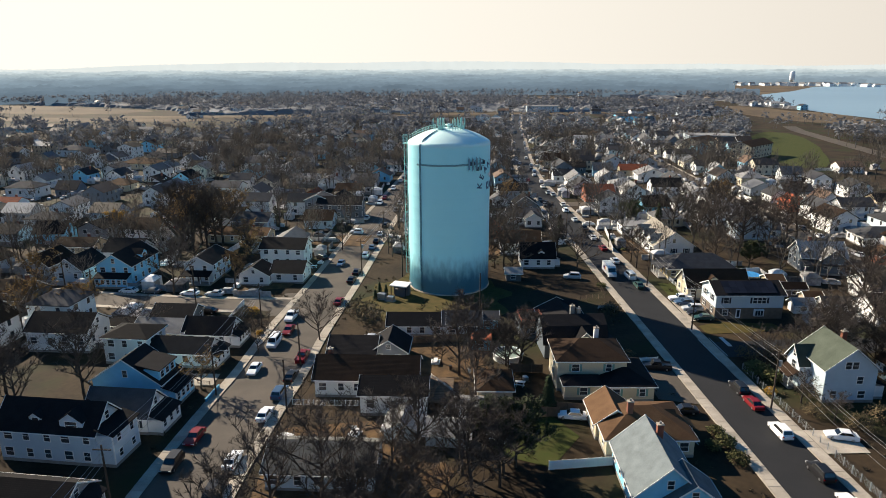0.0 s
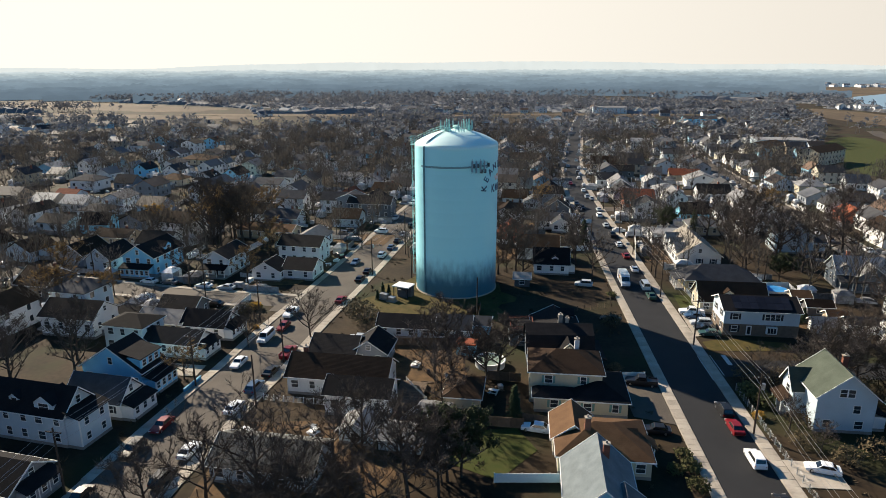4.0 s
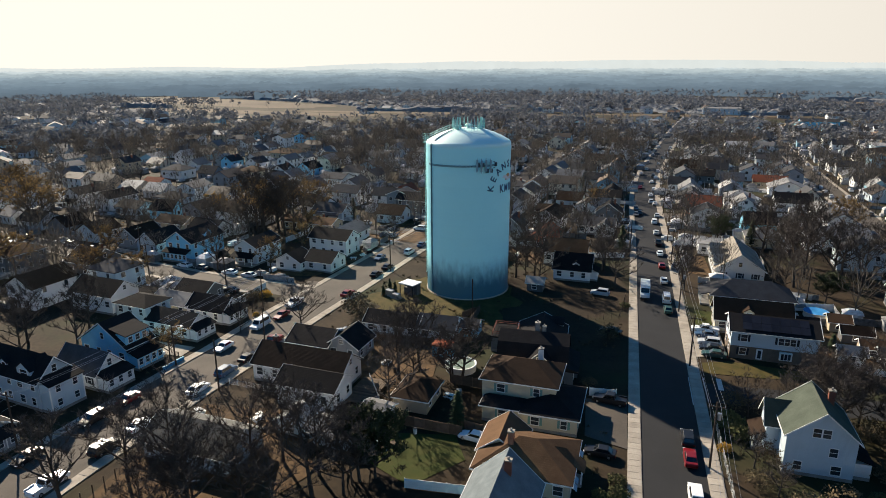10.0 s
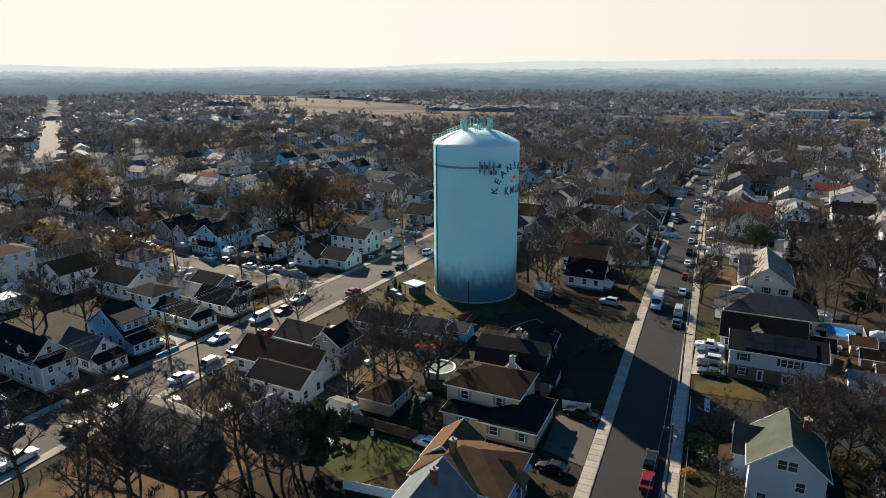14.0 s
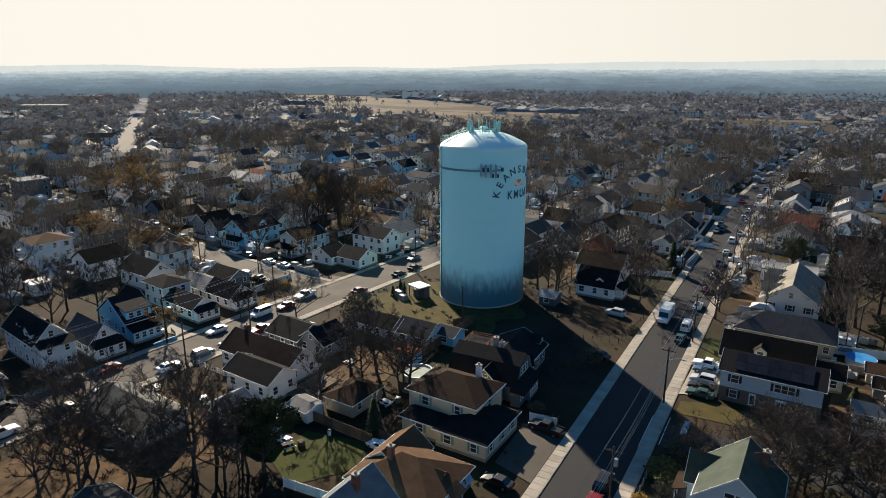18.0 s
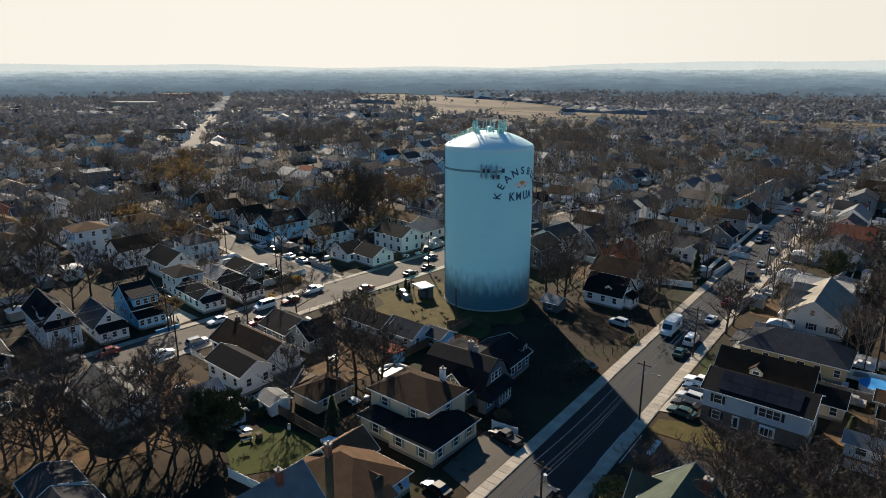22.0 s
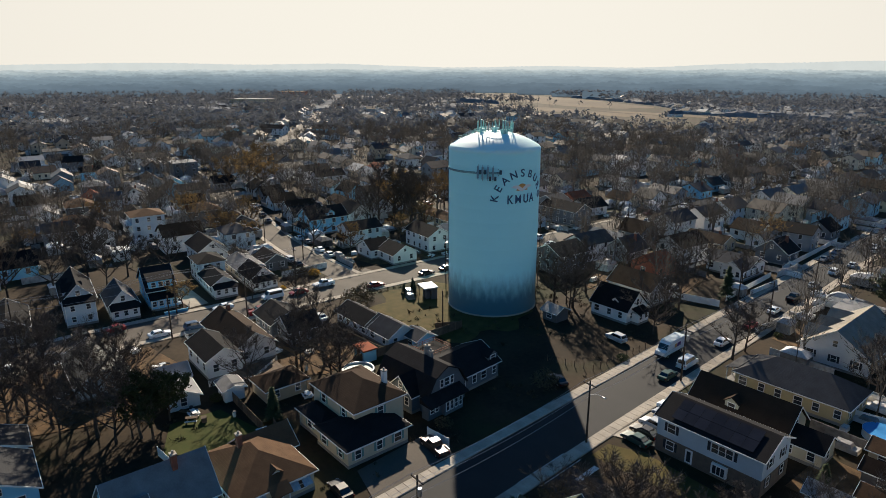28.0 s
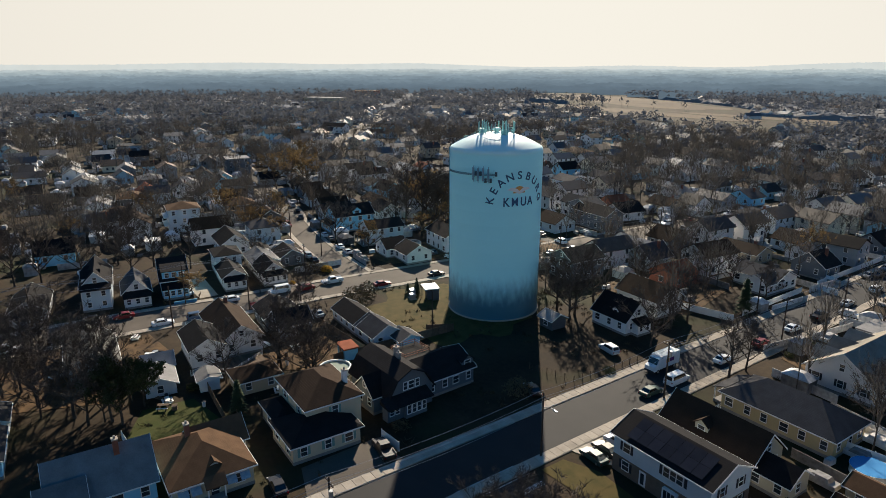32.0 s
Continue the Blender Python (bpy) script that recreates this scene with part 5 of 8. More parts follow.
town(-146, 116, 8.5, 7, 3.2, 1.8, "x", "gable", PALE, R_GREY, "small pale cottage with a grey roof", -10)
town(-167, 126, 8, 9, 4.8, 2.4, "y", "gable", PALE, R_GREY, "pale blue-grey gabled house", -10)
town(-141, 95, 10, 8, 3.4, 1.6, "x", "gable", GREYW, R_GREY, "low grey house under bare trees", -10)
town(-125, 99, 6.5, 9, 4.6, 2.4, "y", "gable", GREYW, R_GREY, "narrow grey house with a steep gable", -10)
town(-176, 138, 10, 8, 4.4, 2.6, "x", "gable", WHITE, R_GREY, "white gabled house with a grey roof", -10)
town(-214, 158, 16, 7, 3.4, 2.4, "x", "gable", GREYW, R_DARK, "long grey house with a white end gable", -10)
town(-226, 179, 12, 12, 8, 0.4, "x", "flat", SLATEW, R_LIGHT, "tall dark building with a flat white roof", -10)
town(-222, 116, 6, 6, 3.2, 1.4, "x", "gable", WHITE, R_LIGHT, "small white shed with a pale roof", -10)
town(-249, 141, 7, 9, 4.8, 2.2, "y", "gable", BLUE, R_DARK, "light blue house with a dark gable roof", -10)
town(-303, 139, 7, 10, 5.2, 2.6, "y", "gable", PALE, R_GREY, "pale steep gabled house", -10)
town(-290, 143, 7, 10, 5.2, 2.6, "y", "gable", SLATEW, R_DARK, "slate steep gabled house", -10)
town(-360, 148, 17, 10, 4, 0.4, "x", "flat", GREYW, R_GREY, "low flat-roofed grey store", -10)
town(-246, 207, 9.5, 9, 5.4, 2.2, "y", "gable", PALE, R_GREY, "pale two-storey house by the side street", -8)
town(-183, 180, 8, 9, 3.4, 2.6, "y", "gable", GREYW, R_DARK, "grey cottage with a dark roof", -8)
town(-388, 318, 20, 11, 5.6, 2.6, "x", "gable", WHITE, R_DARK, "long white two-storey building by the avenue", 36)
town(-358, 348, 16, 11, 5.6, 2.4, "x", "gable", BLUE, R_DARK, "light blue building with a dark roof by the avenue", 36)
town(-476, 297, 13, 10, 5.6, 2.2, "y", "gable", WHITE, R_DARK, "white gabled house with dark roof", -8)
town(-393, 284, 12, 9, 5.2, 2.2, "x", "gable", BLUE, R_GREY, "light blue house with a grey roof", -8)
town(-511, 265, 16, 11, 6.5, 2.6, "y", "gable", BLUE, R_DARK, "tall light blue gabled house", -8)
town(-432, 109, 24, 10, 4.2, 0.4, "x", "flat", WHITE, R_LIGHT, "long low white-roofed shop building", -10)
town(-260, 513, 20, 11, 6, 3, "x", "gable", PALE, R_DARK, "large blue-grey house with a dark roof", -8)
town(-161, 372, 20, 13, 3.6, 2.6, "x", "hip", CREAM, R_TAN, "broad low house with a light tan roof", -8)
town(-128, 309, 9.5, 9, 3.4, 2.8, "y", "gable", WHITE, R_DARK, "white cottage with a dark roof and porch", -8, porch_on=0, dorm=True)
town(-116, 315, 9, 11, 4.2, 3, "y", "gable", BLUE, R_DARK, "light blue cottage with a steep dark gable", -8)
town(-143, 304, 12, 10, 3.3, 2.4, "x", "hip", CREAM, R_TAN, "cream cottage with a tan hipped roof", -8)
town(-153, 325, 8, 10, 4.4, 2.6, "y", "gable", WHITE, R_GREY, "white narrow gabled house", -8)
town(-171, 328, 7.5, 10, 4.4, 2.6, "y", "gable", BLUE, R_GREY, "light blue narrow gabled house", -8)
town(-120, 358, 17, 9, 3.6, 2.6, "x", "gable", WHITE, R_DARK, "white house with a long dark roof", -8)
town(-88, 288, 13, 10, 4.6, 2, "x", "gable", PALE, R_GREY, "pale blue-grey house among trees", -8)
town(-87, 309, 10, 9, 4.4, 2.4, "x", "gable", WHITE, R_GREY, "white house with a grey roof", -8)
town(-93, 247, 15, 10, 3.4, 3.2, "x", "hip", GREYW, R_DARK, "low house with a broad dark roof", -8)
town(-61, 226, 13, 8.5, 3.6, 2.4, "x", "gable", PALE, R_GREY, "pale cottage with a grey gabled roof", -8, porch_on=0)
town(-61, 209, 20, 7.5, 3, 1.6, "x", "gable", TANW, R_TAN, "long low tan house with a brown roof", -8)
town(-178, 290, 14, 10, 4.8, 2.4, "x", "hip", WHITE, R_GREY, "white house with a grey hipped roof", -8)
town(-228, 427, 17, 12, 4.6, 2.6, "x", "hip", PALE, R_GREY, "large pale house with a grey hipped roof", -8)
town(-258, 414, 13, 10, 5.2, 2.2, "x", "gable", WHITE, R_DARK, "white two-storey house with a dark roof", -8)
town(-186, 446, 12, 10, 5.4, 2.4, "y", "gable", BLUE, R_DARK, "light blue house with a dark roof", -8)
town(-160, 449, 14, 10, 3.6, 2.4, "x", "gable", WHITE, R_LIGHT, "white house with a white roof", -8)
town(-67, 405, 12, 9, 3.6, 1.8, "x", "gable", BLUE, R_LIGHT, "light blue house with a pale roof", -8)
town(-46, 411, 12, 14, 5.4, 2.6, "y", "gable", WHITE, R_GREY, "white two-storey gabled house", -8)
town(-59, 319, 13, 9, 3.4, 1.4, "x", "gable", WHITE, R_LIGHT, "low white house with a pale roof", -8)
town(-106, 435, 16, 11, 4.2, 2.2, "x", "hip", GREYW, R_GREY, "grey house with a hipped roof", -8)
town(-33, 284, 11, 9, 3.4, 2.4, "x", "gable", TANW, R_TAN, "tan house with a brown roof", -8)
town(-44, 306, 11, 9, 3.6, 2.4, "y", "gable", WHITE, R_LIGHT, "white house with a cream sunlit roof", -8)
town(-22, 323, 11, 9, 3.6, 2.6, "y", "gable", BLUE, R_GREY, "light blue gabled house by a drive", -6)
town(-31, 357, 12, 9, 5.6, 1.8, "x", "gable", WHITE, R_GREY, "white two-storey house with many windows", -6)
town(20, 249, 13, 8, 3, 1.8, "x", "gable", TANW, R_BROWN, "low brown-roofed house under trees", -4)
town(-3, 296, 12, 9, 3.3, 2, "x", "hip", GREYW, R_GREY, "grey low house with a pale hipped roof", -4)
town(31, 262, 7, 7, 3, 1.9, "y", "gable", WHITE, R_LIGHT, "small white garage with a pale roof", -4)
town(40, 250, 9, 8, 3.6, 3.2, "y", "gable", SLATEW, R_DARK, "steep dark cottage by the dark street", -3)
town(9, 219, 8, 9, 3.6, 3.4, "y", "gable", GREYW, R_GREY, "grey gabled house behind the tower", -4)
town(-91, 426, 16, 10, 4, 2.6, "x", "gable", SLATEW, R_DARK, "dark house with a broad roof", -8)
town(-67, 463, 11, 10, 4.6, 3, "y", "gable", GREYW, R_GREY, "grey gabled house among trees", -8)
town(-38, 407, 8, 9, 5.4, 1.8, "y", "gable", GREYW, R_GREY, "grey box-like two-storey house", -8)
town(-24, 447, 12, 10, 3.8, 3, "y", "gable", WHITE, R_LIGHT, "white house with a glinting pale roof", -6)
town(-245, 553, 20, 11, 5.6, 2.4, "x", "gable", PALE, R_GREY, "broad blue-grey house with a grey roof", -8)
town(40, 288, 8, 9, 3.6, 2.8, "y", "gable", SLATEW, R_DARK, "dark gabled cottage behind white fences", -3)
town(32, 315, 9, 9, 4.8, 2.2, "x", "gable", GREYW, R_GREY, "grey two-storey house under trees", -3)
town(34, 387, 20, 10, 3.6, 2.8, "x", "gable", CREAM, R_BROWN, "long cream house with a brown roof", -10)
town(45, 428, 17, 12, 3.8, 2.8, "y", "gable", WHITE, R_GREY, "white house with grey cross gables", -10, dorm=True)
town(75, 364, 14, 10, 4.6, 3.4, "x", "gable", TANW, R_BROWN, "dark brown house with a front dormer", -8, dorm=True, porch_on=3)
town(81, 345, 13, 9, 3.6, 2.2, "x", "gable", SLATEW, R_DARK, "low dark house beside the brown house", -8)
town(88, 452, 13, 11, 4.4, 2.8, "y", "gable", WHITE, R_GREY, "white gabled house on the curving street", -10)
town(95, 488, 11, 11, 4, 2.8, "y", "gable", YELLOWW, R_GREY, "yellow gabled house on the curving street", -10)
town(72.5, 302, 9, 12, 4.2, 3.2, "y", "gable", WHITE, R_LIGHT, "white gabled house with a pale roof", -3)
town(72, 288, 9, 10, 3.6, 2.8, "y", "gable", WHITE, R_GREY, "white cottage with a grey gabled roof", -3, porch_on=3)
town(74.5, 269, 12, 9.5, 4.4, 2.8, "x", "gable", BRICKW, R_RED, "red-brown house with a rust-red gabled roof", -3)
town(73.5, 246, 10.5, 10, 5.4, 2.6, "y", "gable", WHITE, R_GREY, "white two-storey gabled house by the street", -3, porch_on=3)
town(88, 226, 10, 9, 3.2, 2.8, "x", "hip", CREAM, R_LIGHT, "cream cottage with a pale pyramid roof", -3)
town(89, 268, 8.5, 11, 5.2, 2.8, "y", "gable", WHITE, R_LIGHT, "white house with a pale steep roof", -3)
town(90, 286, 11, 10, 4.4, 2.6, "x", "hip", WHITE, R_LIGHT, "white house with a broad pale roof", -3)
town(109, 284, 13, 10, 4, 3, "x", "gable", WHITE, R_DARK, "white house with a broad dark roof", -4)
town(103, 248, 7, 9, 3.6, 2.4, "y", "gable", WHITE, R_GREY, "small white house with a grey gable", -4)
town(103, 226, 6, 9, 5.4, 2.2, "y", "gable", WHITE, R_GREY, "narrow white two-storey house", -4)
town(114, 317, 15, 12, 3.8, 3, "y", "gable", WHITE, R_LIGHT, "broad white house with a white roof", -6)
town(110, 333, 14, 9, 3.6, 2.4, "x", "gable", TANW, R_RED, "tan house with a red-brown roof", -6)
town(106, 355, 11, 10, 5.2, 2.6, "y", "gable", PALE, R_GREY, "pale two-storey house with a grey roof", -6)
town(122, 367, 11, 10, 5.2, 2.6, "y", "gable", PALE, R_GREY, "blue-grey two-storey house by the worn street", -6)
town(124, 436, 12, 11, 4.6, 2.6, "y", "gable", WHITE, R_GREY, "white house with a grey gabled roof by the worn street", -8)
town(131, 494, 11, 11, 4.6, 2.6, "y", "gable", TANW, R_TAN, "tan house with a brown gabled roof", -8)
town(157, 302, 11, 10, 4.2, 2.8, "x", "hip", CREAM, R_LIGHT, "cream house with a light hipped roof", -6)
town(147, 196, 15, 10, 3.3, 2.6, "x", "hip", WHITE, R_GREY, "white house with a broad grey hipped roof", -6)
town(188, 271, 10, 10, 5.4, 2.4, "y", "gable", WHITE, R_GREY, "white two-storey house near the shore", -6)
h = home(134.8, 176, -6, "small red-painted barn with a tan roof", 4, "shed")
block(h, 0, 0, 5.4, 6, 2.8, 1.9, "y", wall=BRICKW, top=R_TAN, sides=(0,), found=0)

# ---- the rest of the town: houses along the further streets ----
rng = random.Random(7)
PATTERNS = []
specs = [(9, 11, 3.4, 2.8, "y", "gable", WHITE, R_DARK), (8, 12, 5.4, 2.4, "y", "gable", WHITE, R_GREY), (10, 9, 3.4, 2.6, "x", "gable", PALE, R_BROWN), (12, 9, 5.5, 2.0, "x", "gable", GREYW, R_DARK),
         (11, 10, 3.3, 2.6, "y", "hip", CREAM, R_TAN), (9, 10, 5.6, 2.2, "y", "hip", PALE, R_GREY), (8, 10, 3.6, 3.2, "y", "gable", BLUE, R_DARK), (13, 9, 3.4, 2.2, "x", "gable", WHITE, R_LIGHT),
         (9, 9, 3.4, 3.0, "x", "gable", SLATEW, R_BROWN), (10, 12, 3.5, 2.4, "y", "gable", TANW, R_DARK), (8, 9, 3.3, 2.6, "y", "gable", BRICKW, R_RED), (9, 12, 5.5, 2.6, "y", "gable", WHITE, R_BROWN)]
LABEL = {WHITE: "white", PALE: "pale grey", GREYW: "grey", CREAM: "cream", BLUE: "light blue", SLATEW: "slate-grey", TANW: "tan", BRICKW: "red"}
ROOFS = {R_DARK: "dark", R_GREY: "grey", R_BROWN: "brown", R_TAN: "tan", R_LIGHT: "light grey", R_RED: "red-brown"}
for w, d, e, r, ridge, style, wall, top in specs:
    o = thing("house", 0, 0, 0, 0, "%s %s house with a %s %s roof" % (LABEL[wall], "two-storey" if e > 5 else "one-storey", ROOFS[top], "hipped" if style == "hip" else "gabled"), "house", "houses of the town")
    block(o, 0, 0, w, d, e, r, ridge, style, wall, top, "far", sides=(0, 1, 3), gap=4.2, found=0, gable_window=False)
    PATTERNS.append(o)
used, count = set(), [0]
for x, y, r in ((40, 204, 7), (42, 193, 6), (38, 214, 6), (66, 232, 5), (-70, 196, 6), (-68, 104, 9), (-64, 114, 8), (-72, 96, 8), (-78, 112, 8),
                (96, 178, 9), (94, 190, 9), (108, 185, 8), (95, 208, 9), (110, 214, 6), (120, 200, 7), (98, 150, 7), (124, 186, 7)):
    take(x, y, r)       # open yards


FAR = []      # plots of the further houses


def settle(x, y, rz, near):
    k = rng.randrange(len(PATTERNS)) if rng.random() > 0.3 else rng.choice((0, 1, 6, 7, 11))
    o = PATTERNS[k]
    take(x, y, 6.5)
    count[0] += 1
    if not near:
        FAR.append((x, y, rz, k))
    elif o not in used:
        used.add(o)
        put(o, x, y, 0, rz)
    else:
        copy_thing(o, pose(x, y, 0, 0, 0, rz))


def in_water(x, y):
    return x > np.interp(y, (400, 640, 742, 850, 930, 1083, 1246, 1397, 1672, 1830, 2050), (560, 482, 480, 488, 500, 556, 650, 795, 1006, 1308, 1900))


def in_marsh(x, y):
    for cx, cy, rx, ry, rot in ((-585, 925, 240, 64, -0.35), (-180, 765, 195, 18, 0.0), (130, 790, 155, 16, 0.05), (425, 745, 50, 138, -0.05), (315, 1105, 165, 48, -0.6), (-410, 732, 185, 28, -0.15)):
        c, k = math.cos(rot), math.sin(rot)
        u, v = c * (x - cx) + k * (y - cy), -k * (x - cx) + c * (y - cy)
        if (u / rx) ** 2 + (v / ry) ** 2 < 1.5:
            return True
    return 345 < y < 575 and abs(x - 220 - 0.46 * (y - 355)) < 34


def by_marsh(x, y):
    """Open land from which the marsh is overlooked."""
    d = math.hypot(x - 40, y - 20)
    return y > 520 and any(in_marsh(x + (x - 40) / d * k, y + (y - 20) / d * k) for k in (0, 45, 90))


def in_view(x, y):
    """Land that the flight looks over."""
    a = math.degrees(math.atan2(-(x - 40), y - 20))
    return -42 < a < 96 and y > 30 - 0.2 * abs(x)


for line, half, lo in ((E_LINE, 5.0, 195), (W_LINE, 5.6, 190), (X_LINE, 4.2, 0), (E2_LINE, 4.5, 0), (N_LINE, 4, 0), (AVE, 8.5, 0), (S_LINE, 3.6, 0), (N2_LINE, 4, 0)):
    for x, y, hd in along(line, 16.5):
        for s in (-1, 1):
            nx, ny = -math.sin(hd) * s, math.cos(hd) * s
            dist = half + 11 + rng.uniform(-1.5, 4.0)
            px, py = x + nx * dist, y + ny * dist
            if (lo and py < lo) or not in_view(px, py) or not free(px, py, 5.6) or math.hypot(px, py) > 900 or in_marsh(px, py) or by_marsh(px, py) or in_water(px, py):
                continue
            settle(px, py, math.degrees(hd) - 90 + rng.uniform(-5, 5), math.hypot(px - 40, py - 20) < 265)
for tries in range(9000):
    if count[0] > 1150:
        break
    a, r = radians(rng.uniform(-40, 92)), 120 + 900 * rng.random() ** 0.75
    x, y = 40 - r * math.sin(a), 20 + r * math.cos(a)
    gx, gy = round(x / 23) * 23 + rng.uniform(-4, 4), round(y / 21) * 21 + rng.uniform(-3, 3)
    if not free(gx, gy, 6.0) or in_marsh(gx, gy) or by_marsh(gx, gy) or in_water(gx, gy) or not in_view(gx, gy) or (gx > 190 and gy < 330) or (gx > 262 and gy < 720):
        continue
    if (38 < gx < 68 or -42 < gx < -12) and gy < 190 or (-40 < gx < 66 and gy < 190):
        continue
    settle(gx, gy, -6 + rng.choice((0, 90)) + rng.uniform(-4, 4), r < 265)
for o in PATTERNS:
    if o not in used:
        for c in list(o.children_recursive) + [o]:
            bpy.data.objects.remove(c)
# the further houses, small with distance: walls, roofs and windows
FH = medley("far_house_walls", ((0.88, 0.9, 0.9), (0.86, 0.87, 0.86), (0.62, 0.72, 0.80), (0.80, 0.74, 0.60), (0.9, 0.9, 0.88), (0.40, 0.43, 0.46), (0.35, 0.62, 0.78), (0.85, 0.86, 0.86), (0.60, 0.50, 0.38), (0.72, 0.76, 0.78), (0.20, 0.24, 0.28)))
FR = medley("far_house_roofs", ((0.035, 0.036, 0.04), (0.10, 0.10, 0.105), (0.06, 0.045, 0.036), (0.22, 0.21, 0.20), (0.03, 0.03, 0.033), (0.16, 0.10, 0.065), (0.13, 0.135, 0.145), (0.42, 0.42, 0.41), (0.045, 0.045, 0.05)), 0.72, 0.28)
HV, HF, RV, RF, GV, GF = [], [], [], [], [], []


def far_house(x, y, rot, w, d, e, rs, glazed=True):
    cs, sn = math.cos(rot), math.sin(rot)
    at = lambda u, v, z: (x + cs * u - sn * v, y + sn * u + cs * v, z)
    n = len(HV)
    HV.extend([at(-w, -d, 0), at(w, -d, 0), at(w, d, 0), at(-w, d, 0), at(-w, -d, e), at(w, -d, e), at(w, d, e), at(-w, d, e), at(0, -d, e + rs), at(0, d, e + rs)])
    HF.extend([tuple(n + i for i in f) for f in ((0, 1, 5, 8, 4), (1, 2, 6, 5), (2, 3, 7, 9, 6), (3, 0, 4, 7))])
    n, k = len(RV), rs / w
    for zz in (0.0, 0.2):
        RV.extend([at(-w - 0.4, -d - 0.4, e - 0.4 * k + zz), at(0, -d - 0.4, e + rs + zz), at(0, d + 0.4, e + rs + zz), at(-w - 0.4, d + 0.4, e - 0.4 * k + zz), at(w + 0.4, -d - 0.4, e - 0.4 * k + zz), at(w + 0.4, d + 0.4, e - 0.4 * k + zz)])
    RF.extend([tuple(n + i for i in f) for f in ((6, 7, 8, 9), (7, 10, 11, 8), (0, 1, 7, 6), (1, 4, 10, 7), (3, 9, 8, 2), (2, 8, 11, 5), (0, 6, 9, 3), (4, 5, 11, 10))])
    if glazed:
        for fl in range(2 if e > 5 else 1):
            for sgn in (-1, 1):
                for v in (-d * 0.55, 0, d * 0.55):
                    z, q = 1.1 + 2.7 * fl, sgn * (w + 0.04)
                    n = len(GV)
                    GV.extend([at(q, v - 0.5, z), at(q, v + 0.5, z), at(q, v + 0.5, z + 1.3), at(q, v - 0.5, z + 1.3)])
                    GF.append((n, n + 1, n + 2, n + 3))
                for u in (-w * 0.5, w * 0.5):
                    z, q = 1.1 + 2.7 * fl, sgn * (d + 0.04)
                    n = len(GV)
                    GV.extend([at(u - 0.5, q, z), at(u + 0.5, q, z), at(u + 0.5, q, z + 1.3), at(u - 0.5, q, z + 1.3)])
                    GF.append((n, n + 1, n + 2, n + 3))


for x, y, rz, k in FAR:
    w, d, e, r, ridge = specs[k][:5]
    if ridge == "x":
        w, d, rz = d, w, rz + 90
    far_house(x, y, radians(rz), w / 2, d / 2, e, r)
frng = random.Random(33)
for tries in range(700):
    a, r = radians(frng.uniform(-40, 93)), 640 + 640 * frng.random() ** 0.9
    x, y = 40 - r * math.sin(a), 20 + r * math.cos(a)
    if in_water(x, y) or in_marsh(x, y) or by_marsh(x, y) or not free(x, y, 7) or (x > 300 and y < 1000) or noise.noise(Vector((x * 0.004, y * 0.004, 1.0))) < -0.05:
        continue
    far_house(x, y, frng.uniform(0, 3.14), frng.uniform(4, 7), frng.uniform(4.5, 8), frng.choice((3.2, 5.6)), frng.uniform(1.8, 3.0), False)
fh = tagged(new("far_houses", mesh_of("far_houses", HV, HF, FH)), "small far houses of the town, mostly white", "houses", "", "stuff")
for nm, me in (("roofs", mesh_of("roofs", RV, RF, FR)), ("panes", mesh_of("panes", GV, GF, GLASS))):
    o = new(nm, me)
    o.parent = fh
    o["kind"] = "stuff"
# larger buildings
for x, y, rz, w, d, e, r, ridge, style, wall, top, lab in (
        (214, 477, -8, 34, 20, 6, 0.4, "x", "flat", PALE, R_LIGHT, "long flat-roofed school with a white roof"), (207, 400, 40, 32, 12, 8, 2.6, "x", "gable", CREAM, R_TAN, "three-storey cream apartment block with a tan roof"),
        (186, 430, 40, 24, 12, 7, 2.6, "x", "gable", CREAM, R_TAN, "cream apartment block with a tan roof"), (-578, 206, 20, 52, 30, 6, 1.2, "x", "gable", WHITE, R_LIGHT, "large warehouse with a white roof"),
        (-916, 641, 36, 44, 22, 12, 0.4, "x", "flat", BRICKW, R_TAN, "tall brick building with a flat roof"), (-769, 490, 30, 60, 25, 10, 0.4, "x", "flat", TANW, R_LIGHT, "long tan flat-roofed store"),
        (-184, 410, -8, 11, 10, 8.2, 2.0, "y", "gable", WHITE, R_DARK, "tall white three-storey house"), (208, 650, -5, 30, 16, 7, 2, "x", "gable", BLUE, R_GREY, "long blue two-storey building"), (150, 820, -5, 40, 22, 7, 1, "x", "gable", PALE, R_LIGHT, "broad hall with a white roof"),
        (306, 742, 0, 28, 16, 7, 3, "x", "gable", PALE, R_GREY, "grey gabled hall near the shore")):
    h = home(x, y, rz, lab, max(w, d) * 0.55, "building")
    block(h, 0, 0, w, d, e, r, ridge, style, wall, top, "far", gap=5.0 if e < 8 else 4.0, found=0)

# ---- cars ----
CARS = {}


def car_paint(name, c):
    return mat("car_" + name, c, tuple(0.94 * v for v in c), 0.6, 0.34, 0.0, spec=0.32)


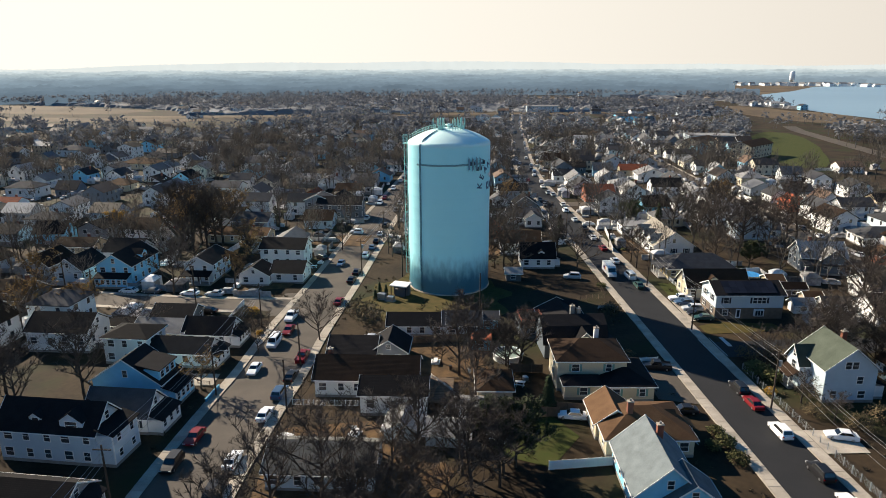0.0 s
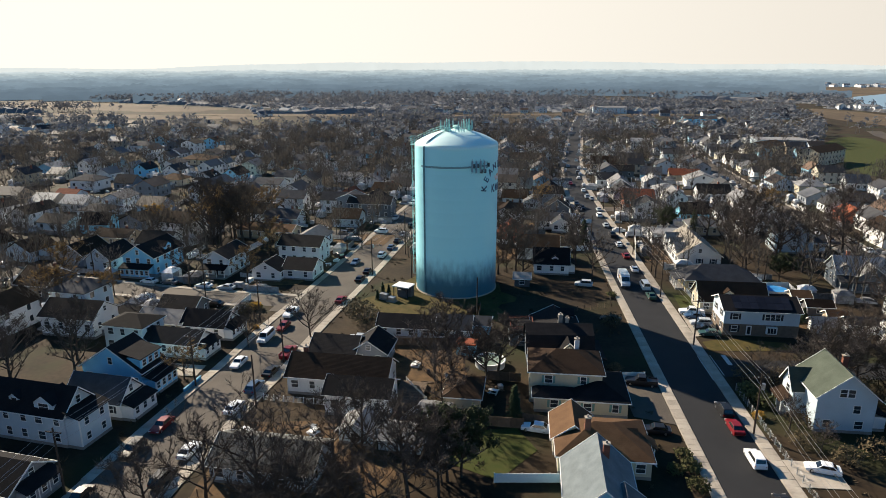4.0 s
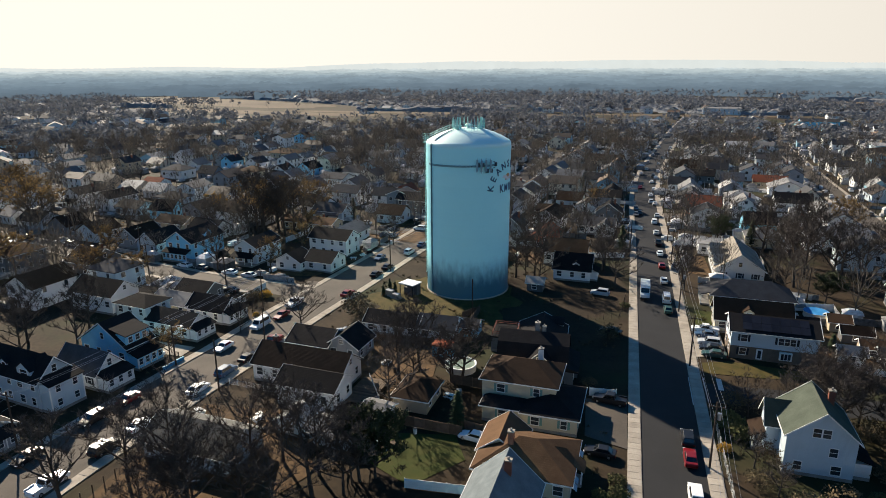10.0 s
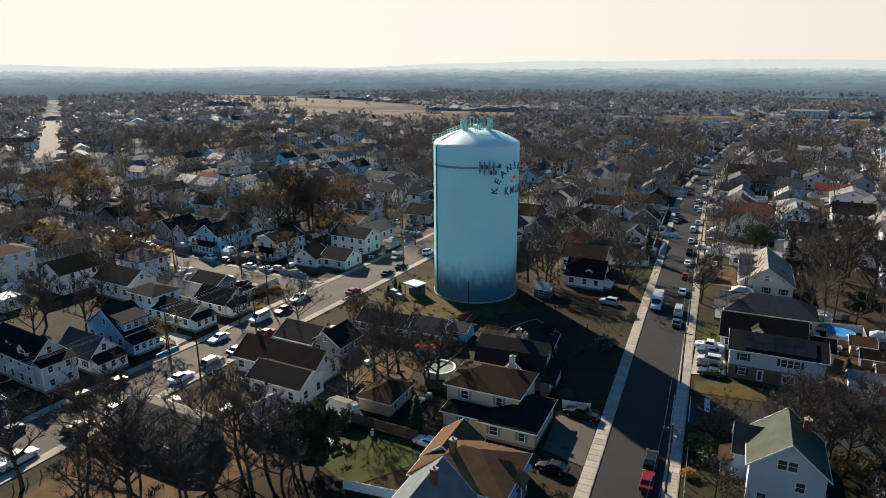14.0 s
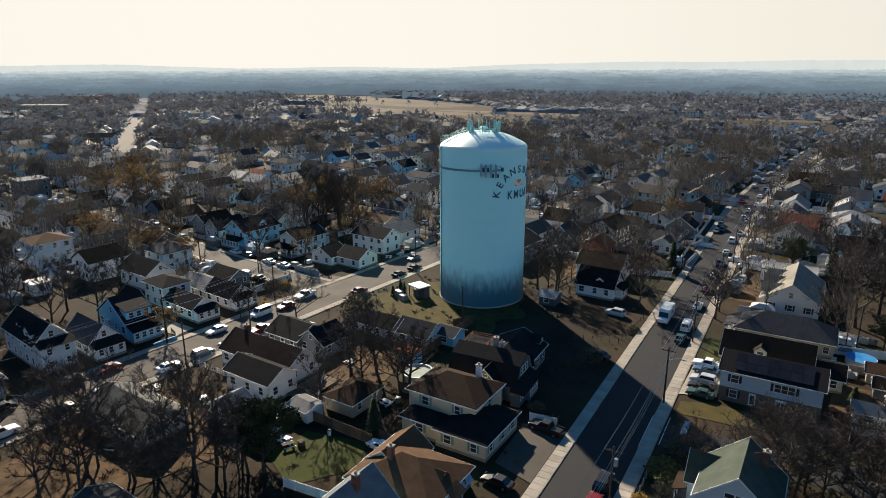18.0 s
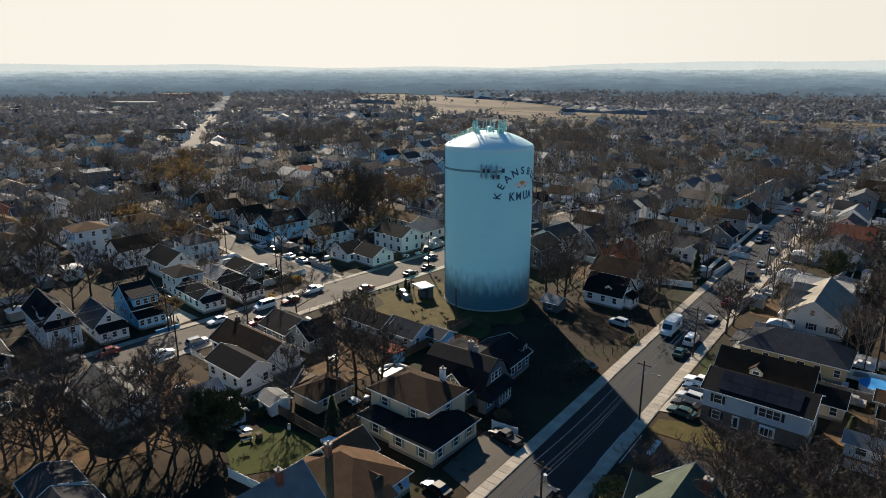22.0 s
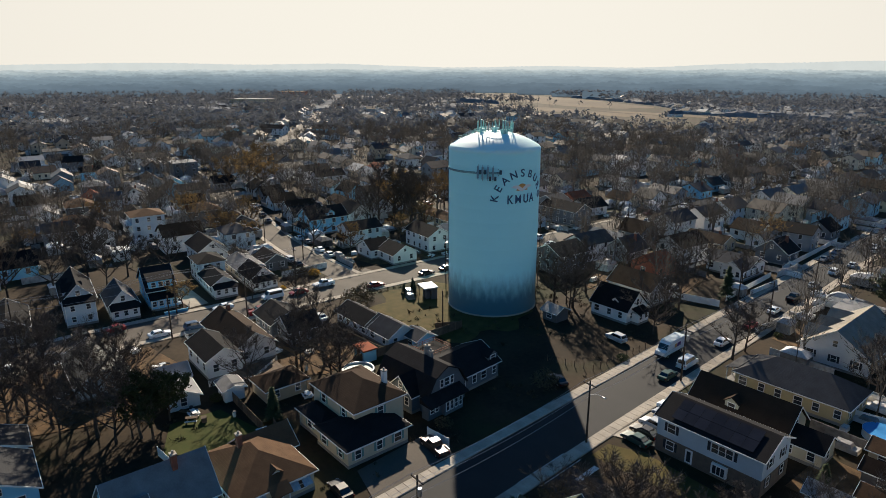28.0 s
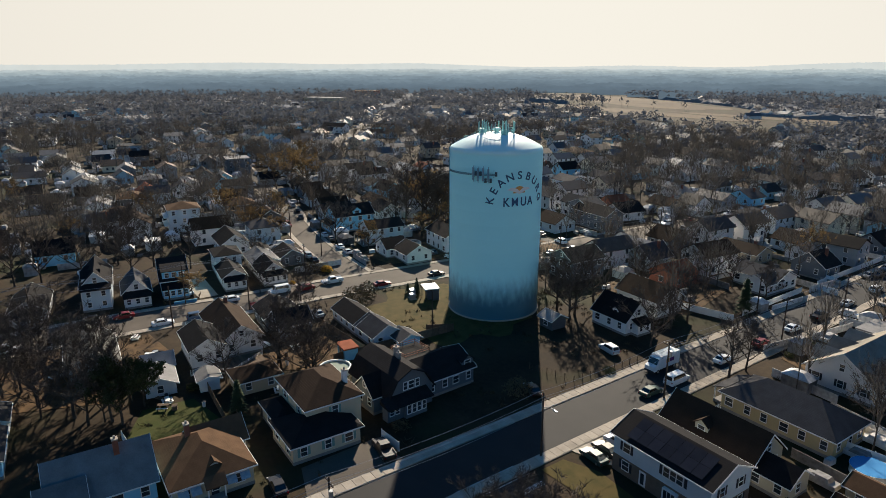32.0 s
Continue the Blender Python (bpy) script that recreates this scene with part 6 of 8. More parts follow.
PAINTS = {"white": (0.74, 0.75, 0.76), "silver": (0.42, 0.44, 0.46), "black": (0.012, 0.012, 0.014), "grey": (0.10, 0.105, 0.11), "red": (0.17, 0.010, 0.014), "blue": (0.045, 0.09, 0.16), "green": (0.03, 0.07, 0.06), "tan": (0.34, 0.30, 0.23)}
SHAPES = {   # length, width, hood height, roof height, windscreen foot, roof front, roof rear, tail foot (along y, nose at +y)
    "sedan": (4.7, 1.82, 0.92, 1.45, 0.95, 0.25, -1.15, -1.85), "suv": (4.7, 1.9, 1.08, 1.75, 1.10, 0.45, -1.85, -2.2),
    "van": (5.3, 2.0, 1.15, 2.05, 1.75, 1.05, -2.45, -2.62), "pickup": (5.7, 1.98, 1.12, 1.85, 1.15, 0.55, -0.75, -1.05)}


def loft(bm, secs):
    """Skins a row of rings of four or more points."""
    rs = [[bm.verts.new(p) for p in s] for s in secs]
    n = len(rs[0])
    for a, b in zip(rs, rs[1:]):
        for i in range(n):
            bm.faces.new((a[i], a[(i + 1) % n], b[(i + 1) % n], b[i]))
    bm.faces.new(rs[0][::-1])
    bm.faces.new(rs[-1])
    return fix(bm)


WHEEL = tube(bmesh.new(), (-0.11, 0, 0), (0.11, 0, 0), 0.34, sides=14)
WHEEL_ME = bpy.data.meshes.new("wheel")
WHEEL.to_mesh(WHEEL_ME)
WHEEL_ME.materials.append(RUBBER)
RIM_ME = bpy.data.meshes.new("rim")
_b = tube(bmesh.new(), (-0.125, 0, 0), (0.125, 0, 0), 0.21, sides=10)
_b.to_mesh(RIM_ME)
RIM_ME.materials.append(ALLOY)


def build_car(kind, colour, near):
    ln, wd, hood, top, ws, rf, rr, tf = SHAPES[kind]
    o = thing("car" if kind in ("sedan", "suv") else kind if kind == "van" else "pickup_truck", 0, 0, 0, 0, "", "car" if kind in ("sedan", "suv") else kind)
    P, h, b = car_paint(colour, PAINTS[colour]), wd / 2, ln / 2
    bm = bmesh.new()
    deck = hood if kind != "sedan" else hood + 0.04
    prof = [(-b, 0.42, deck - 0.16, 0.90), (-b + 0.12, 0.26, deck - 0.02, 0.96), (tf, 0.24, deck, 1.0), (0, 0.24, hood + 0.02, 1.0), (ws, 0.24, hood, 1.0), (b - 0.55, 0.26, hood - 0.12, 0.98), (b - 0.1, 0.28, hood - 0.24, 0.93), (b, 0.42, hood - 0.36, 0.86)]
    loft(bm, [[(-h * k, y, z0_), (-h * k, y, (z0_ + z1) / 2 + 0.08), (-h * k * 0.93, y, z1), (h * k * 0.93, y, z1), (h * k, y, (z0_ + z1) / 2 + 0.08), (h * k, y, z0_)] for y, z0_, z1, k in prof])
    if kind == "pickup":
        box(bm, -h * 0.97, -b + 0.05, deck - 0.02, -h * 0.85, tf - 0.2, deck + 0.18)
        box(bm, h * 0.85, -b + 0.05, deck - 0.02, h * 0.97, tf - 0.2, deck + 0.18)
    part("body", bm, P, o)
    bm = bmesh.new()
    lo, hi = hood - 0.03, top - 0.03
    q = [Vector(p) for p in ((-h * 0.90, tf, lo), (-h * 0.90, ws, lo), (h * 0.90, ws, lo), (h * 0.90, tf, lo), (-h * 0.76, rr, hi), (-h * 0.76, rf, hi), (h * 0.76, rf, hi), (h * 0.76, rr, hi))]
    loft(bm, [q[:4], q[4:]])
    bmesh.ops.bevel(bm, geom=bm.edges[:], offset=0.03, segments=1, affect="EDGES")
    part("cabin", bm, P, o)

    def glass(name, a_, b_, c_, d_, mx=0.1, my=0.14):
        """A pane laid 12 mm proud of one side of the cabin."""
        at = lambda u, v: (a_ * (1 - u) + b_ * u) * (1 - v) + (d_ * (1 - u) + c_ * u) * v
        pts = [at(mx, my), at(1 - mx, my), at(1 - mx, 1 - my), at(mx, 1 - my)]
        nrm = (pts[1] - pts[0]).cross(pts[3] - pts[0]).normalized()
        if nrm.dot(pts[0] + pts[2] - Vector((0, (tf + ws), lo + hi))) < 0:
            nrm = -nrm
        g2 = bmesh.new()
        loft(g2, [[p - nrm * 0.02 for p in pts], [p + nrm * 0.012 for p in pts]])
        part(name, g2, CARGLASS, o)
    glass("windscreen", q[1], q[2], q[6], q[5], 0.06, 0.1)
    glass("rear_window", q[0], q[3], q[7], q[4], 0.08, 0.14)
    glass("side_window", q[0], q[1], q[5], q[4], 0.07)
    glass("side_window", q[3], q[2], q[6], q[7], 0.07)
    for sx in (-1, 1):
        for y in (b - 0.9, -b + 0.95):
            wv = part("wheel", WHEEL_ME, None, o)
            wv.matrix_basis = pose(sx * (h - 0.12), y, 0.34)
            if near:
                part("rim", RIM_ME, None, wv)
        if not near:
            continue
        part("headlight", boxm(sx * h * 0.74 - 0.2, b - 0.22, hood - 0.42, sx * h * 0.74 + 0.2, b - 0.02, hood - 0.26), LAMPCLR, o)
        part("taillight", boxm(sx * h * 0.8 - 0.13, -b + 0.0, deck - 0.38, sx * h * 0.8 + 0.13, -b + 0.1, deck - 0.16), LAMPRED, o)
    return o


def car(x, y, rz, kind="sedan", colour="silver", z=0.05, where="parked at the kerb"):
    near = math.hypot(x - 40, y - 20) < 200
    key = (kind, colour, near)
    m = pose(x, y, z, 0, 0, rz)
    if key not in CARS:
        CARS[key] = build_car(kind, colour, near)
        CARS[key].matrix_basis = m
        o = CARS[key]
    else:
        o = copy_thing(CARS[key], m)
    o["label"] = "%s %s %s" % (colour, {"suv": "sport utility car", "sedan": "saloon car", "van": "panel van", "pickup": "pickup truck"}[kind], where)
    o["group"] = "parked cars"
    take(x, y, 2.6)
    return o


def heading(line, y):
    """Direction of a street that runs north, as a car's turn."""
    for (x0, y0), (x1, y1) in zip(line, line[1:]):
        if y0 <= y <= y1:
            return math.degrees(math.atan2(y1 - y0, x1 - x0)) - 90, x0 + (x1 - x0) * (y - y0) / (y1 - y0)
    return 0, line[-1][0]


for y, side, kind, colour in ((101.6, 1, "suv", "black"), (96.4, 1, "sedan", "red"), (87.6, 1, "suv", "white"), (77, 1, "suv", "black"), (70, 1, "sedan", "white"), (157.6, 1, "sedan", "green"), (165, 1, "van", "white"),
                              (179.6, 1, "sedan", "white"), (206, 1, "sedan", "white"), (218, 1, "pickup", "black"), (193, 1, "sedan", "red"),
                              (232, 1, "sedan", "silver"), (248, 1, "suv", "white"), (262, -1, "sedan", "black"), (285, 1, "suv", "silver"), (300, 1, "sedan", "white"), (318, -1, "sedan", "red"), (334, 1, "sedan", "white"), (352, 1, "suv", "grey"), (375, -1, "sedan", "silver"), (398, 1, "sedan", "white")):
    rz, x = heading(E_LINE, y)
    car(x + side * 2.4, y, rz + (180 if side < 0 else 0), kind, colour)
for y, off, kind, colour in ((112.4, 3.0, "sedan", "white"), (124.7, 2.8, "van", "white"), (131, 1.6, "sedan", "red"), (139, 3.4, "pickup", "white"), (89.3, 3.9, "sedan", "red"), (82.3, 4.1, "suv", "black"), (71, 4.4, "sedan", "black"),
                             (117.6, -4.9, "pickup", "red"), (109.3, -4.9, "sedan", "black"), (102.9, -4.9, "suv", "blue"), (95.7, -4.8, "sedan", "white"), (82.9, -4.4, "sedan", "white"), (76, -4.4, "suv", "black"),
                             (66.7, -4.2, "pickup", "white"), (58, -3.8, "sedan", "grey"), (148.6, -5.2, "sedan", "red"), (165, -4.6, "sedan", "black"), (172, -4.6, "sedan", "black"), (180, 1.6, "sedan", "blue"), (188, -4.2, "suv", "white"),
                             (197, -4.6, "sedan", "blue"), (205, -4.6, "sedan", "black"), (214, -4.4, "sedan", "white"), (226, -4.4, "suv", "black"), (238, 4.5, "sedan", "silver"), (252, -4.4, "sedan", "white")):
    rz, x = heading(W_LINE, y)
    car(x - off, y, rz + (180 if off > 0 else 0), kind, colour)
for x, y, rz, kind, colour, where in ((-60, 156.0, 82, "sedan", "white", "parked at the kerb"), (-53.5, 155.2, 82, "sedan", "silver", "parked at the kerb"), (-57, 143.6, 84, "suv", "silver", "parked on the verge"), (-51.5, 143.2, 84, "sedan", "black", "parked on the verge"),
                                      (-76.5, 158.5, 80, "sedan", "white", "parked before the blue house"), (-70.5, 158.0, 80, "sedan", "grey", "parked at the kerb"), (-31, 186, 40, "suv", "black", "in the parking yard"), (-38, 176, 85, "sedan", "grey", "in the parking yard"),
                                      (24, 93.5, 80, "sedan", "white", "on the driveway"), (44.0, 110.6, 80, "pickup", "black", "on the driveway"), (43, 94.5, 84, "sedan", "black", "on the driveway"), (64.5, 86, 75, "sedan", "white", "on the concrete forecourt"),
                                      (63.0, 147.0, 85, "pickup", "white", "in the parking bay"), (63.0, 144.5, 85, "sedan", "blue", "in the parking bay"), (63.2, 140.2, 85, "suv", "silver", "in the parking bay"), (63.2, 137.4, 85, "sedan", "black", "in the parking bay"), (63.4, 134.6, 85, "sedan", "green", "in the parking bay"), (43.4, 141.2, 70, "sedan", "black", "in the tower's shade"),
                                      (40.2, 165.2, 80, "suv", "silver", "on the grass by the cottage"), (-44.5, 105.6, 95, "sedan", "white", "on the driveway"), (-16.5, 124, 80, "sedan", "white", "in the back yard"), (-12, 126, 85, "sedan", "silver", "in the back yard"), (-58, 141.5, 60, "suv", "red", "among junk in the yard"),
                                      (-72, 138, 10, "suv", "silver", "beside the white house"), (106, 139, 60, "suv", "silver", "in the back yard"), (-95, 186, 20, "sedan", "white", "beside a house"), (-110, 205, 50, "suv", "black", "on a driveway")):
    car(x, y, rz, kind, colour, 0.07, where)
crng = random.Random(3)
AFAR = []
for line, half in ((E_LINE, 5.0), (W_LINE, 5.6), (E2_LINE, 4.5), (X_LINE, 4.2), (AVE, 8.5), (N_LINE, 4)):
    for x, y, hd in along(line, 11.0):
        if math.hypot(x, y) > 900 or (line in (E_LINE, W_LINE) and y < 255) or not in_view(x, y) or (line is X_LINE and x > -85):
            continue
        for s in (-1, 1):
            if crng.random() < (0.30 if line is AVE else 0.42):
                d = half - 1.2
                if math.hypot(x - 40, y - 20) > 290:
                    AFAR.append((x - math.sin(hd) * s * d, y + math.cos(hd) * s * d, hd))
                    continue
                car(x - math.sin(hd) * s * d, y + math.cos(hd) * s * d, math.degrees(hd) - 90 + (180 if s > 0 else 0), crng.choice(("sedan", "suv", "sedan")), crng.choice(("white", "silver", "black", "grey", "white", "red")))
# far parked cars and the clutter of far yards: sheds, fences, boats, bins
CV, CF = [], []


def lump(x, y, rot, w, d, z0_, z1, taper=1.0):
    c, s_ = math.cos(rot), math.sin(rot)
    n = len(CV)
    for z, k in ((z0_, 1.0), (z1, taper)):
        CV.extend([(x + c * u * k - s_ * v * k, y + s_ * u * k + c * v * k, z) for u, v in ((-w, -d), (w, -d), (w, d), (-w, d))])
    CF.extend([tuple(n + i for i in f) for f in ((4, 5, 6, 7), (0, 1, 5, 4), (1, 2, 6, 5), (2, 3, 7, 6), (3, 0, 4, 7))])


for x, y, hd in AFAR:
    lump(x, y, hd, 2.25, 0.88, 0.25, 0.95, 0.97)
    lump(x - 0.2 * math.cos(hd), y - 0.2 * math.sin(hd), hd, 1.35, 0.8, 0.95, 1.5, 0.78)
tagged(new("far_cars", mesh_of("far_cars", CV, CF, mat("far_car_paint", (0.55, 0.56, 0.58), (0.08, 0.08, 0.09), 0.2, 0.3, 0.0, spec=0.6, island=0.5))), "cars parked along the far streets", "cars", "", "stuff")
CV, CF = [], []
for tries in range(11000):
    a, r = radians(crng.uniform(-40, 93)), 120 + 620 * crng.random() ** 0.8
    x, y = 40 - r * math.sin(a), 20 + r * math.cos(a)
    if not in_view(x, y) or in_water(x, y) or in_marsh(x, y) or not free(x, y, 0.6) or (-42 < x < 66 and y < 190) or free(x, y, 6.0):
        continue
    k, rot = crng.random(), radians(-6 + crng.choice((0, 90)) + crng.uniform(-5, 5))
    if k < 0.30:
        lump(x, y, rot, crng.uniform(2.5, 7), 0.05, 0, crng.uniform(1.2, 1.8))
    elif k < 0.50:
        w, d, h = crng.uniform(1.2, 2.6), crng.uniform(1.2, 2.2), crng.uniform(1.9, 2.5)
        lump(x, y, rot, w, d, 0, h)
        lump(x, y, rot, w + 0.2, d + 0.2, h, h + 0.9, 0.35)
    elif k < 0.75:
        lump(x, y, rot, 2.2, 0.88, 0.25, 0.95, 0.97)
        lump(x, y, rot, 1.3, 0.8, 0.95, 1.5, 0.78)
    else:
        lump(x, y, rot, crng.uniform(0.4, 1.4), crng.uniform(0.3, 0.9), 0, crng.uniform(0.5, 1.3), 0.9)
tagged(new("yard_clutter", mesh_of("yard_clutter", CV, CF, mat("yard_clutter", (0.66, 0.66, 0.65), (0.09, 0.08, 0.075), 0.11, 0.7, 0.0, island=0.6))), "sheds, fences and clutter in the far yards", "clutter", "", "stuff")
# the delivery truck with its white box body
tr = thing("delivery_truck", 51.0, 167.5, 0.05, 179, "white delivery step van with a blue cab, halted on the street", "truck")
TW = car_paint("truck_white", (0.72, 0.74, 0.76))
part("cargo_box", boxm(-1.15, -3.7, 0.75, 1.15, 1.9, 3.25, 0.06), TW, tr)
part("roof_panel", boxm(-1.1, -3.6, 3.25, 1.1, 1.8, 3.29, 0.01), mat("truck_roof", (0.62, 0.70, 0.72), None, 1, 0.5, 0.0), tr)
bm = bmesh.new()
prism(bm, [(1.9, 0.6), (3.7, 0.6), (3.75, 1.5), (2.9, 1.75), (2.35, 2.9), (1.9, 3.0)], -1.08, 1.08, "x")
part("cab", fix(bm), TW, tr)
part("windscreen", fix(prism(bmesh.new(), [(2.93, 1.78), (2.98, 1.82), (2.45, 2.82), (2.40, 2.78)], -0.98, 0.98, "x")), CARGLASS, tr)
part("bumper", boxm(-1.1, 3.65, 0.45, 1.1, 3.85, 0.75, 0.04), SHUT, tr)
for s in (-1, 1):
    part("emblem", boxm(s * 1.16 - 0.01, -1.9, 1.7, s * 1.16 + 0.01, -0.6, 2.5), mat("purple_paint", (0.10, 0.03, 0.16), None, 1, 0.5, 0.0), tr, "plain purple mark")
    part("emblem", boxm(s * 1.16 - 0.01, -0.5, 1.7, s * 1.16 + 0.01, 0.4, 2.5), ORANGE, tr, "plain orange mark")
    for y in (2.5, -2.3):
        wv = part("wheel", WHEEL_ME, None, tr)
        wv.matrix_basis = pose(s * 0.95, y, 0.42) @ Matrix.Scale(1.22, 4)
        part("rim", RIM_ME, None, wv)
take(51, 167.5, 4)

# ---- poles and wires ----
POLES = []


def power_pole(x, y, h=10.6, arm=True, rz=0.0, lamp=False, drum=False):
    o = thing("utility_pole", x, y, 0, rz, "dark weathered timber utility pole", "utility pole", "utility poles")
    part("pole", tube(bmesh.new(), (0, 0, -0.3), (0, 0, h), 0.17, 0.12, 8), POLEW, o)
    if arm:
        part("crossarm", boxm(-1.2, -0.07, h - 0.75, 1.2, 0.07, h - 0.6), POLEW, o)
        for u in (-1.05, -0.45, 0.45, 1.05):
            part("insulator", tube(bmesh.new(), (u, 0, h - 0.6), (u, 0, h - 0.4), 0.06, 0.04, 6), METAL, o)
    if drum:
        part("transformer", tube(bmesh.new(), (0.42, 0, h - 2.6), (0.42, 0, h - 1.6), 0.27, sides=12), METAL, o, "grey metal can")
    if lamp:
        bm = tube(bmesh.new(), (0, 0, h - 2.4), (1.6, 0, h - 1.7), 0.04, sides=5)
        tube(bm, (1.6, 0, h - 1.7), (2.4, 0, h - 1.75), 0.04, sides=5)
        a = part("lamp_arm", fix(bm), METAL, o)
        part("lamp_head", boxm(2.2, -0.14, h - 1.86, 2.9, 0.14, h - 1.7, 0.04), METAL, a)
    take(x, y, 0.6)
    POLES.append((x, y, h))
    return o


def wires(a, b, levels=((-1.05, -0.4), (0.45, -0.4), (1.05, -0.4), (0.0, -2.6)), sag=0.7, r=0.022):
    (x0, y0, h0), (x1, y1, h1) = a, b
    n = math.hypot(x1 - x0, y1 - y0)
    px, py = (y1 - y0) / n, -(x1 - x0) / n
    o = thing("power_line", x0, y0, 0, 0, "thin sagging overhead wires between poles", "wire", "overhead wires")
    for u, dz in levels:
        pts = []
        for k in range(11):
            t = k / 10
            pts.append(Vector(((x1 - x0) * t + px * u, (y1 - y0) * t + py * u, h0 + (h1 - h0) * t + dz - 4 * sag * t * (1 - t))))
        bm = pipe(bmesh.new(), pts, r)
        part("wire", bm, WIRE, o)


e_poles = [(56.3, 30, 10.6), (56.8, 62, 10.6), (58.3, 95.2, 10.6), (58.4, 128.8, 10.6), (58.4, 158, 10.8), (58.9, 196, 10.6), (59.3, 222, 10.6), (59.8, 262, 10.6), (62, 315, 10.6), (67, 385, 10.6)]
for i, (x, y, hh) in enumerate(e_poles):
    power_pole(x, y, hh, True, -3, lamp=i in (3, 6), drum=i in (2, 4))
for a, b in zip(e_poles, e_poles[1:]):
    wires(a, b)
w_poles = [(-42.5, 40, 10.4), (-41, 72, 10.4), (-37.2, 103.2, 10.5), (-24.4, 114.4, 9.2), (-36.5, 134, 10.4), (-17.5, 170, 10.6), (-13.5, 206, 10.4), (-7.5, 246, 10.4)]
for i, (x, y, hh) in enumerate(w_poles):
    power_pole(x, y, hh, i != 3, -5, lamp=i in (2, 5), drum=i == 5)
for i, j in ((0, 1), (1, 2), (2, 4), (5, 6), (6, 7)):
    wires(w_poles[i], w_poles[j])
for x, y in ((-55.6, 147.6), (-95, 163), (-130, 172), (-80, 148), (47.5, 207), (12.8, 141), (-23.5, 97), (88, 170)):
    power_pole(x, y, 9.8, x < -60, 80)
power_pole(-6.2, 168.5, 10.4, True, 0, drum=True)

# ---- fences, pools and yard things ----


def fence(line, h, material, label, step=1.9, board=0.11, gap=0.03, solid=False, lift=0.0):
    (x0, y0), (x1, y1) = line
    n = math.hypot(x1 - x0, y1 - y0)
    o = thing("fence", x0, y0, lift, math.degrees(math.atan2(y1 - y0, x1 - x0)), label, "fence")
    k = max(1, round(n / step))
    post_me = bpy.data.meshes.new("post")
    b = boxm(-0.06, -0.06, 0, 0.06, 0.06, h + 0.1)
    b.to_mesh(post_me)
    b.free()
    post_me.materials.append(material)
    for i in range(k + 1):
        part("post", post_me, None, o).matrix_basis = pose(n * i / k, 0, 0)
    pan_me = bpy.data.meshes.new("panel")
    b, w = bmesh.new(), n / k
    if solid:
        box(b, 0.06, -0.025, 0.05, w - 0.06, 0.025, h)
    else:
        nx, nz = max(2, round(w / (0.22 if h < 1.15 else 0.3))), 1 if h < 1.15 else 4
        bmesh.ops.create_grid(b, x_segments=nx, y_segments=nz, size=0.5, matrix=Matrix.Translation((w / 2, 0, h / 2 + 0.04)) @ Matrix.Rotation(math.pi / 2, 4, "X") @ Matrix.Diagonal((w - 0.1, h - 0.12, 1, 1)))
        bmesh.ops.wireframe(b, faces=b.faces[:], thickness=0.05 if nz == 1 else 0.015, use_replace=True, use_boundary=True)
    b.to_mesh(pan_me)
    b.free()
    pan_me.materials.append(material)
    for i in range(k):
        part("panel", pan_me, None, o).matrix_basis = pose(n * i / k, 0, 0)


WV = "white vinyl fence with square posts"
for line, hh, m, lab, solid in (
        (((-23, 99.5), (-3, 98)), 1.1, VINYL, WV, False), (((2, 94), (5.5, 101)), 1.1, VINYL, "white railing of a timber deck", False), (((5.5, 101), (1, 108)), 1.1, VINYL, "white railing of a timber deck", False),
        (((84, 166.5), (93, 167.5)), 1.8, VINYL, WV, True), (((98.5, 134), (108, 139)), 1.8, VINYL, WV, True), (((17.5, 79.6), (27.2, 80.4)), 1.5, VINYL, "pale grey yard fence", True),
        (((12.5, 118), (13.5, 146)), 1.9, WOOD, "weathered timber board fence", False), (((13.5, 146), (10.5, 141)), 1.7, WOOD, "weathered timber board fence", False), (((16, 110.5), (22, 109.8)), 1.8, WOOD, "brown timber board fence", False),
        (((8, 95), (22, 94)), 1.8, WOOD, "dark timber board fence", False), (((40.5, 112.3), (45.0, 112.6)), 1.6, VINYL, "pale blue-white panel fence", True),
        (((36.5, 147), (45, 150)), 1.2, WOOD, "low weathered timber rail fence", False), (((45, 150), (46.5, 166)), 1.2, WOOD, "low weathered timber rail fence", False), (((45.4, 205), (45.4, 232)), 1.5, VINYL, WV, True), (((45.4, 240), (45.6, 285)), 1.5, VINYL, WV, True),
        (((60.5, 60), (60.6, 110)), 1.2, METAL, "grey chain-link wire fence", False), (((-21, 90), (-24, 60)), 1.2, WOOD, "low weathered garden fence", False), (((-42, 108), (-39.5, 107)), 0.9, WOOD, "low weathered garden fence", False),
        (((66, 156), (66, 166)), 1.1, VINYL, WV, False), (((28, 196), (46, 200)), 1.7, VINYL, WV, True), (((-6, 124), (12, 125)), 1.7, WOOD, "brown timber board fence", False), (((22, 96), (27, 95)), 1.7, WOOD, "brown timber board fence", False)):
    fence(line, hh, m, lab, solid=solid or hh > 1.3)
pool = thing("swimming_pool", 16.3, 116.4, 0, 0, "round above-ground pool with a pale winter cover", "pool")
part("pool_wall", lathe(bmesh.new(), [(2.9, 0), (2.9, 1.25), (3.05, 1.27), (3.05, 1.33), (2.7, 1.33), (2.7, 1.05)], 40), WHITEP, pool)
part("pool_cover", lathe(bmesh.new(), [(2.7, 1.05), (1.4, 1.0), (0, 0.98)], 40), mat("pool_cover", (0.16, 0.22, 0.17), (0.24, 0.28, 0.24), 0.9, 0.4, 0.1), pool)
take(16.3, 116.4, 3.6)
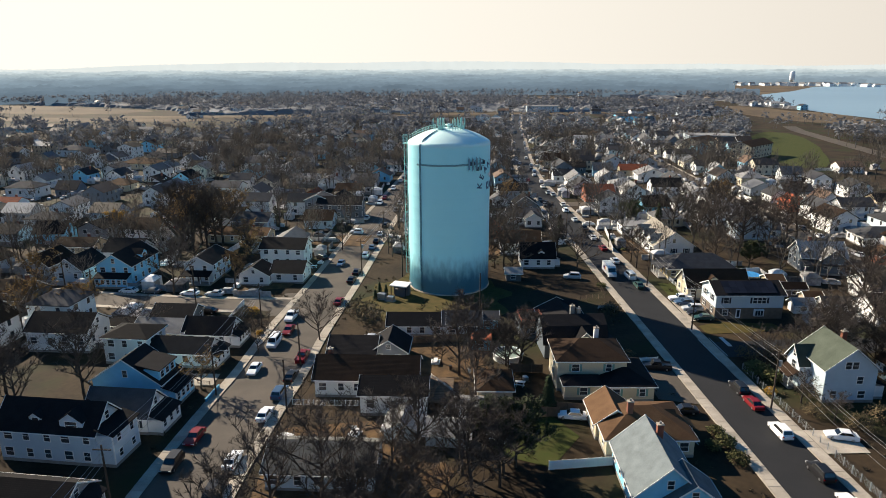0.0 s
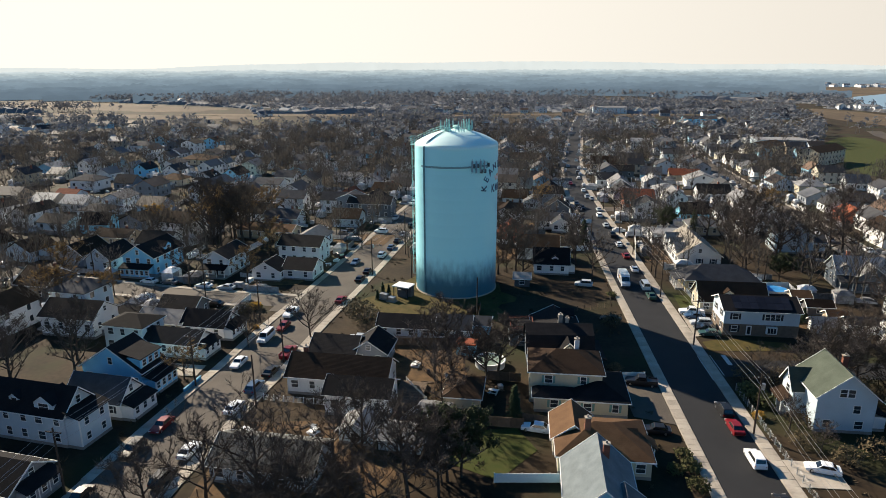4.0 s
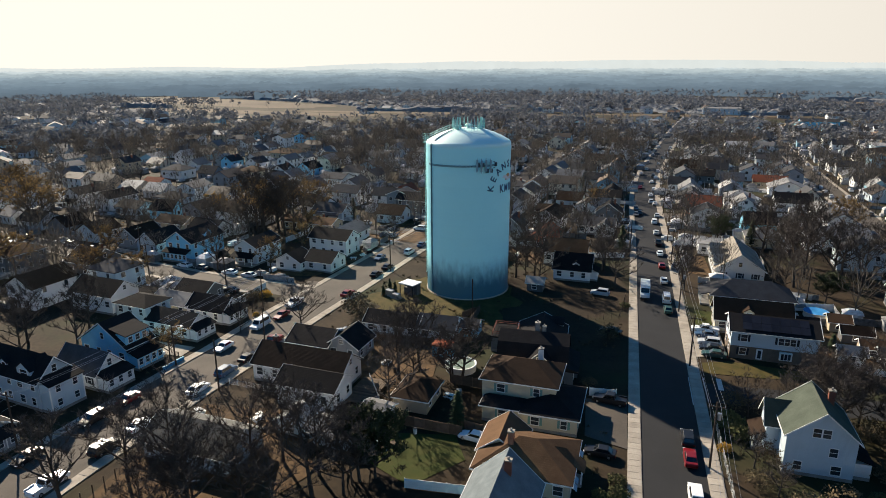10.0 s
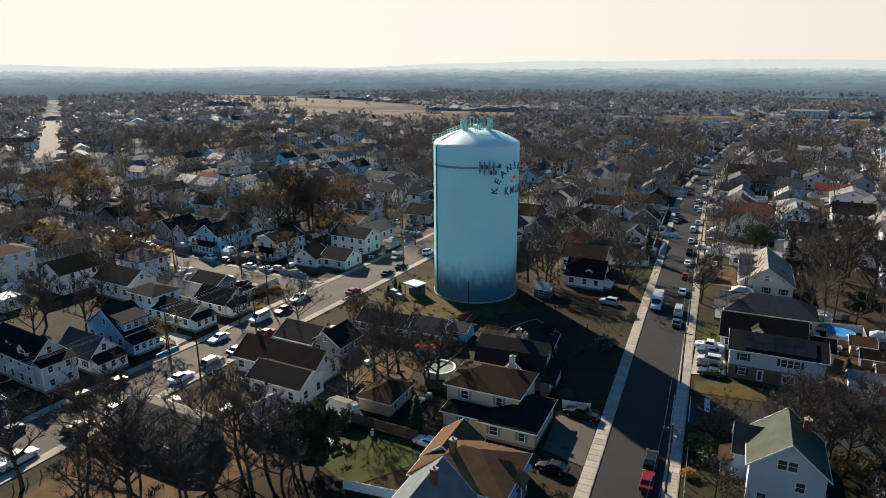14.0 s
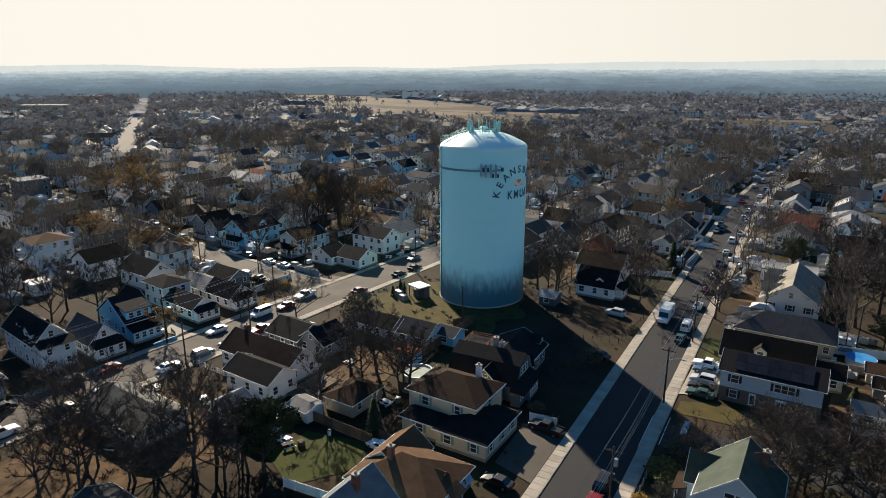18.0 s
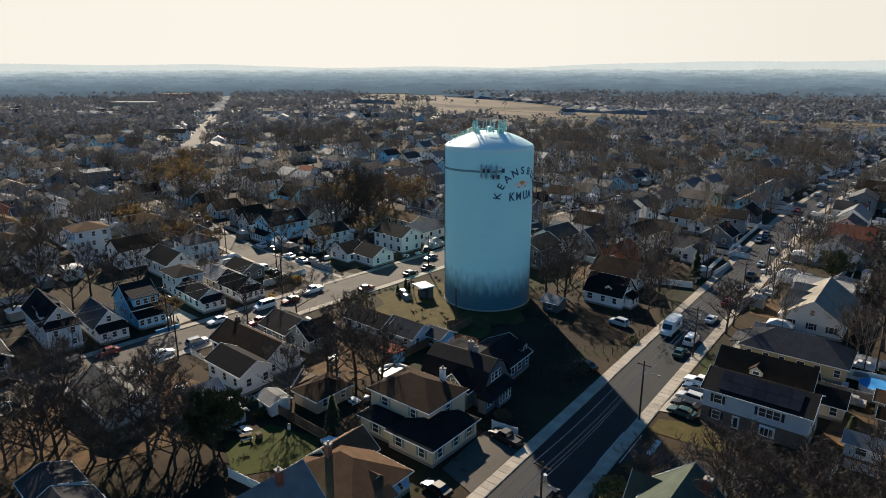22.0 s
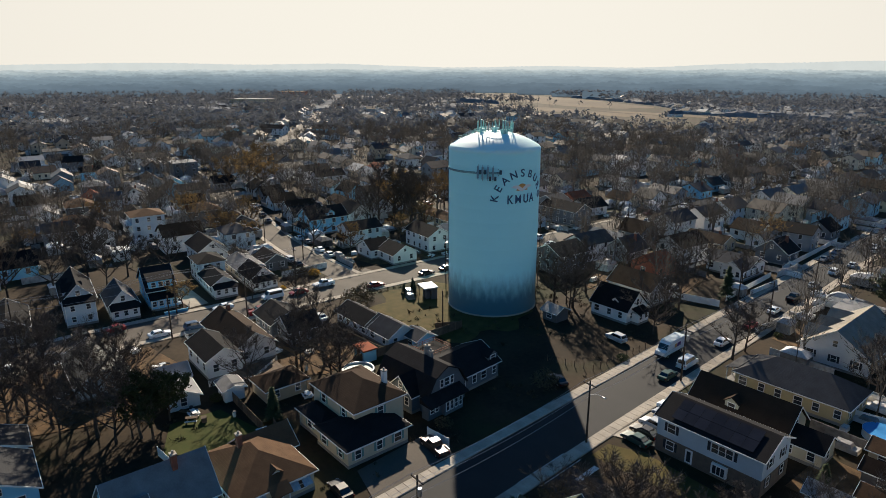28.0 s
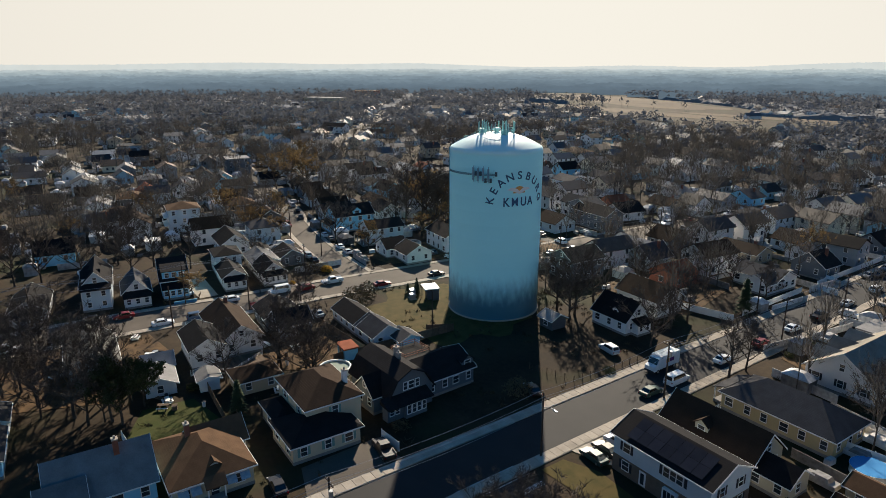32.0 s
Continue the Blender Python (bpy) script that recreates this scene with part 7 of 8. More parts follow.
pool = thing("swimming_pool", 88.5, 163.5, 0, 0, "oval pool under a bright blue tarpaulin", "pool")
part("pool_wall", lathe(bmesh.new(), [(2.6, 0), (2.6, 1.2), (2.7, 1.22)], 32), WHITEP, pool)
part("pool_cover", lathe(bmesh.new(), [(2.65, 1.22), (1.2, 1.12), (0, 1.1)], 32), mat("blue_tarpaulin", (0.04, 0.22, 0.50), (0.06, 0.28, 0.58), 0.9, 0.45, 0.2), pool)
take(88.5, 163.5, 3.6)
# pump house with its dark equipment and small yews by the tower
pv = thing("pump_house", -6.2, 153.5, 0.05, -20, "small open pump house with a flat white roof and dark walls", "pump house")
part("roof", boxm(-2.3, -1.9, 2.9, 2.3, 1.9, 3.15, 0.03), TRIM, pv)
part("wall", boxm(-2.0, 0.2, 0, 2.0, 1.7, 2.9), DARKW, pv)
for u in (-1.95, 1.95):
    part("post", boxm(u - 0.08, -1.7, 0, u + 0.08, -1.54, 2.9), SHUT, pv)
part("cabinet", boxm(-1.3, -0.9, 0, 1.2, 0.1, 1.9, 0.04), DARKW, pv)
take(-6.2, 153.5, 3.5)
for x, y, s in ((-10.8, 151.2, 1.0), (-8.6, 149.8, 0.8)):
    g_ = thing("generator", x, y, 0.05, -20, "grey metal equipment cabinet on a slab", "generator")
    part("slab", boxm(-1.3, -0.9, 0, 1.3, 0.9, 0.12), CONC, g_)
    part("housing", boxm(-1.1 * s, -0.7, 0.12, 1.1 * s, 0.7, 1.5 * s, 0.06), METAL, g_)
dk = thing("deck", 2.2, 103, 0, -4, "white-railed timber deck with garden chairs", "deck")
for i in range(18):
    part("board", boxm(-2.4, -4.5 + 0.5 * i, 0.5, 2.6, -4.02 + 0.5 * i, 0.62), WOOD, dk)
for u, v in ((-2.2, -4.3), (2.4, -4.3), (-2.2, 4.3), (2.4, 4.3)):
    part("leg", boxm(u - 0.08, v - 0.08, 0, u + 0.08, v + 0.08, 0.5), WOOD, dk)
for x, y, r in ((64, 128, 4), (70, 128.5, 4.5), (77, 129, 4.5), (63, 140, 4.5), (63, 146, 4), (42.5, 118, 3), (42.5, 128, 4), (43, 105, 3.5), (62, 85, 5), (38, 153, 4), (42, 160, 3)):
    take(x, y, r)       # lawns and bays without trees
gw = thing("garden_wall", -37.9, 103.4, 0, 82, "low blue-painted garden wall at the sidewalk", "wall")
part("wall", boxm(-2.6, -0.12, 0, 2.6, 0.12, 0.75, 0.03), mat("blue_wall_paint", (0.08, 0.30, 0.48), (0.06, 0.22, 0.36), 0.8, 0.7, 0.2), gw)
part("cap", boxm(-2.68, -0.17, 0.75, 2.68, 0.17, 0.82, 0.02), mat("blue_cap_paint", (0.12, 0.38, 0.56), None, 0.8, 0.6, 0.1), gw)
for x, y, rz in ((-11.5, 73.4, 20), (11.5, 87, 60)):
    c = thing("picnic_table", x, y, 0.09, rz, "pale timber picnic table with two benches", "table")
    part("tabletop", boxm(-0.95, -0.4, 0.72, 0.95, 0.4, 0.77), WOOD, c)
    for v in (-0.8, 0.8):
        part("seat", boxm(-0.95, v - 0.14, 0.42, 0.95, v + 0.14, 0.47), VINYL, c)
    for u in (-0.65, 0.65):
        part("leg", boxm(u - 0.05, -0.85, 0, u + 0.05, 0.85, 0.42), WOOD, c)
        part("leg", boxm(u - 0.05, -0.1, 0.42, u + 0.05, 0.1, 0.72), WOOD, c)
jr = random.Random(5)
for i in range(64):       # yard clutter: crates, bins, boats under covers, timber
    cx, cy, rr_ = jr.choice(((-56, 143, 9), (20, 105, 5), (3, 112, 7), (27, 96, 4), (93, 146, 7), (-14, 90, 8), (100, 141, 6), (10, 90, 5), (-30, 182, 8), (42, 104, 3), (66, 193, 3)))
    x, y = cx + jr.uniform(-rr_, rr_), cy + jr.uniform(-rr_ * 0.6, rr_ * 0.6)
    if not free(x, y, 0.3):
        continue
    k = jr.choice(("crate", "bin", "bench", "board_pile"))
    c = thing(k, x, y, 0.06, jr.uniform(0, 180), {"crate": "weathered storage crate in a yard", "bin": "plastic dustbin beside a house", "bench": "small white garden table with benches", "board_pile": "pile of old boards in a yard"}[k], k.replace("_", " "), "yard clutter")
    m = jr.choice((WOOD, VINYL, METAL, SHUT))
    if k == "crate":
        part("case", boxm(-0.5, -0.4, 0, 0.5, 0.4, 0.7, 0.03), m, c)
        part("lid", boxm(-0.54, -0.44, 0.7, 0.54, 0.44, 0.76), m, c)
    elif k == "bin":
        part("drum", tube(bmesh.new(), (0, 0, 0), (0, 0, 0.95), 0.26, 0.32, 10), m, c)
        part("lid", tube(bmesh.new(), (0, 0, 0.95), (0, 0, 1.05), 0.34, 0.2, 10), SHUT, c)
    elif k == "bench":
        part("tabletop", boxm(-0.9, -0.4, 0.7, 0.9, 0.4, 0.76), VINYL, c)
        for v in (-0.75, 0.75):
            part("seat", boxm(-0.9, v - 0.13, 0.42, 0.9, v + 0.13, 0.47), VINYL, c)
        for u in (-0.6, 0.6):
            part("leg", boxm(u - 0.05, -0.8, 0, u + 0.05, 0.8, 0.42), VINYL, c)
            part("leg", boxm(u - 0.05, -0.1, 0.42, u + 0.05, 0.1, 0.7), VINYL, c)
    else:
        for q in range(4):
            part("board", boxm(-1.2, -0.35 + 0.17 * q, 0.1 * (q % 2), 1.2 - 0.1 * q, -0.2 + 0.17 * q, 0.1 * (q % 2) + 0.1), WOOD, c)

# ---- trees ----


def limb(V, F, p, q, r0, r1, sides):
    d = (q - p).normalized()
    u = d.orthogonal().normalized()
    w = d.cross(u)
    n = len(V)
    for c, r in ((p, r0), (q, r1)):
        for i in range(sides):
            a = 2 * math.pi * i / sides
            V.append(tuple(c + r * (math.cos(a) * u + math.sin(a) * w)))
    for i in range(sides):
        F.append((n + i, n + (i + 1) % sides, n + sides + (i + 1) % sides, n + sides + i))


def grow(seed, H, R, limbs=12, subs=7, twigs=9, leaf=0.0, leaf_n=0, tw=0.045, fork=0.0):
    """A tree with a leading stem: stem and limbs, fine twigs, and leaves, as three lots of faces."""
    r = random.Random(seed)
    V, F, TV, TF, LV, LF = [], [], [], [], [], []

    def sliver(p, q, w):
        d = (q - p).normalized()
        u = d.orthogonal().normalized()
        u = (u * math.cos(r.uniform(0, 3.1)) + d.cross(u) * math.sin(r.uniform(0, 3.1))) * w
        n = len(TV)
        TV.extend([tuple(p - u), tuple(p + u), tuple(q)])
        TF.append((n, n + 1, n + 2))

    def twiglets(p, d):
        for k in range(twigs):
            dd = (d * 0.5 + Vector((r.uniform(-1, 1), r.uniform(-1, 1), r.uniform(-0.35, 1.0)))).normalized()
            q0, ln = p + d * r.uniform(-0.7, 0.1) * R * 0.22, r.uniform(0.4, 1.0) * R * 0.24
            sliver(q0, q0 + dd * ln, tw)
            m = q0 + dd * ln * 0.55
            sliver(m, m + (dd + Vector((r.uniform(-1, 1), r.uniform(-1, 1), r.uniform(-0.2, 0.8)))).normalized() * ln * 0.6, tw * 0.75)
            for j in range(leaf_n):
                c = q0 + dd * ln * r.uniform(0.2, 1.0) + Vector((r.uniform(-0.3, 0.3), r.uniform(-0.3, 0.3), r.uniform(-0.3, 0.2)))
                e1 = Vector((r.uniform(-1, 1), r.uniform(-1, 1), r.uniform(-1, 1))).normalized() * leaf * r.uniform(0.6, 1.3)
                e2 = e1.orthogonal().normalized() * leaf * r.uniform(0.4, 0.8)
                n = len(LV)
                LV.extend([tuple(c - e1), tuple(c + e2), tuple(c + e1), tuple(c - e2)])
                LF.append((n, n + 1, n + 2, n + 3))

    stem, p, d = [Vector((0, 0, -0.2))], Vector((0, 0, -0.2)), Vector((0, 0, 1))
    rad = 0.017 * H + 0.07
    for i in range(7):
        d = (d + Vector((r.uniform(-1, 1), r.uniform(-1, 1), 0)) * 0.10).normalized()
        q = p + d * H * 0.12
        limb(V, F, p, q, rad * (1 - i / 7.6), rad * (1 - (i + 1) / 7.6), 6)
        stem.append(q)
        p = q
    twiglets(p, d)
    for i in range(limbs):
        t = 0.24 + 0.74 * (i + r.uniform(0, 0.8)) / limbs
        k = min(int(t * 7), 6)
        p = stem[k].lerp(stem[k + 1], t * 7 - k)
        az, up = i * 2.4 + r.uniform(-0.4, 0.4), 0.45 + 0.65 * t
        d = Vector((math.cos(az), math.sin(az), up)).normalized()
        ln = R * (0.55 + 1.15 * math.sin(math.pi * min(0.25 + 0.75 * t, 1.0)) * 0.75) * r.uniform(0.75, 1.15)
        lr = rad * (1 - t) * 0.72 + 0.035
        for s_ in range(4):
            d = (d + Vector((r.uniform(-1, 1), r.uniform(-1, 1), r.uniform(-0.2, 0.8))) * 0.2).normalized()
            q = p + d * ln / 4
            limb(V, F, p, q, lr * (1 - s_ / 5), lr * (1 - (s_ + 1) / 5), 4)
            for b_ in range(max(1, subs * (s_ + 1) // 10 + (1 if s_ else 0))):
                e = (d * 0.7 + Vector((r.uniform(-1, 1), r.uniform(-1, 1), r.uniform(-0.3, 0.9)))).normalized()
                m = p.lerp(q, r.random())
                bl = ln * r.uniform(0.22, 0.42)
                m2 = m + e * bl * 0.5
                e = (e + Vector((0, 0, 0.3))).normalized()
                m3 = m2 + e * bl * 0.5
                limb(V, F, m, m2, lr * 0.35 + 0.008, lr * 0.22 + 0.006, 3)
                limb(V, F, m2, m3, lr * 0.22 + 0.006, 0.006, 3)
                twiglets(m3, e)
            p = q
        twiglets(p, d)
    return V, F, TV, TF, LV, LF


def tree_kind(seed, height, spread, name, label, leafmat=None, **kw):
    V, F, TV, TF, LV, LF = grow(seed, height, spread, **kw)
    o = thing("tree", 0, 0, 0, 0, label, "tree", "trees")
    part("trunk", mesh_of("trunk", V, F, BARK), None, o)
    part("crown", mesh_of("crown", TV, TF, TWIG), None, o, "bare twigs")
    if LF:
        part("foliage", mesh_of("foliage", LV, LF, leafmat), None, o, "dense dark green leaves" if leafmat.name == "evergreen_leaves" else "dry leaves")
    return [o, False]


def conifer(seed, height, label):
    r = random.Random(seed)
    o = thing("tree", 0, 0, 0, 0, label, "evergreen", "trees")
    part("trunk", tube(bmesh.new(), (0, 0, -0.2), (0, 0, height * 0.95), height * 0.022, 0.03, 6), BARK, o)
    V, F = [], []
    for i in range(int(height * 75)):
        t = r.random() ** 0.8
        z, rad = height * (0.08 + 0.92 * t), height * 0.24 * (1 - t) ** 0.85 * r.uniform(0.35, 1.1) + 0.1
        a = r.uniform(0, 2 * math.pi)
        c = Vector((rad * math.cos(a), rad * math.sin(a), z - rad * 0.25))
        e1 = Vector((math.cos(a), math.sin(a), r.uniform(-0.6, 0.1))).normalized() * r.uniform(0.35, 0.7)
        e2 = Vector((-math.sin(a), math.cos(a), r.uniform(-0.3, 0.3))) * r.uniform(0.15, 0.3)
        n = len(V)
        V += [tuple(c - e1), tuple(c + e2), tuple(c + e1), tuple(c - e2)]
        F.append((n, n + 1, n + 2, n + 3))
    part("foliage", mesh_of("foliage", V, F, NEEDLE), None, o, "dark green needles")
    return [o, False]


def shrub_kind(seed, rad, height, material, label):
    r = random.Random(seed)
    o = thing("bush", 0, 0, 0, 0, label, "bush", "bushes")
    V, F = [], []
    TV, TF = [], []
    for i in range(14):
        a, k = r.uniform(0, 6.28), r.uniform(0.2, 0.8)
        limb(TV, TF, Vector((0, 0, -0.1)), Vector((rad * k * math.cos(a), rad * k * math.sin(a), height * r.uniform(0.5, 0.9))), 0.05, 0.015, 3)
    for i in range(520):
        a, b, k = r.uniform(0, 6.28), math.asin(r.uniform(-0.3, 1)), r.uniform(0.55, 1.05)
        k *= 1 + 0.25 * noise.noise(Vector((3 * math.cos(a) + seed, 3 * math.sin(a), 2 * b)))
        c = Vector((rad * k * math.cos(a) * math.cos(b), rad * k * math.sin(a) * math.cos(b), height * (0.35 + 0.62 * k * math.sin(b))))
        e1 = Vector((r.uniform(-1, 1), r.uniform(-1, 1), r.uniform(-1, 1))).normalized() * r.uniform(0.10, 0.24)
        e2 = e1.orthogonal().normalized() * r.uniform(0.07, 0.16)
        n = len(V)
        V += [tuple(c - e1), tuple(c + e2), tuple(c + e1), tuple(c - e2)]
        F.append((n, n + 1, n + 2, n + 3))
    part("stems", mesh_of("stems", TV, TF, BARK), None, o)
    part("foliage", mesh_of("foliage", V, F, material), None, o)
    return [o, False]


def plant(kind, x, y, rz=0.0, k=1.0, r=1.0):
    if kind[1]:
        o = copy_thing(kind[0], pose(x, y, 0, 0, 0, rz))
    else:
        o, kind[1] = put(kind[0], x, y, 0, rz), True
    o.scale = (k, k, k * (1 + 0.12 * math.sin(x * 3.1)))
    take(x, y, r)
    return o


BL = "tall bare deciduous tree with grey-brown twigs"
BARE = [tree_kind(11 + i, h, r, "tree", BL, twigs=14, tw=0.036) for i, (h, r) in enumerate(((12.0, 5.4), (13.5, 5.0), (10.5, 5.8), (14.5, 4.6)))]
BARELITE = [tree_kind(41 + i, h, r, "tree", "bare winter tree among the houses", limbs=9, subs=6, twigs=9, tw=0.06) for i, (h, r) in enumerate(((12, 4.4), (14, 4.0), (10, 4.6), (15, 3.4)))]
OAK = [tree_kind(71 + i, h, 4.6, "tree", "oak holding dry brown leaves", OAKLEAF, limbs=10, subs=5, twigs=6, leaf=0.22, leaf_n=2) for i, h in enumerate((11, 13))]
GOLD = tree_kind(81, 11, 4.2, "tree", "tree with golden autumn leaves", GOLDLEAF, limbs=10, subs=5, twigs=5, leaf=0.22, leaf_n=4)
EVERGREEN = mat("evergreen_leaves", (0.034, 0.050, 0.020), (0.055, 0.062, 0.028), 0.7, 0.8, 0.0, rnd=0.3)
HOLLY = tree_kind(61, 9.0, 3.6, "tree", "broad dense evergreen with dark leaves", EVERGREEN, limbs=14, subs=7, twigs=7, leaf=0.17, leaf_n=8)
PINE = [conifer(91, 11, "tall dark green spruce"), conifer(92, 7, "small dark green conifer")]
BUSH = [shrub_kind(101, 1.6, 1.8, BUSHM, "dull green rounded shrub"), shrub_kind(102, 2.6, 3.2, mat("brown_brush", (0.12, 0.088, 0.05), (0.08, 0.065, 0.035), 0.8, 0.9, 0.0, rnd=0.3), "large twiggy brown shrub"), shrub_kind(103, 0.9, 1.1, BUSHM, "small clipped green shrub"),
        shrub_kind(104, 1.3, 1.5, GOLDLEAF, "shrub with golden autumn leaves")]
for k, x, y, rz, sc in ((BARE[0], -13.8, 71.8, 20, 1.1), (BARE[2], -9, 68, 80, 1.05), (BARE[1], -1.5, 80.5, 140, 0.95), (BARE[3], 5, 79, 10, 0.9), (BARE[0], 8.5, 98.5, 220, 0.8), (BARE[1], 9.5, 108.5, 300, 0.85), (BARE[2], -22.5, 126.5, 50, 0.85), (BARE[2], 3.0, 114.5, 250, 0.6),
                        (BARE[0], 15.5, 113, 160, 0.85), (BARE[0], 60.9, 179.5, 30, 0.8), (BARE[1], 40.5, 191, 110, 0.95), (BARE[2], 62.8, 253, 10, 1.0), (BARE[3], 5, 176, 40, 0.8),
                        (BARE[0], 20, 175, 130, 0.75), (BARE[1], -2, 184, 90, 0.8), (BARE[0], 104.5, 141, 15, 1.0), (BARE[2], 93, 207, 75, 1.0), (BARE[1], 85, 120, 200, 0.85), (BARE[0], 80, 113, 10, 0.8), (BARE[2], 92, 127, 100, 0.8), (BARE[1], 64.5, 97, 50, 0.5), (BARE[0], 82, 112, 50, 0.7), (BARE[2], 90, 104, 150, 0.75), (BARE[3], 66.5, 91, 150, 0.45), (BARE[1], 84, 97, 250, 0.7), (BARE[2], 73, 114.5, 90, 0.5), (BARE[2], 66, 112, 0, 0.6),
                        (BARE[3], -60, 103, 0, 0.9), (BARE[0], -68, 97, 60, 1.0), (BARE[1], -74, 104, 120, 1.0), (BARE[2], -82, 96, 190, 1.0), (BARE[3], -66, 112, 240, 0.9), (BARE[2], -34, 120.5, 20, 0.6), (BARE[0], -26, 196, 20, 0.7), (BARE[0], 10, 76, 90, 0.9), (BARE[2], 3, 70, 10, 0.8)):
    plant(k, x, y, rz, sc, 1.2)
for k, x, y, rz, sc in ((HOLLY, 12.8, 80.5, 0, 1.1), (HOLLY, 8.6, 84.6, 40, 0.85), (PINE[1], 20.6, 96.8, 0, 0.8), (PINE[1], 86.6, 143.6, 0, 0.6), (PINE[1], -11.5, 153, 0, 0.5), (PINE[1], -9.8, 152.2, 0, 0.45), (PINE[1], -12.5, 151, 0, 0.42), (PINE[1], 45, 206, 0, 1.1), (PINE[0], 84, 222, 0, 0.8),
                        (OAK[0], -88, 137, 0, 1.0), (OAK[1], -93, 149, 90, 1.0), (OAK[0], -80, 143, 200, 0.8), (GOLD, -104, 215, 0, 1.0), (OAK[1], -75, 219, 50, 1.2), (OAK[0], -68, 226, 10, 1.2), (OAK[1], -84, 231, 70, 1.2), (OAK[0], -115, 138, 20, 1.0), (OAK[1], -72, 207, 20, 1.1), (OAK[0], -80, 212, 20, 1.1),
                        (BUSH[1], -13, 137, 0, 1.5), (BUSH[1], -16, 141, 60, 1.2), (BUSH[3], -40.5, 142, 0, 1.2), (BUSH[1], -41.5, 138.5, 0, 1.0), (BUSH[0], 45.8, 85, 0, 1.0), (BUSH[0], 45.6, 80.5, 50, 1.0), (BUSH[0], 45.6, 88, 50, 0.85), (BUSH[0], 43.4, 84, 20, 0.8), (BUSH[0], 62.5, 108, 0, 1.6), (BUSH[0], 63.5, 105, 30, 1.2), (BUSH[3], 61, 100.5, 30, 0.8), (BUSH[1], 64.5, 93, 20, 0.8), (BUSH[1], 66.5, 98.5, 80, 0.9), (BUSH[1], 64, 114.5, 10, 1.0), (BUSH[1], 69, 113.5, 50, 0.9), (BUSH[1], 82.5, 98, 0, 1.2), (BUSH[1], 86, 104, 40, 1.3), (BUSH[1], 83, 110, 70, 1.1), (BUSH[1], 74, 90, 15, 1.1), (BUSH[0], 79, 91.5, 15, 1.2), (BUSH[1], 69, 88.5, 15, 0.9), (BUSH[1], 92, 112, 15, 1.4), (BUSH[1], 78, 114, 15, 1.1),
                        (BUSH[2], 62.5, 192, 0, 1), (BUSH[2], 62.7, 196, 30, 1), (BUSH[2], 62.6, 201, 60, 1), (BUSH[1], 43, 138, 60, 1.0), (BUSH[0], 46.3, 158, 60, 0.8), (BUSH[0], 7.5, 93, 0, 0.8), (BUSH[1], 40.2, 116, 0, 0.6), (BUSH[3], -36, 130, 0, 0.6)):
    plant(k, x, y, rz, sc, 0.6)
# tall grove north of the side street, and brown oaks further west
for k, x, y, rz, sc in ((BARE[3], -74.5, 190, 10, 1.45), (BARE[1], -72.5, 196, 80, 1.5), (BARE[3], -66, 198, 150, 1.4), (BARE[1], -66, 204.5, 210, 1.35), (BARE[3], -79, 205, 290, 1.4), (BARE[1], -70, 201, 330, 1.3),
                        (OAK[1], -77, 199, 20, 1.5), (OAK[1], -156, 181, 40, 1.5), (OAK[0], -167, 177.5, 100, 1.6), (OAK[1], -172, 193, 160, 1.5), (OAK[0], -161, 190, 220, 1.4)):
    plant(k, x, y, rz, sc, 1.2)
# tall trees in the yards behind the eastern houses
for k, x, y, rz, sc in ((BARE[3], 88.3, 184, 10, 1.35), (BARE[1], 93.5, 196, 70, 1.45), (BARE[3], 99, 191, 140, 1.3), (BARE[1], 103, 197.5, 200, 1.3), (BARE[3], 97, 210, 260, 1.3), (BARE[1], 117, 197, 320, 1.35), (BARE[3], 124, 203, 30, 1.4),
                        (BARE[1], 104.6, 141, 100, 1.4), (BARE[3], 86, 214, 170, 1.2), (BARE[1], 119, 186, 230, 1.25), (HOLLY, 92.8, 172.5, 40, 1.0), (HOLLY, 74.5, 224, 90, 1.15), (BARE[3], 103, 182, 300, 1.1)):
    plant(k, x, y, rz, sc, 1.2)
# the thicket of back-yard trees between the streets
yr = random.Random(8)
for x0, y0, x1, y1, n in ((-24, 58, 6, 76, 8), (-8, 62, 12, 92, 11), (-78, 88, -62, 118, 5), (74, 108, 104, 132, 12), (84, 60, 104, 88, 6), (-8, 108, 20, 124, 6), (14, 168, 46, 232, 16), (-110, 96, -84, 150, 5)):
    for i in range(n):
        x, y = yr.uniform(x0, x1), yr.uniform(y0, y1)
        if free(x, y, 0.2):
            plant(yr.choice(BARE), x, y, yr.uniform(0, 360), yr.uniform(0.65, 1.1), 0.8)
# street and yard trees over the rest of the town
trng = random.Random(21)
ntree = 0
for tries in range(6000):
    if ntree >= 86:
        break
    a, r = radians(trng.uniform(-41, 93)), 90 + 150 * trng.random() ** 0.8
    x, y = 40 - r * math.sin(a), 20 + r * math.cos(a)
    if -40 < x < 66 and y < 160 or 60 < x < 86 and y < 118 or not free(x, y, -2.6 if r > 220 else 0.3) or in_water(x, y) or in_marsh(x, y) or not in_view(x, y):
        continue
    if noise.noise(Vector((x * 0.018, y * 0.018, 3.0))) < -0.22:
        continue
    q = trng.random()
    k = trng.choice(BARE) if x > 40 and y < 200 else trng.choice(OAK) if q < 0.13 else trng.choice(PINE) if q < 0.17 else GOLD if q < 0.18 else trng.choice(BARE) if r < 190 else trng.choice(BARELITE)
    if not free(x, y, 0.9) and r < 220:
        continue
    plant(k, x, y, trng.uniform(0, 360), trng.uniform(0.65, 1.05), 0.3)
    ntree += 1
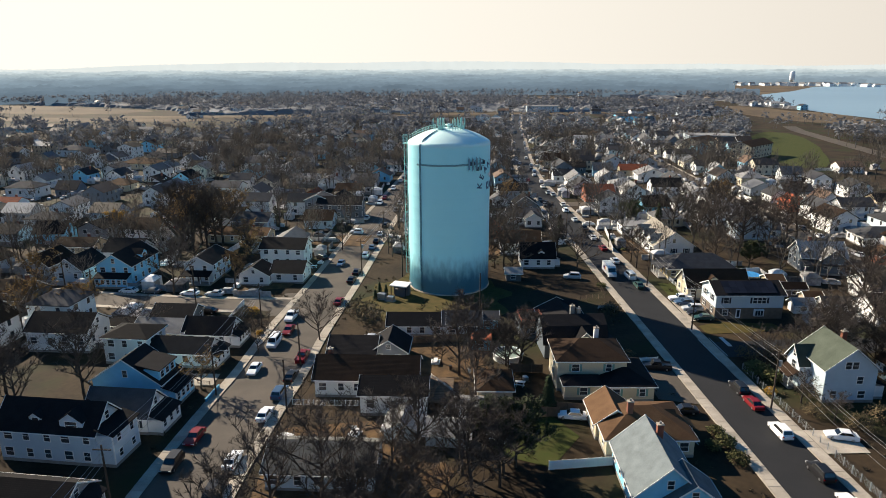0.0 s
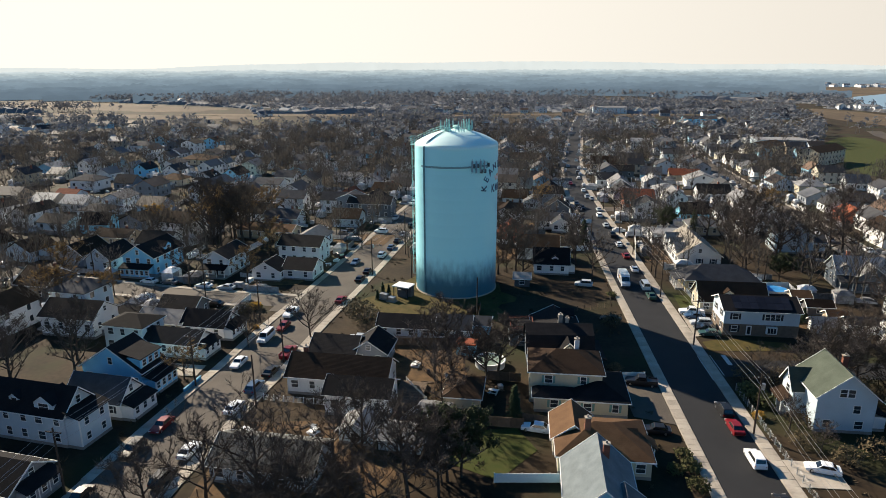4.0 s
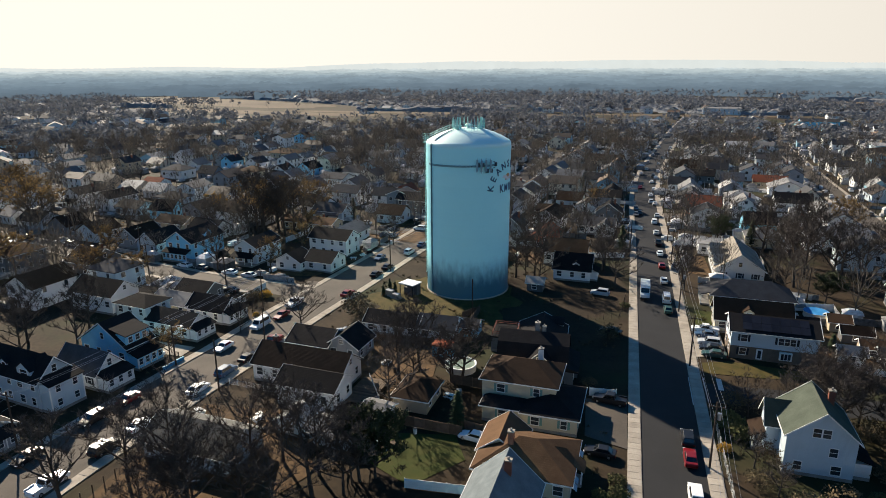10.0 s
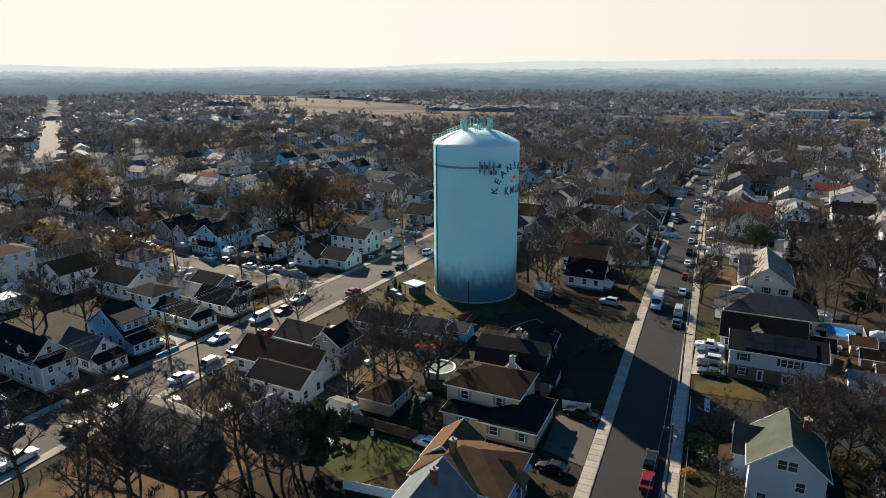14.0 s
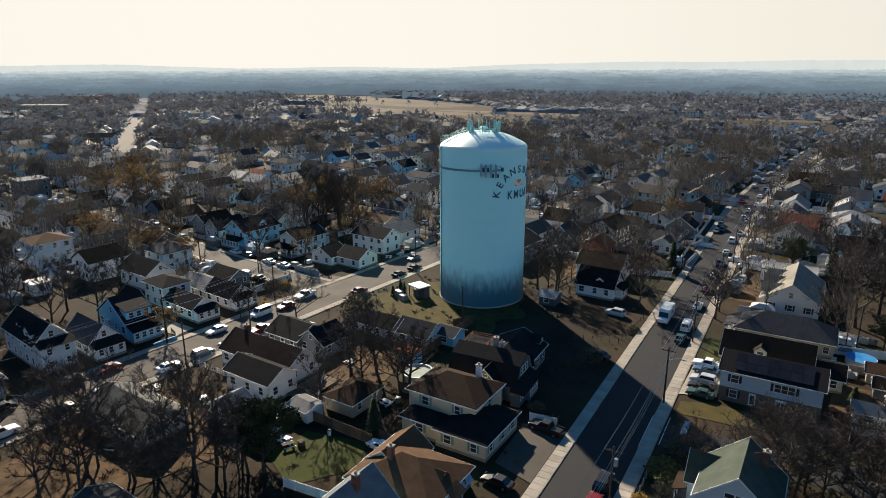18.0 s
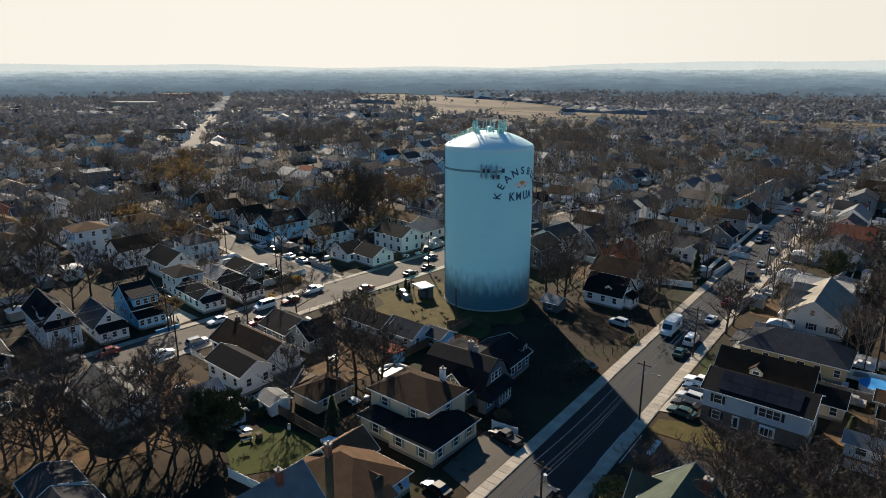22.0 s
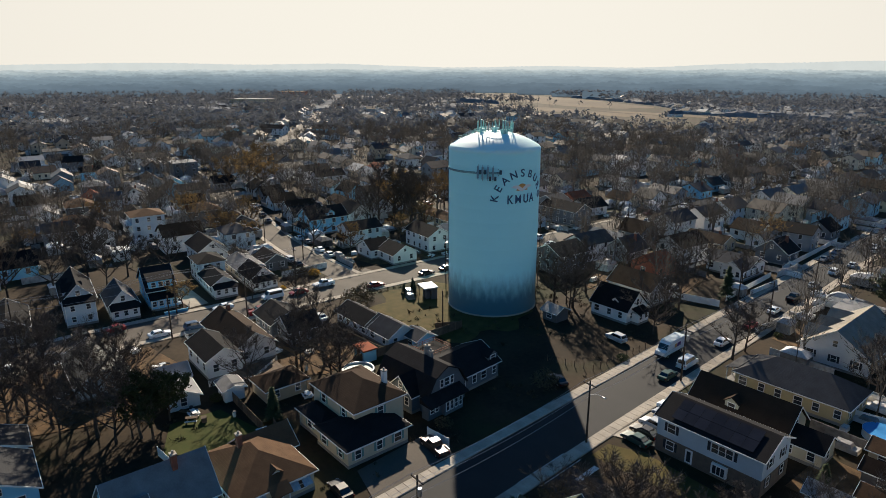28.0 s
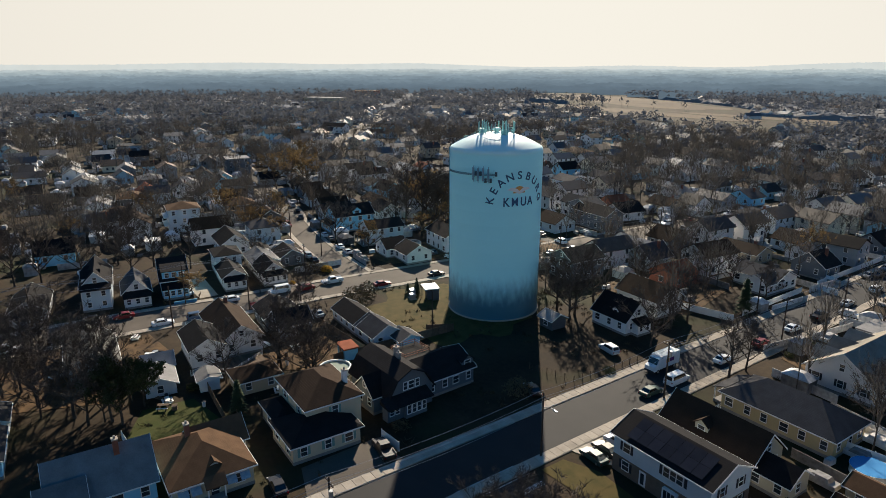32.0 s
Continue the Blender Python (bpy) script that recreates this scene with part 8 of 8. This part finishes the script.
for k in BARE + BARELITE + OAK + [GOLD, HOLLY] + PINE + BUSH:
    if not k[1]:
        for c in list(k[0].children_recursive) + [k[0]]:
            bpy.data.objects.remove(c)

# ---- dead undergrowth and leaf drifts between the houses ----
UV, UF = [], []
for line, half in ((E_LINE, 7.6), (W_LINE, 7.8), (X_LINE, 5.4)):
    for x, y, h in along(line, 3.0):
        take(x, y, half)
ur = random.Random(55)
for tries in range(5200):
    a, r = radians(ur.uniform(-41, 93)), 45 + 190 * ur.random() ** 0.8
    x, y = 40 - r * math.sin(a), 20 + r * math.cos(a)
    if not free(x, y, 0.1) or not in_view(x, y) or noise.noise(Vector((x * 0.07, y * 0.07, 9.0))) < -0.05:
        continue
    k = ur.uniform(0.35, 1.1)
    for j in range(15):
        d = Vector((ur.uniform(-1, 1), ur.uniform(-1, 1), ur.uniform(0.25, 1.1))).normalized()
        p = Vector((x + ur.uniform(-0.6, 0.6) * k, y + ur.uniform(-0.6, 0.6) * k, 0.05))
        q, u = p + d * k * ur.uniform(0.5, 1.2), d.orthogonal().normalized() * ur.uniform(0.03, 0.09)
        n = len(UV)
        UV += [tuple(p - u), tuple(p + u), tuple(q)]
        UF.append((n, n + 1, n + 2))
tagged(new("undergrowth", mesh_of("undergrowth", UV, UF, mat("dead_brush", (0.085, 0.062, 0.038), (0.045, 0.038, 0.022), 0.1, 0.95, 0.0, island=0.4))), "dead brown brush and weeds between the yards", "undergrowth", "", "stuff")

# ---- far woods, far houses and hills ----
# the far woods' base colour is shifted blue-grey to stand in for haze
FARWOOD = thin(mat("hazed_far_woods", (0.135, 0.152, 0.178), (0.172, 0.165, 0.160), 0.03, 0.95, 0.0, rnd=0.0, island=0.3), 0.2)
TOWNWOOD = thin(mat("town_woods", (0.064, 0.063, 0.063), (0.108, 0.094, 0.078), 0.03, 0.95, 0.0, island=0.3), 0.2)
LITE = []
lr = random.Random(77)
for i in range(20):       # bare crowns of fine twigs, to be strewn as woods
    H, R = 11.5, lr.uniform(3.2, 4.6)
    vs = [(0.16, 0, 0), (-0.08, 0.14, 0), (-0.08, -0.14, 0), (0, 0, 9.0)]
    fs = [(0, 1, 3), (1, 2, 3), (2, 0, 3)]
    lobes = [(lr.uniform(-0.5, 0.5) * R, lr.uniform(-0.5, 0.5) * R, lr.uniform(0.5, 0.8) * H, lr.uniform(0.45, 0.7) * R) for k in range(5)]
    for k in range(165 if i < 10 else 120):
        cx, cy, cz, cr = lobes[k % 5]
        d = Vector((lr.gauss(0, 1), lr.gauss(0, 1), lr.gauss(0, 1))).normalized()
        p = Vector((cx, cy, cz)) + Vector((d.x, d.y, d.z * 1.15)) * cr * lr.uniform(0.2, 1.0) ** 0.6
        if k < 12:
            p0, w, q = Vector((0, 0, lr.uniform(0.3, 0.7) * cz)), 0.09, p
        else:
            p0, w = p, lr.uniform(0.04, 0.085) * (1 if i < 10 else 1.6)
            out = Vector((p.x, p.y, p.z - 0.35 * H)).normalized()
            q = p + (out * 0.9 + Vector((lr.uniform(-0.5, 0.5), lr.uniform(-0.5, 0.5), 0.35))).normalized() * lr.uniform(0.9, 2.1)
        u = (q - p0).orthogonal().normalized()
        u = (u * math.cos(k) + (q - p0).normalized().cross(u) * math.sin(k)) * w
        n = len(vs)
        vs += [tuple(p0 - u), tuple(p0 + u), tuple(q)]
        fs.append((n, n + 1, n + 2))
    LITE.append((np.array(vs), fs))
VV, F, n = [], [], 0
frng = random.Random(34)
for x, y, h in along(AVE, 9.0):
    for k in (0, -12):
        take(x + 0.82 * k, y - 0.57 * k, 12)
for tries in range(22000):
    if len(F) > 300000:
        break
    a, r = radians(frng.uniform(-41, 94)), 150 + 400 * frng.random() ** 0.7
    x, y = 40 - r * math.sin(a), 20 + r * math.cos(a)
    if in_water(x, y) or in_marsh(x, y) or by_marsh(x, y) or not free(x, y, 0.2 if r < 300 else -1.5) or (-30 < x < 66 and y < 175) or (x > 215 and 300 < y < 720 and not (x > 312 and y < 610) and frng.random() > 0.25):
        continue
    if noise.noise(Vector((x * 0.012, y * 0.012, 7.0))) < (-0.25 if -110 < x < 70 and 200 < y < 480 else 0.0) and frng.random() < 0.8 or frng.random() < 0.2:
        continue
    vs, fs = LITE[frng.randrange(10) + (10 if r > 300 else 0)]
    an, k, kz = frng.uniform(0, 6.28), frng.uniform(0.8, 1.45), frng.uniform(0.8, 1.35)
    c, s_ = math.cos(an) * k, math.sin(an) * k
    VV.append(np.stack([x + c * vs[:, 0] - s_ * vs[:, 1], y + s_ * vs[:, 0] + c * vs[:, 1], kz * vs[:, 2]], 1))
    F.extend([tuple(n + i for i in f) for f in fs])
    n += len(vs)
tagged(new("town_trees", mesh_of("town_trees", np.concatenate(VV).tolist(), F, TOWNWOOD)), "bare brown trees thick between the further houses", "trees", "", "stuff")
V, F = [], []
for tries in range(30000):
    a, r = radians(frng.uniform(-41, 94)), 480 + 760 * frng.random() ** 0.9
    x, y = 40 - r * math.sin(a), 20 + r * math.cos(a)
    if in_water(x, y) or in_marsh(x, y) or by_marsh(x, y) and frng.random() > (0.5 if noise.noise(Vector((x * 0.013, y * 0.013, 8.0))) > 0.22 else 0.03) or not free(x, y, -3.0):
        continue
    grove = noise.noise(Vector((x * 0.009, y * 0.009, 6.0))) + 0.6 * noise.noise(Vector((x * 0.03, y * 0.03, 2.0)))
    if frng.random() > (0.85 if grove > 0.12 else 0.12 + 0.4 * max(r - 760, 0) / 480):
        continue
    h, w = frng.uniform(8, 15) * (1.1 if grove > 0.3 else 1), frng.uniform(3.0, 6.0)
    for j in range(13):      # ragged clumps of twigs
        th, ph, k = frng.uniform(0, 6.28), frng.uniform(-0.7, 1.5), frng.uniform(0.3, 1.0)
        c = Vector((x + w * k * math.cos(th) * math.cos(ph), y + w * k * math.sin(th) * math.cos(ph), h * 0.62 + h * 0.38 * k * math.sin(ph)))
        e1 = Vector((frng.uniform(-1, 1), frng.uniform(-1, 1), frng.uniform(-0.4, 1.0))).normalized() * frng.uniform(1.1, 2.6)
        e2 = e1.orthogonal().normalized() * frng.uniform(0.8, 1.9)
        n = len(V)
        V += [tuple(c - e1), tuple(c + e2), tuple(c + e1)]
        F.append((n, n + 1, n + 2))
    n = len(V)
    V += [(x - 0.2, y, 0), (x + 0.2, y, 0), (x, y, h * 0.6)]
    F.append((n, n + 1, n + 2))
tagged(new("far_trees", mesh_of("far_trees", V, F, FARWOOD)), "bare woods beyond the town, tinted blue-grey for haze", "woods", "", "stuff")
# rolling canopy beyond, as land with treetops, haze mixed into its colour
CAN = mat("hazed_canopy", (0.16, 0.175, 0.195), (0.21, 0.20, 0.185), 0.02, 0.95, 0.0, fine=12)
V, F, na = [], [], 420
radii = [800 * (1180 / 800) ** (i / 60) for i in range(61)]
for i, r in enumerate(radii):
    for j in range(na):
        a = radians(-44 + 142 * j / (na - 1))
        x, y = 40 - r * math.sin(a), 20 + r * math.cos(a)
        z = -3.0 if in_water(x, y) or by_marsh(x, y) else 3.0 + 3.5 * noise.noise(Vector((x * 0.075, y * 0.075, 0))) + 5.0 * noise.noise(Vector((x * 0.009, y * 0.009, 4))) + 0.7 * frng.uniform(-1, 1)
        V.append((x, y, min(z, 9.0) if i else -1.0))
for i in range(len(radii) - 1):
    for j in range(na - 1):
        k = i * na + j
        F.append((k + 1, k, k + na, k + na + 1))
tagged(new("woods", mesh_of("woods", V, F, CAN)), "winter woodland stretching to the horizon, tinted blue-grey for haze", "woods", "", "stuff")


def ridge_line(name, r, base, amp, freq, colour, seed, label, ragged=0.12):
    """Woods and hills at the edge of sight, haze painted on as pale emission."""
    m = bpy.data.materials.new(name)
    m.use_nodes = True
    nt = m.node_tree
    b = nt.nodes["Principled BSDF"]
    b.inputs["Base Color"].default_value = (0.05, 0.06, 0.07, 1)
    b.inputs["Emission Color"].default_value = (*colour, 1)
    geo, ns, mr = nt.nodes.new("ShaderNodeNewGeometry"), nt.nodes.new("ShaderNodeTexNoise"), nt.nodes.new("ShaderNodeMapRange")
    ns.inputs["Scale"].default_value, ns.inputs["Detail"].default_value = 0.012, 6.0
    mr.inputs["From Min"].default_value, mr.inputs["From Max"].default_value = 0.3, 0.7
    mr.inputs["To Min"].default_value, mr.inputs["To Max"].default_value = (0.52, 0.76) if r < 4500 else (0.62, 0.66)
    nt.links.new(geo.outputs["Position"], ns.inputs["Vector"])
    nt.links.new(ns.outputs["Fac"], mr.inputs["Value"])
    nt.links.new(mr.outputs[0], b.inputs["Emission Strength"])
    V, F = [], []
    nj = 2160
    for j in range(nj + 1):
        a = radians(-60 + 180 * j / nj)
        h = base + amp * (noise.noise(Vector((a * freq, seed, 0))) + 0.45 * noise.noise(Vector((a * freq * 3.1, seed, 2))) + ragged * noise.noise(Vector((a * r / 11, seed, 5))))
        V += [(-r * math.sin(a), r * math.cos(a), -5), (-r * math.sin(a), r * math.cos(a), max(h, 4))]
    F = [(2 * j + 2, 2 * j, 2 * j + 1, 2 * j + 3) for j in range(nj) if r > 2600 or not (in_water(V[2 * j][0], V[2 * j][1]) or by_marsh(V[2 * j][0], V[2 * j][1]) or (r < 2040 and V[2 * j][0] > (0.47 + 0.12 * noise.noise(Vector((r * 0.004, 0, 3)))) * V[2 * j][1]))]
    tagged(new(name, mesh_of(name, V, F, m)), label, "backdrop", "", "structure")


ridge_line("backdrop_1", 4780, 62, 34, 2.2, (0.58, 0.61, 0.58), 1.3, "pale blue hills on the horizon, painted hazy")
# haze tints painted in, paler and bluer for each further ring
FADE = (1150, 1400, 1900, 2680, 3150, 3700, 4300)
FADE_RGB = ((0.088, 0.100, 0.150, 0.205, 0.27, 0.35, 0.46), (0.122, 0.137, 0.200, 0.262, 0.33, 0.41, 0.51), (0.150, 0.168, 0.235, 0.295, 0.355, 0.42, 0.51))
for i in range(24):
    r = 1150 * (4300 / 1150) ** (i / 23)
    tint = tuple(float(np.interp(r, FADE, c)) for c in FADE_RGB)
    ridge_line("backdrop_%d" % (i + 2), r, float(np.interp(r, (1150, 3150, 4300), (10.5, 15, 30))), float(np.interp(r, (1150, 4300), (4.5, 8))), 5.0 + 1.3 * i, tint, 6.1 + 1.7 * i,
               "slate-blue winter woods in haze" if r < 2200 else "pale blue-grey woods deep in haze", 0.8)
# the far bank: a row of white houses and a small white water tower
HV, HF, RV, RF, GV, GF = [], [], [], [], [], []
brng = random.Random(9)
for k in range(34):
    a = radians(25.4 + 9.6 * k / 33 + brng.uniform(-0.12, 0.12))
    r = 2010 + brng.uniform(-25, 60)
    far_house(r * math.sin(a), r * math.cos(a), brng.uniform(0, 3.1), brng.uniform(5, 8), brng.uniform(6, 9), brng.choice((5.6, 7.5)), brng.uniform(2.0, 3.4), False)
bank = tagged(new("bank_houses", mesh_of("bank_houses", HV, HF, WHITEP)), "row of small white houses on the far bank", "houses", "", "stuff")
o = new("roofs", mesh_of("roofs", RV, RF, R_LIGHT))
o.parent = bank
o["kind"] = "stuff"
ft = thing("water_tower", 2150 * math.sin(radians(29.5)), 2150 * math.cos(radians(29.5)), 0, 0, "small white water tower beyond the bay", "water tower")
part("tank", lathe(bmesh.new(), [(6.5, 12), (7, 14), (7, 33), (5, 36.5), (0, 37.5)], 24), WHITEP, ft)
part("stem", lathe(bmesh.new(), [(5, 0), (5, 12), (6.5, 12.1)], 24), WHITEP, ft)

# ---- sidewalk slabs, laid on the kerb beds ----
SLAB = mesh_of("slab", [(-0.94, -0.74, 0), (0.94, -0.74, 0), (0.94, 0.74, 0), (-0.94, 0.74, 0), (-0.92, -0.72, 0.035), (0.92, -0.72, 0.035), (0.92, 0.72, 0.035), (-0.92, 0.72, 0.035)],
               [(4, 5, 6, 7), (0, 1, 5, 4), (1, 2, 6, 5), (2, 3, 7, 6), (3, 0, 4, 7)], CONC)
srng = random.Random(2)
for key, line, d, y0, y1 in (("pavement_1", E_LINE, 5.4, 75, 185), ("pavement_2", E_LINE, -5.45, 70, 215), ("pavement_3", W_LINE, 6.4, 75, 140), ("pavement_4", W_LINE, -6.5, 70, 150)):
    pv_ = bpy.data.objects[key]
    for x, y, hd in along(offset(line, d), 1.52):
        if y0 < y < y1:
            o = part("slab", SLAB, None, pv_)
            o.matrix_basis = pose(x, y, 0.141 + srng.uniform(0, 0.012), srng.uniform(-0.4, 0.4), srng.uniform(-0.4, 0.4), math.degrees(hd) - 90)
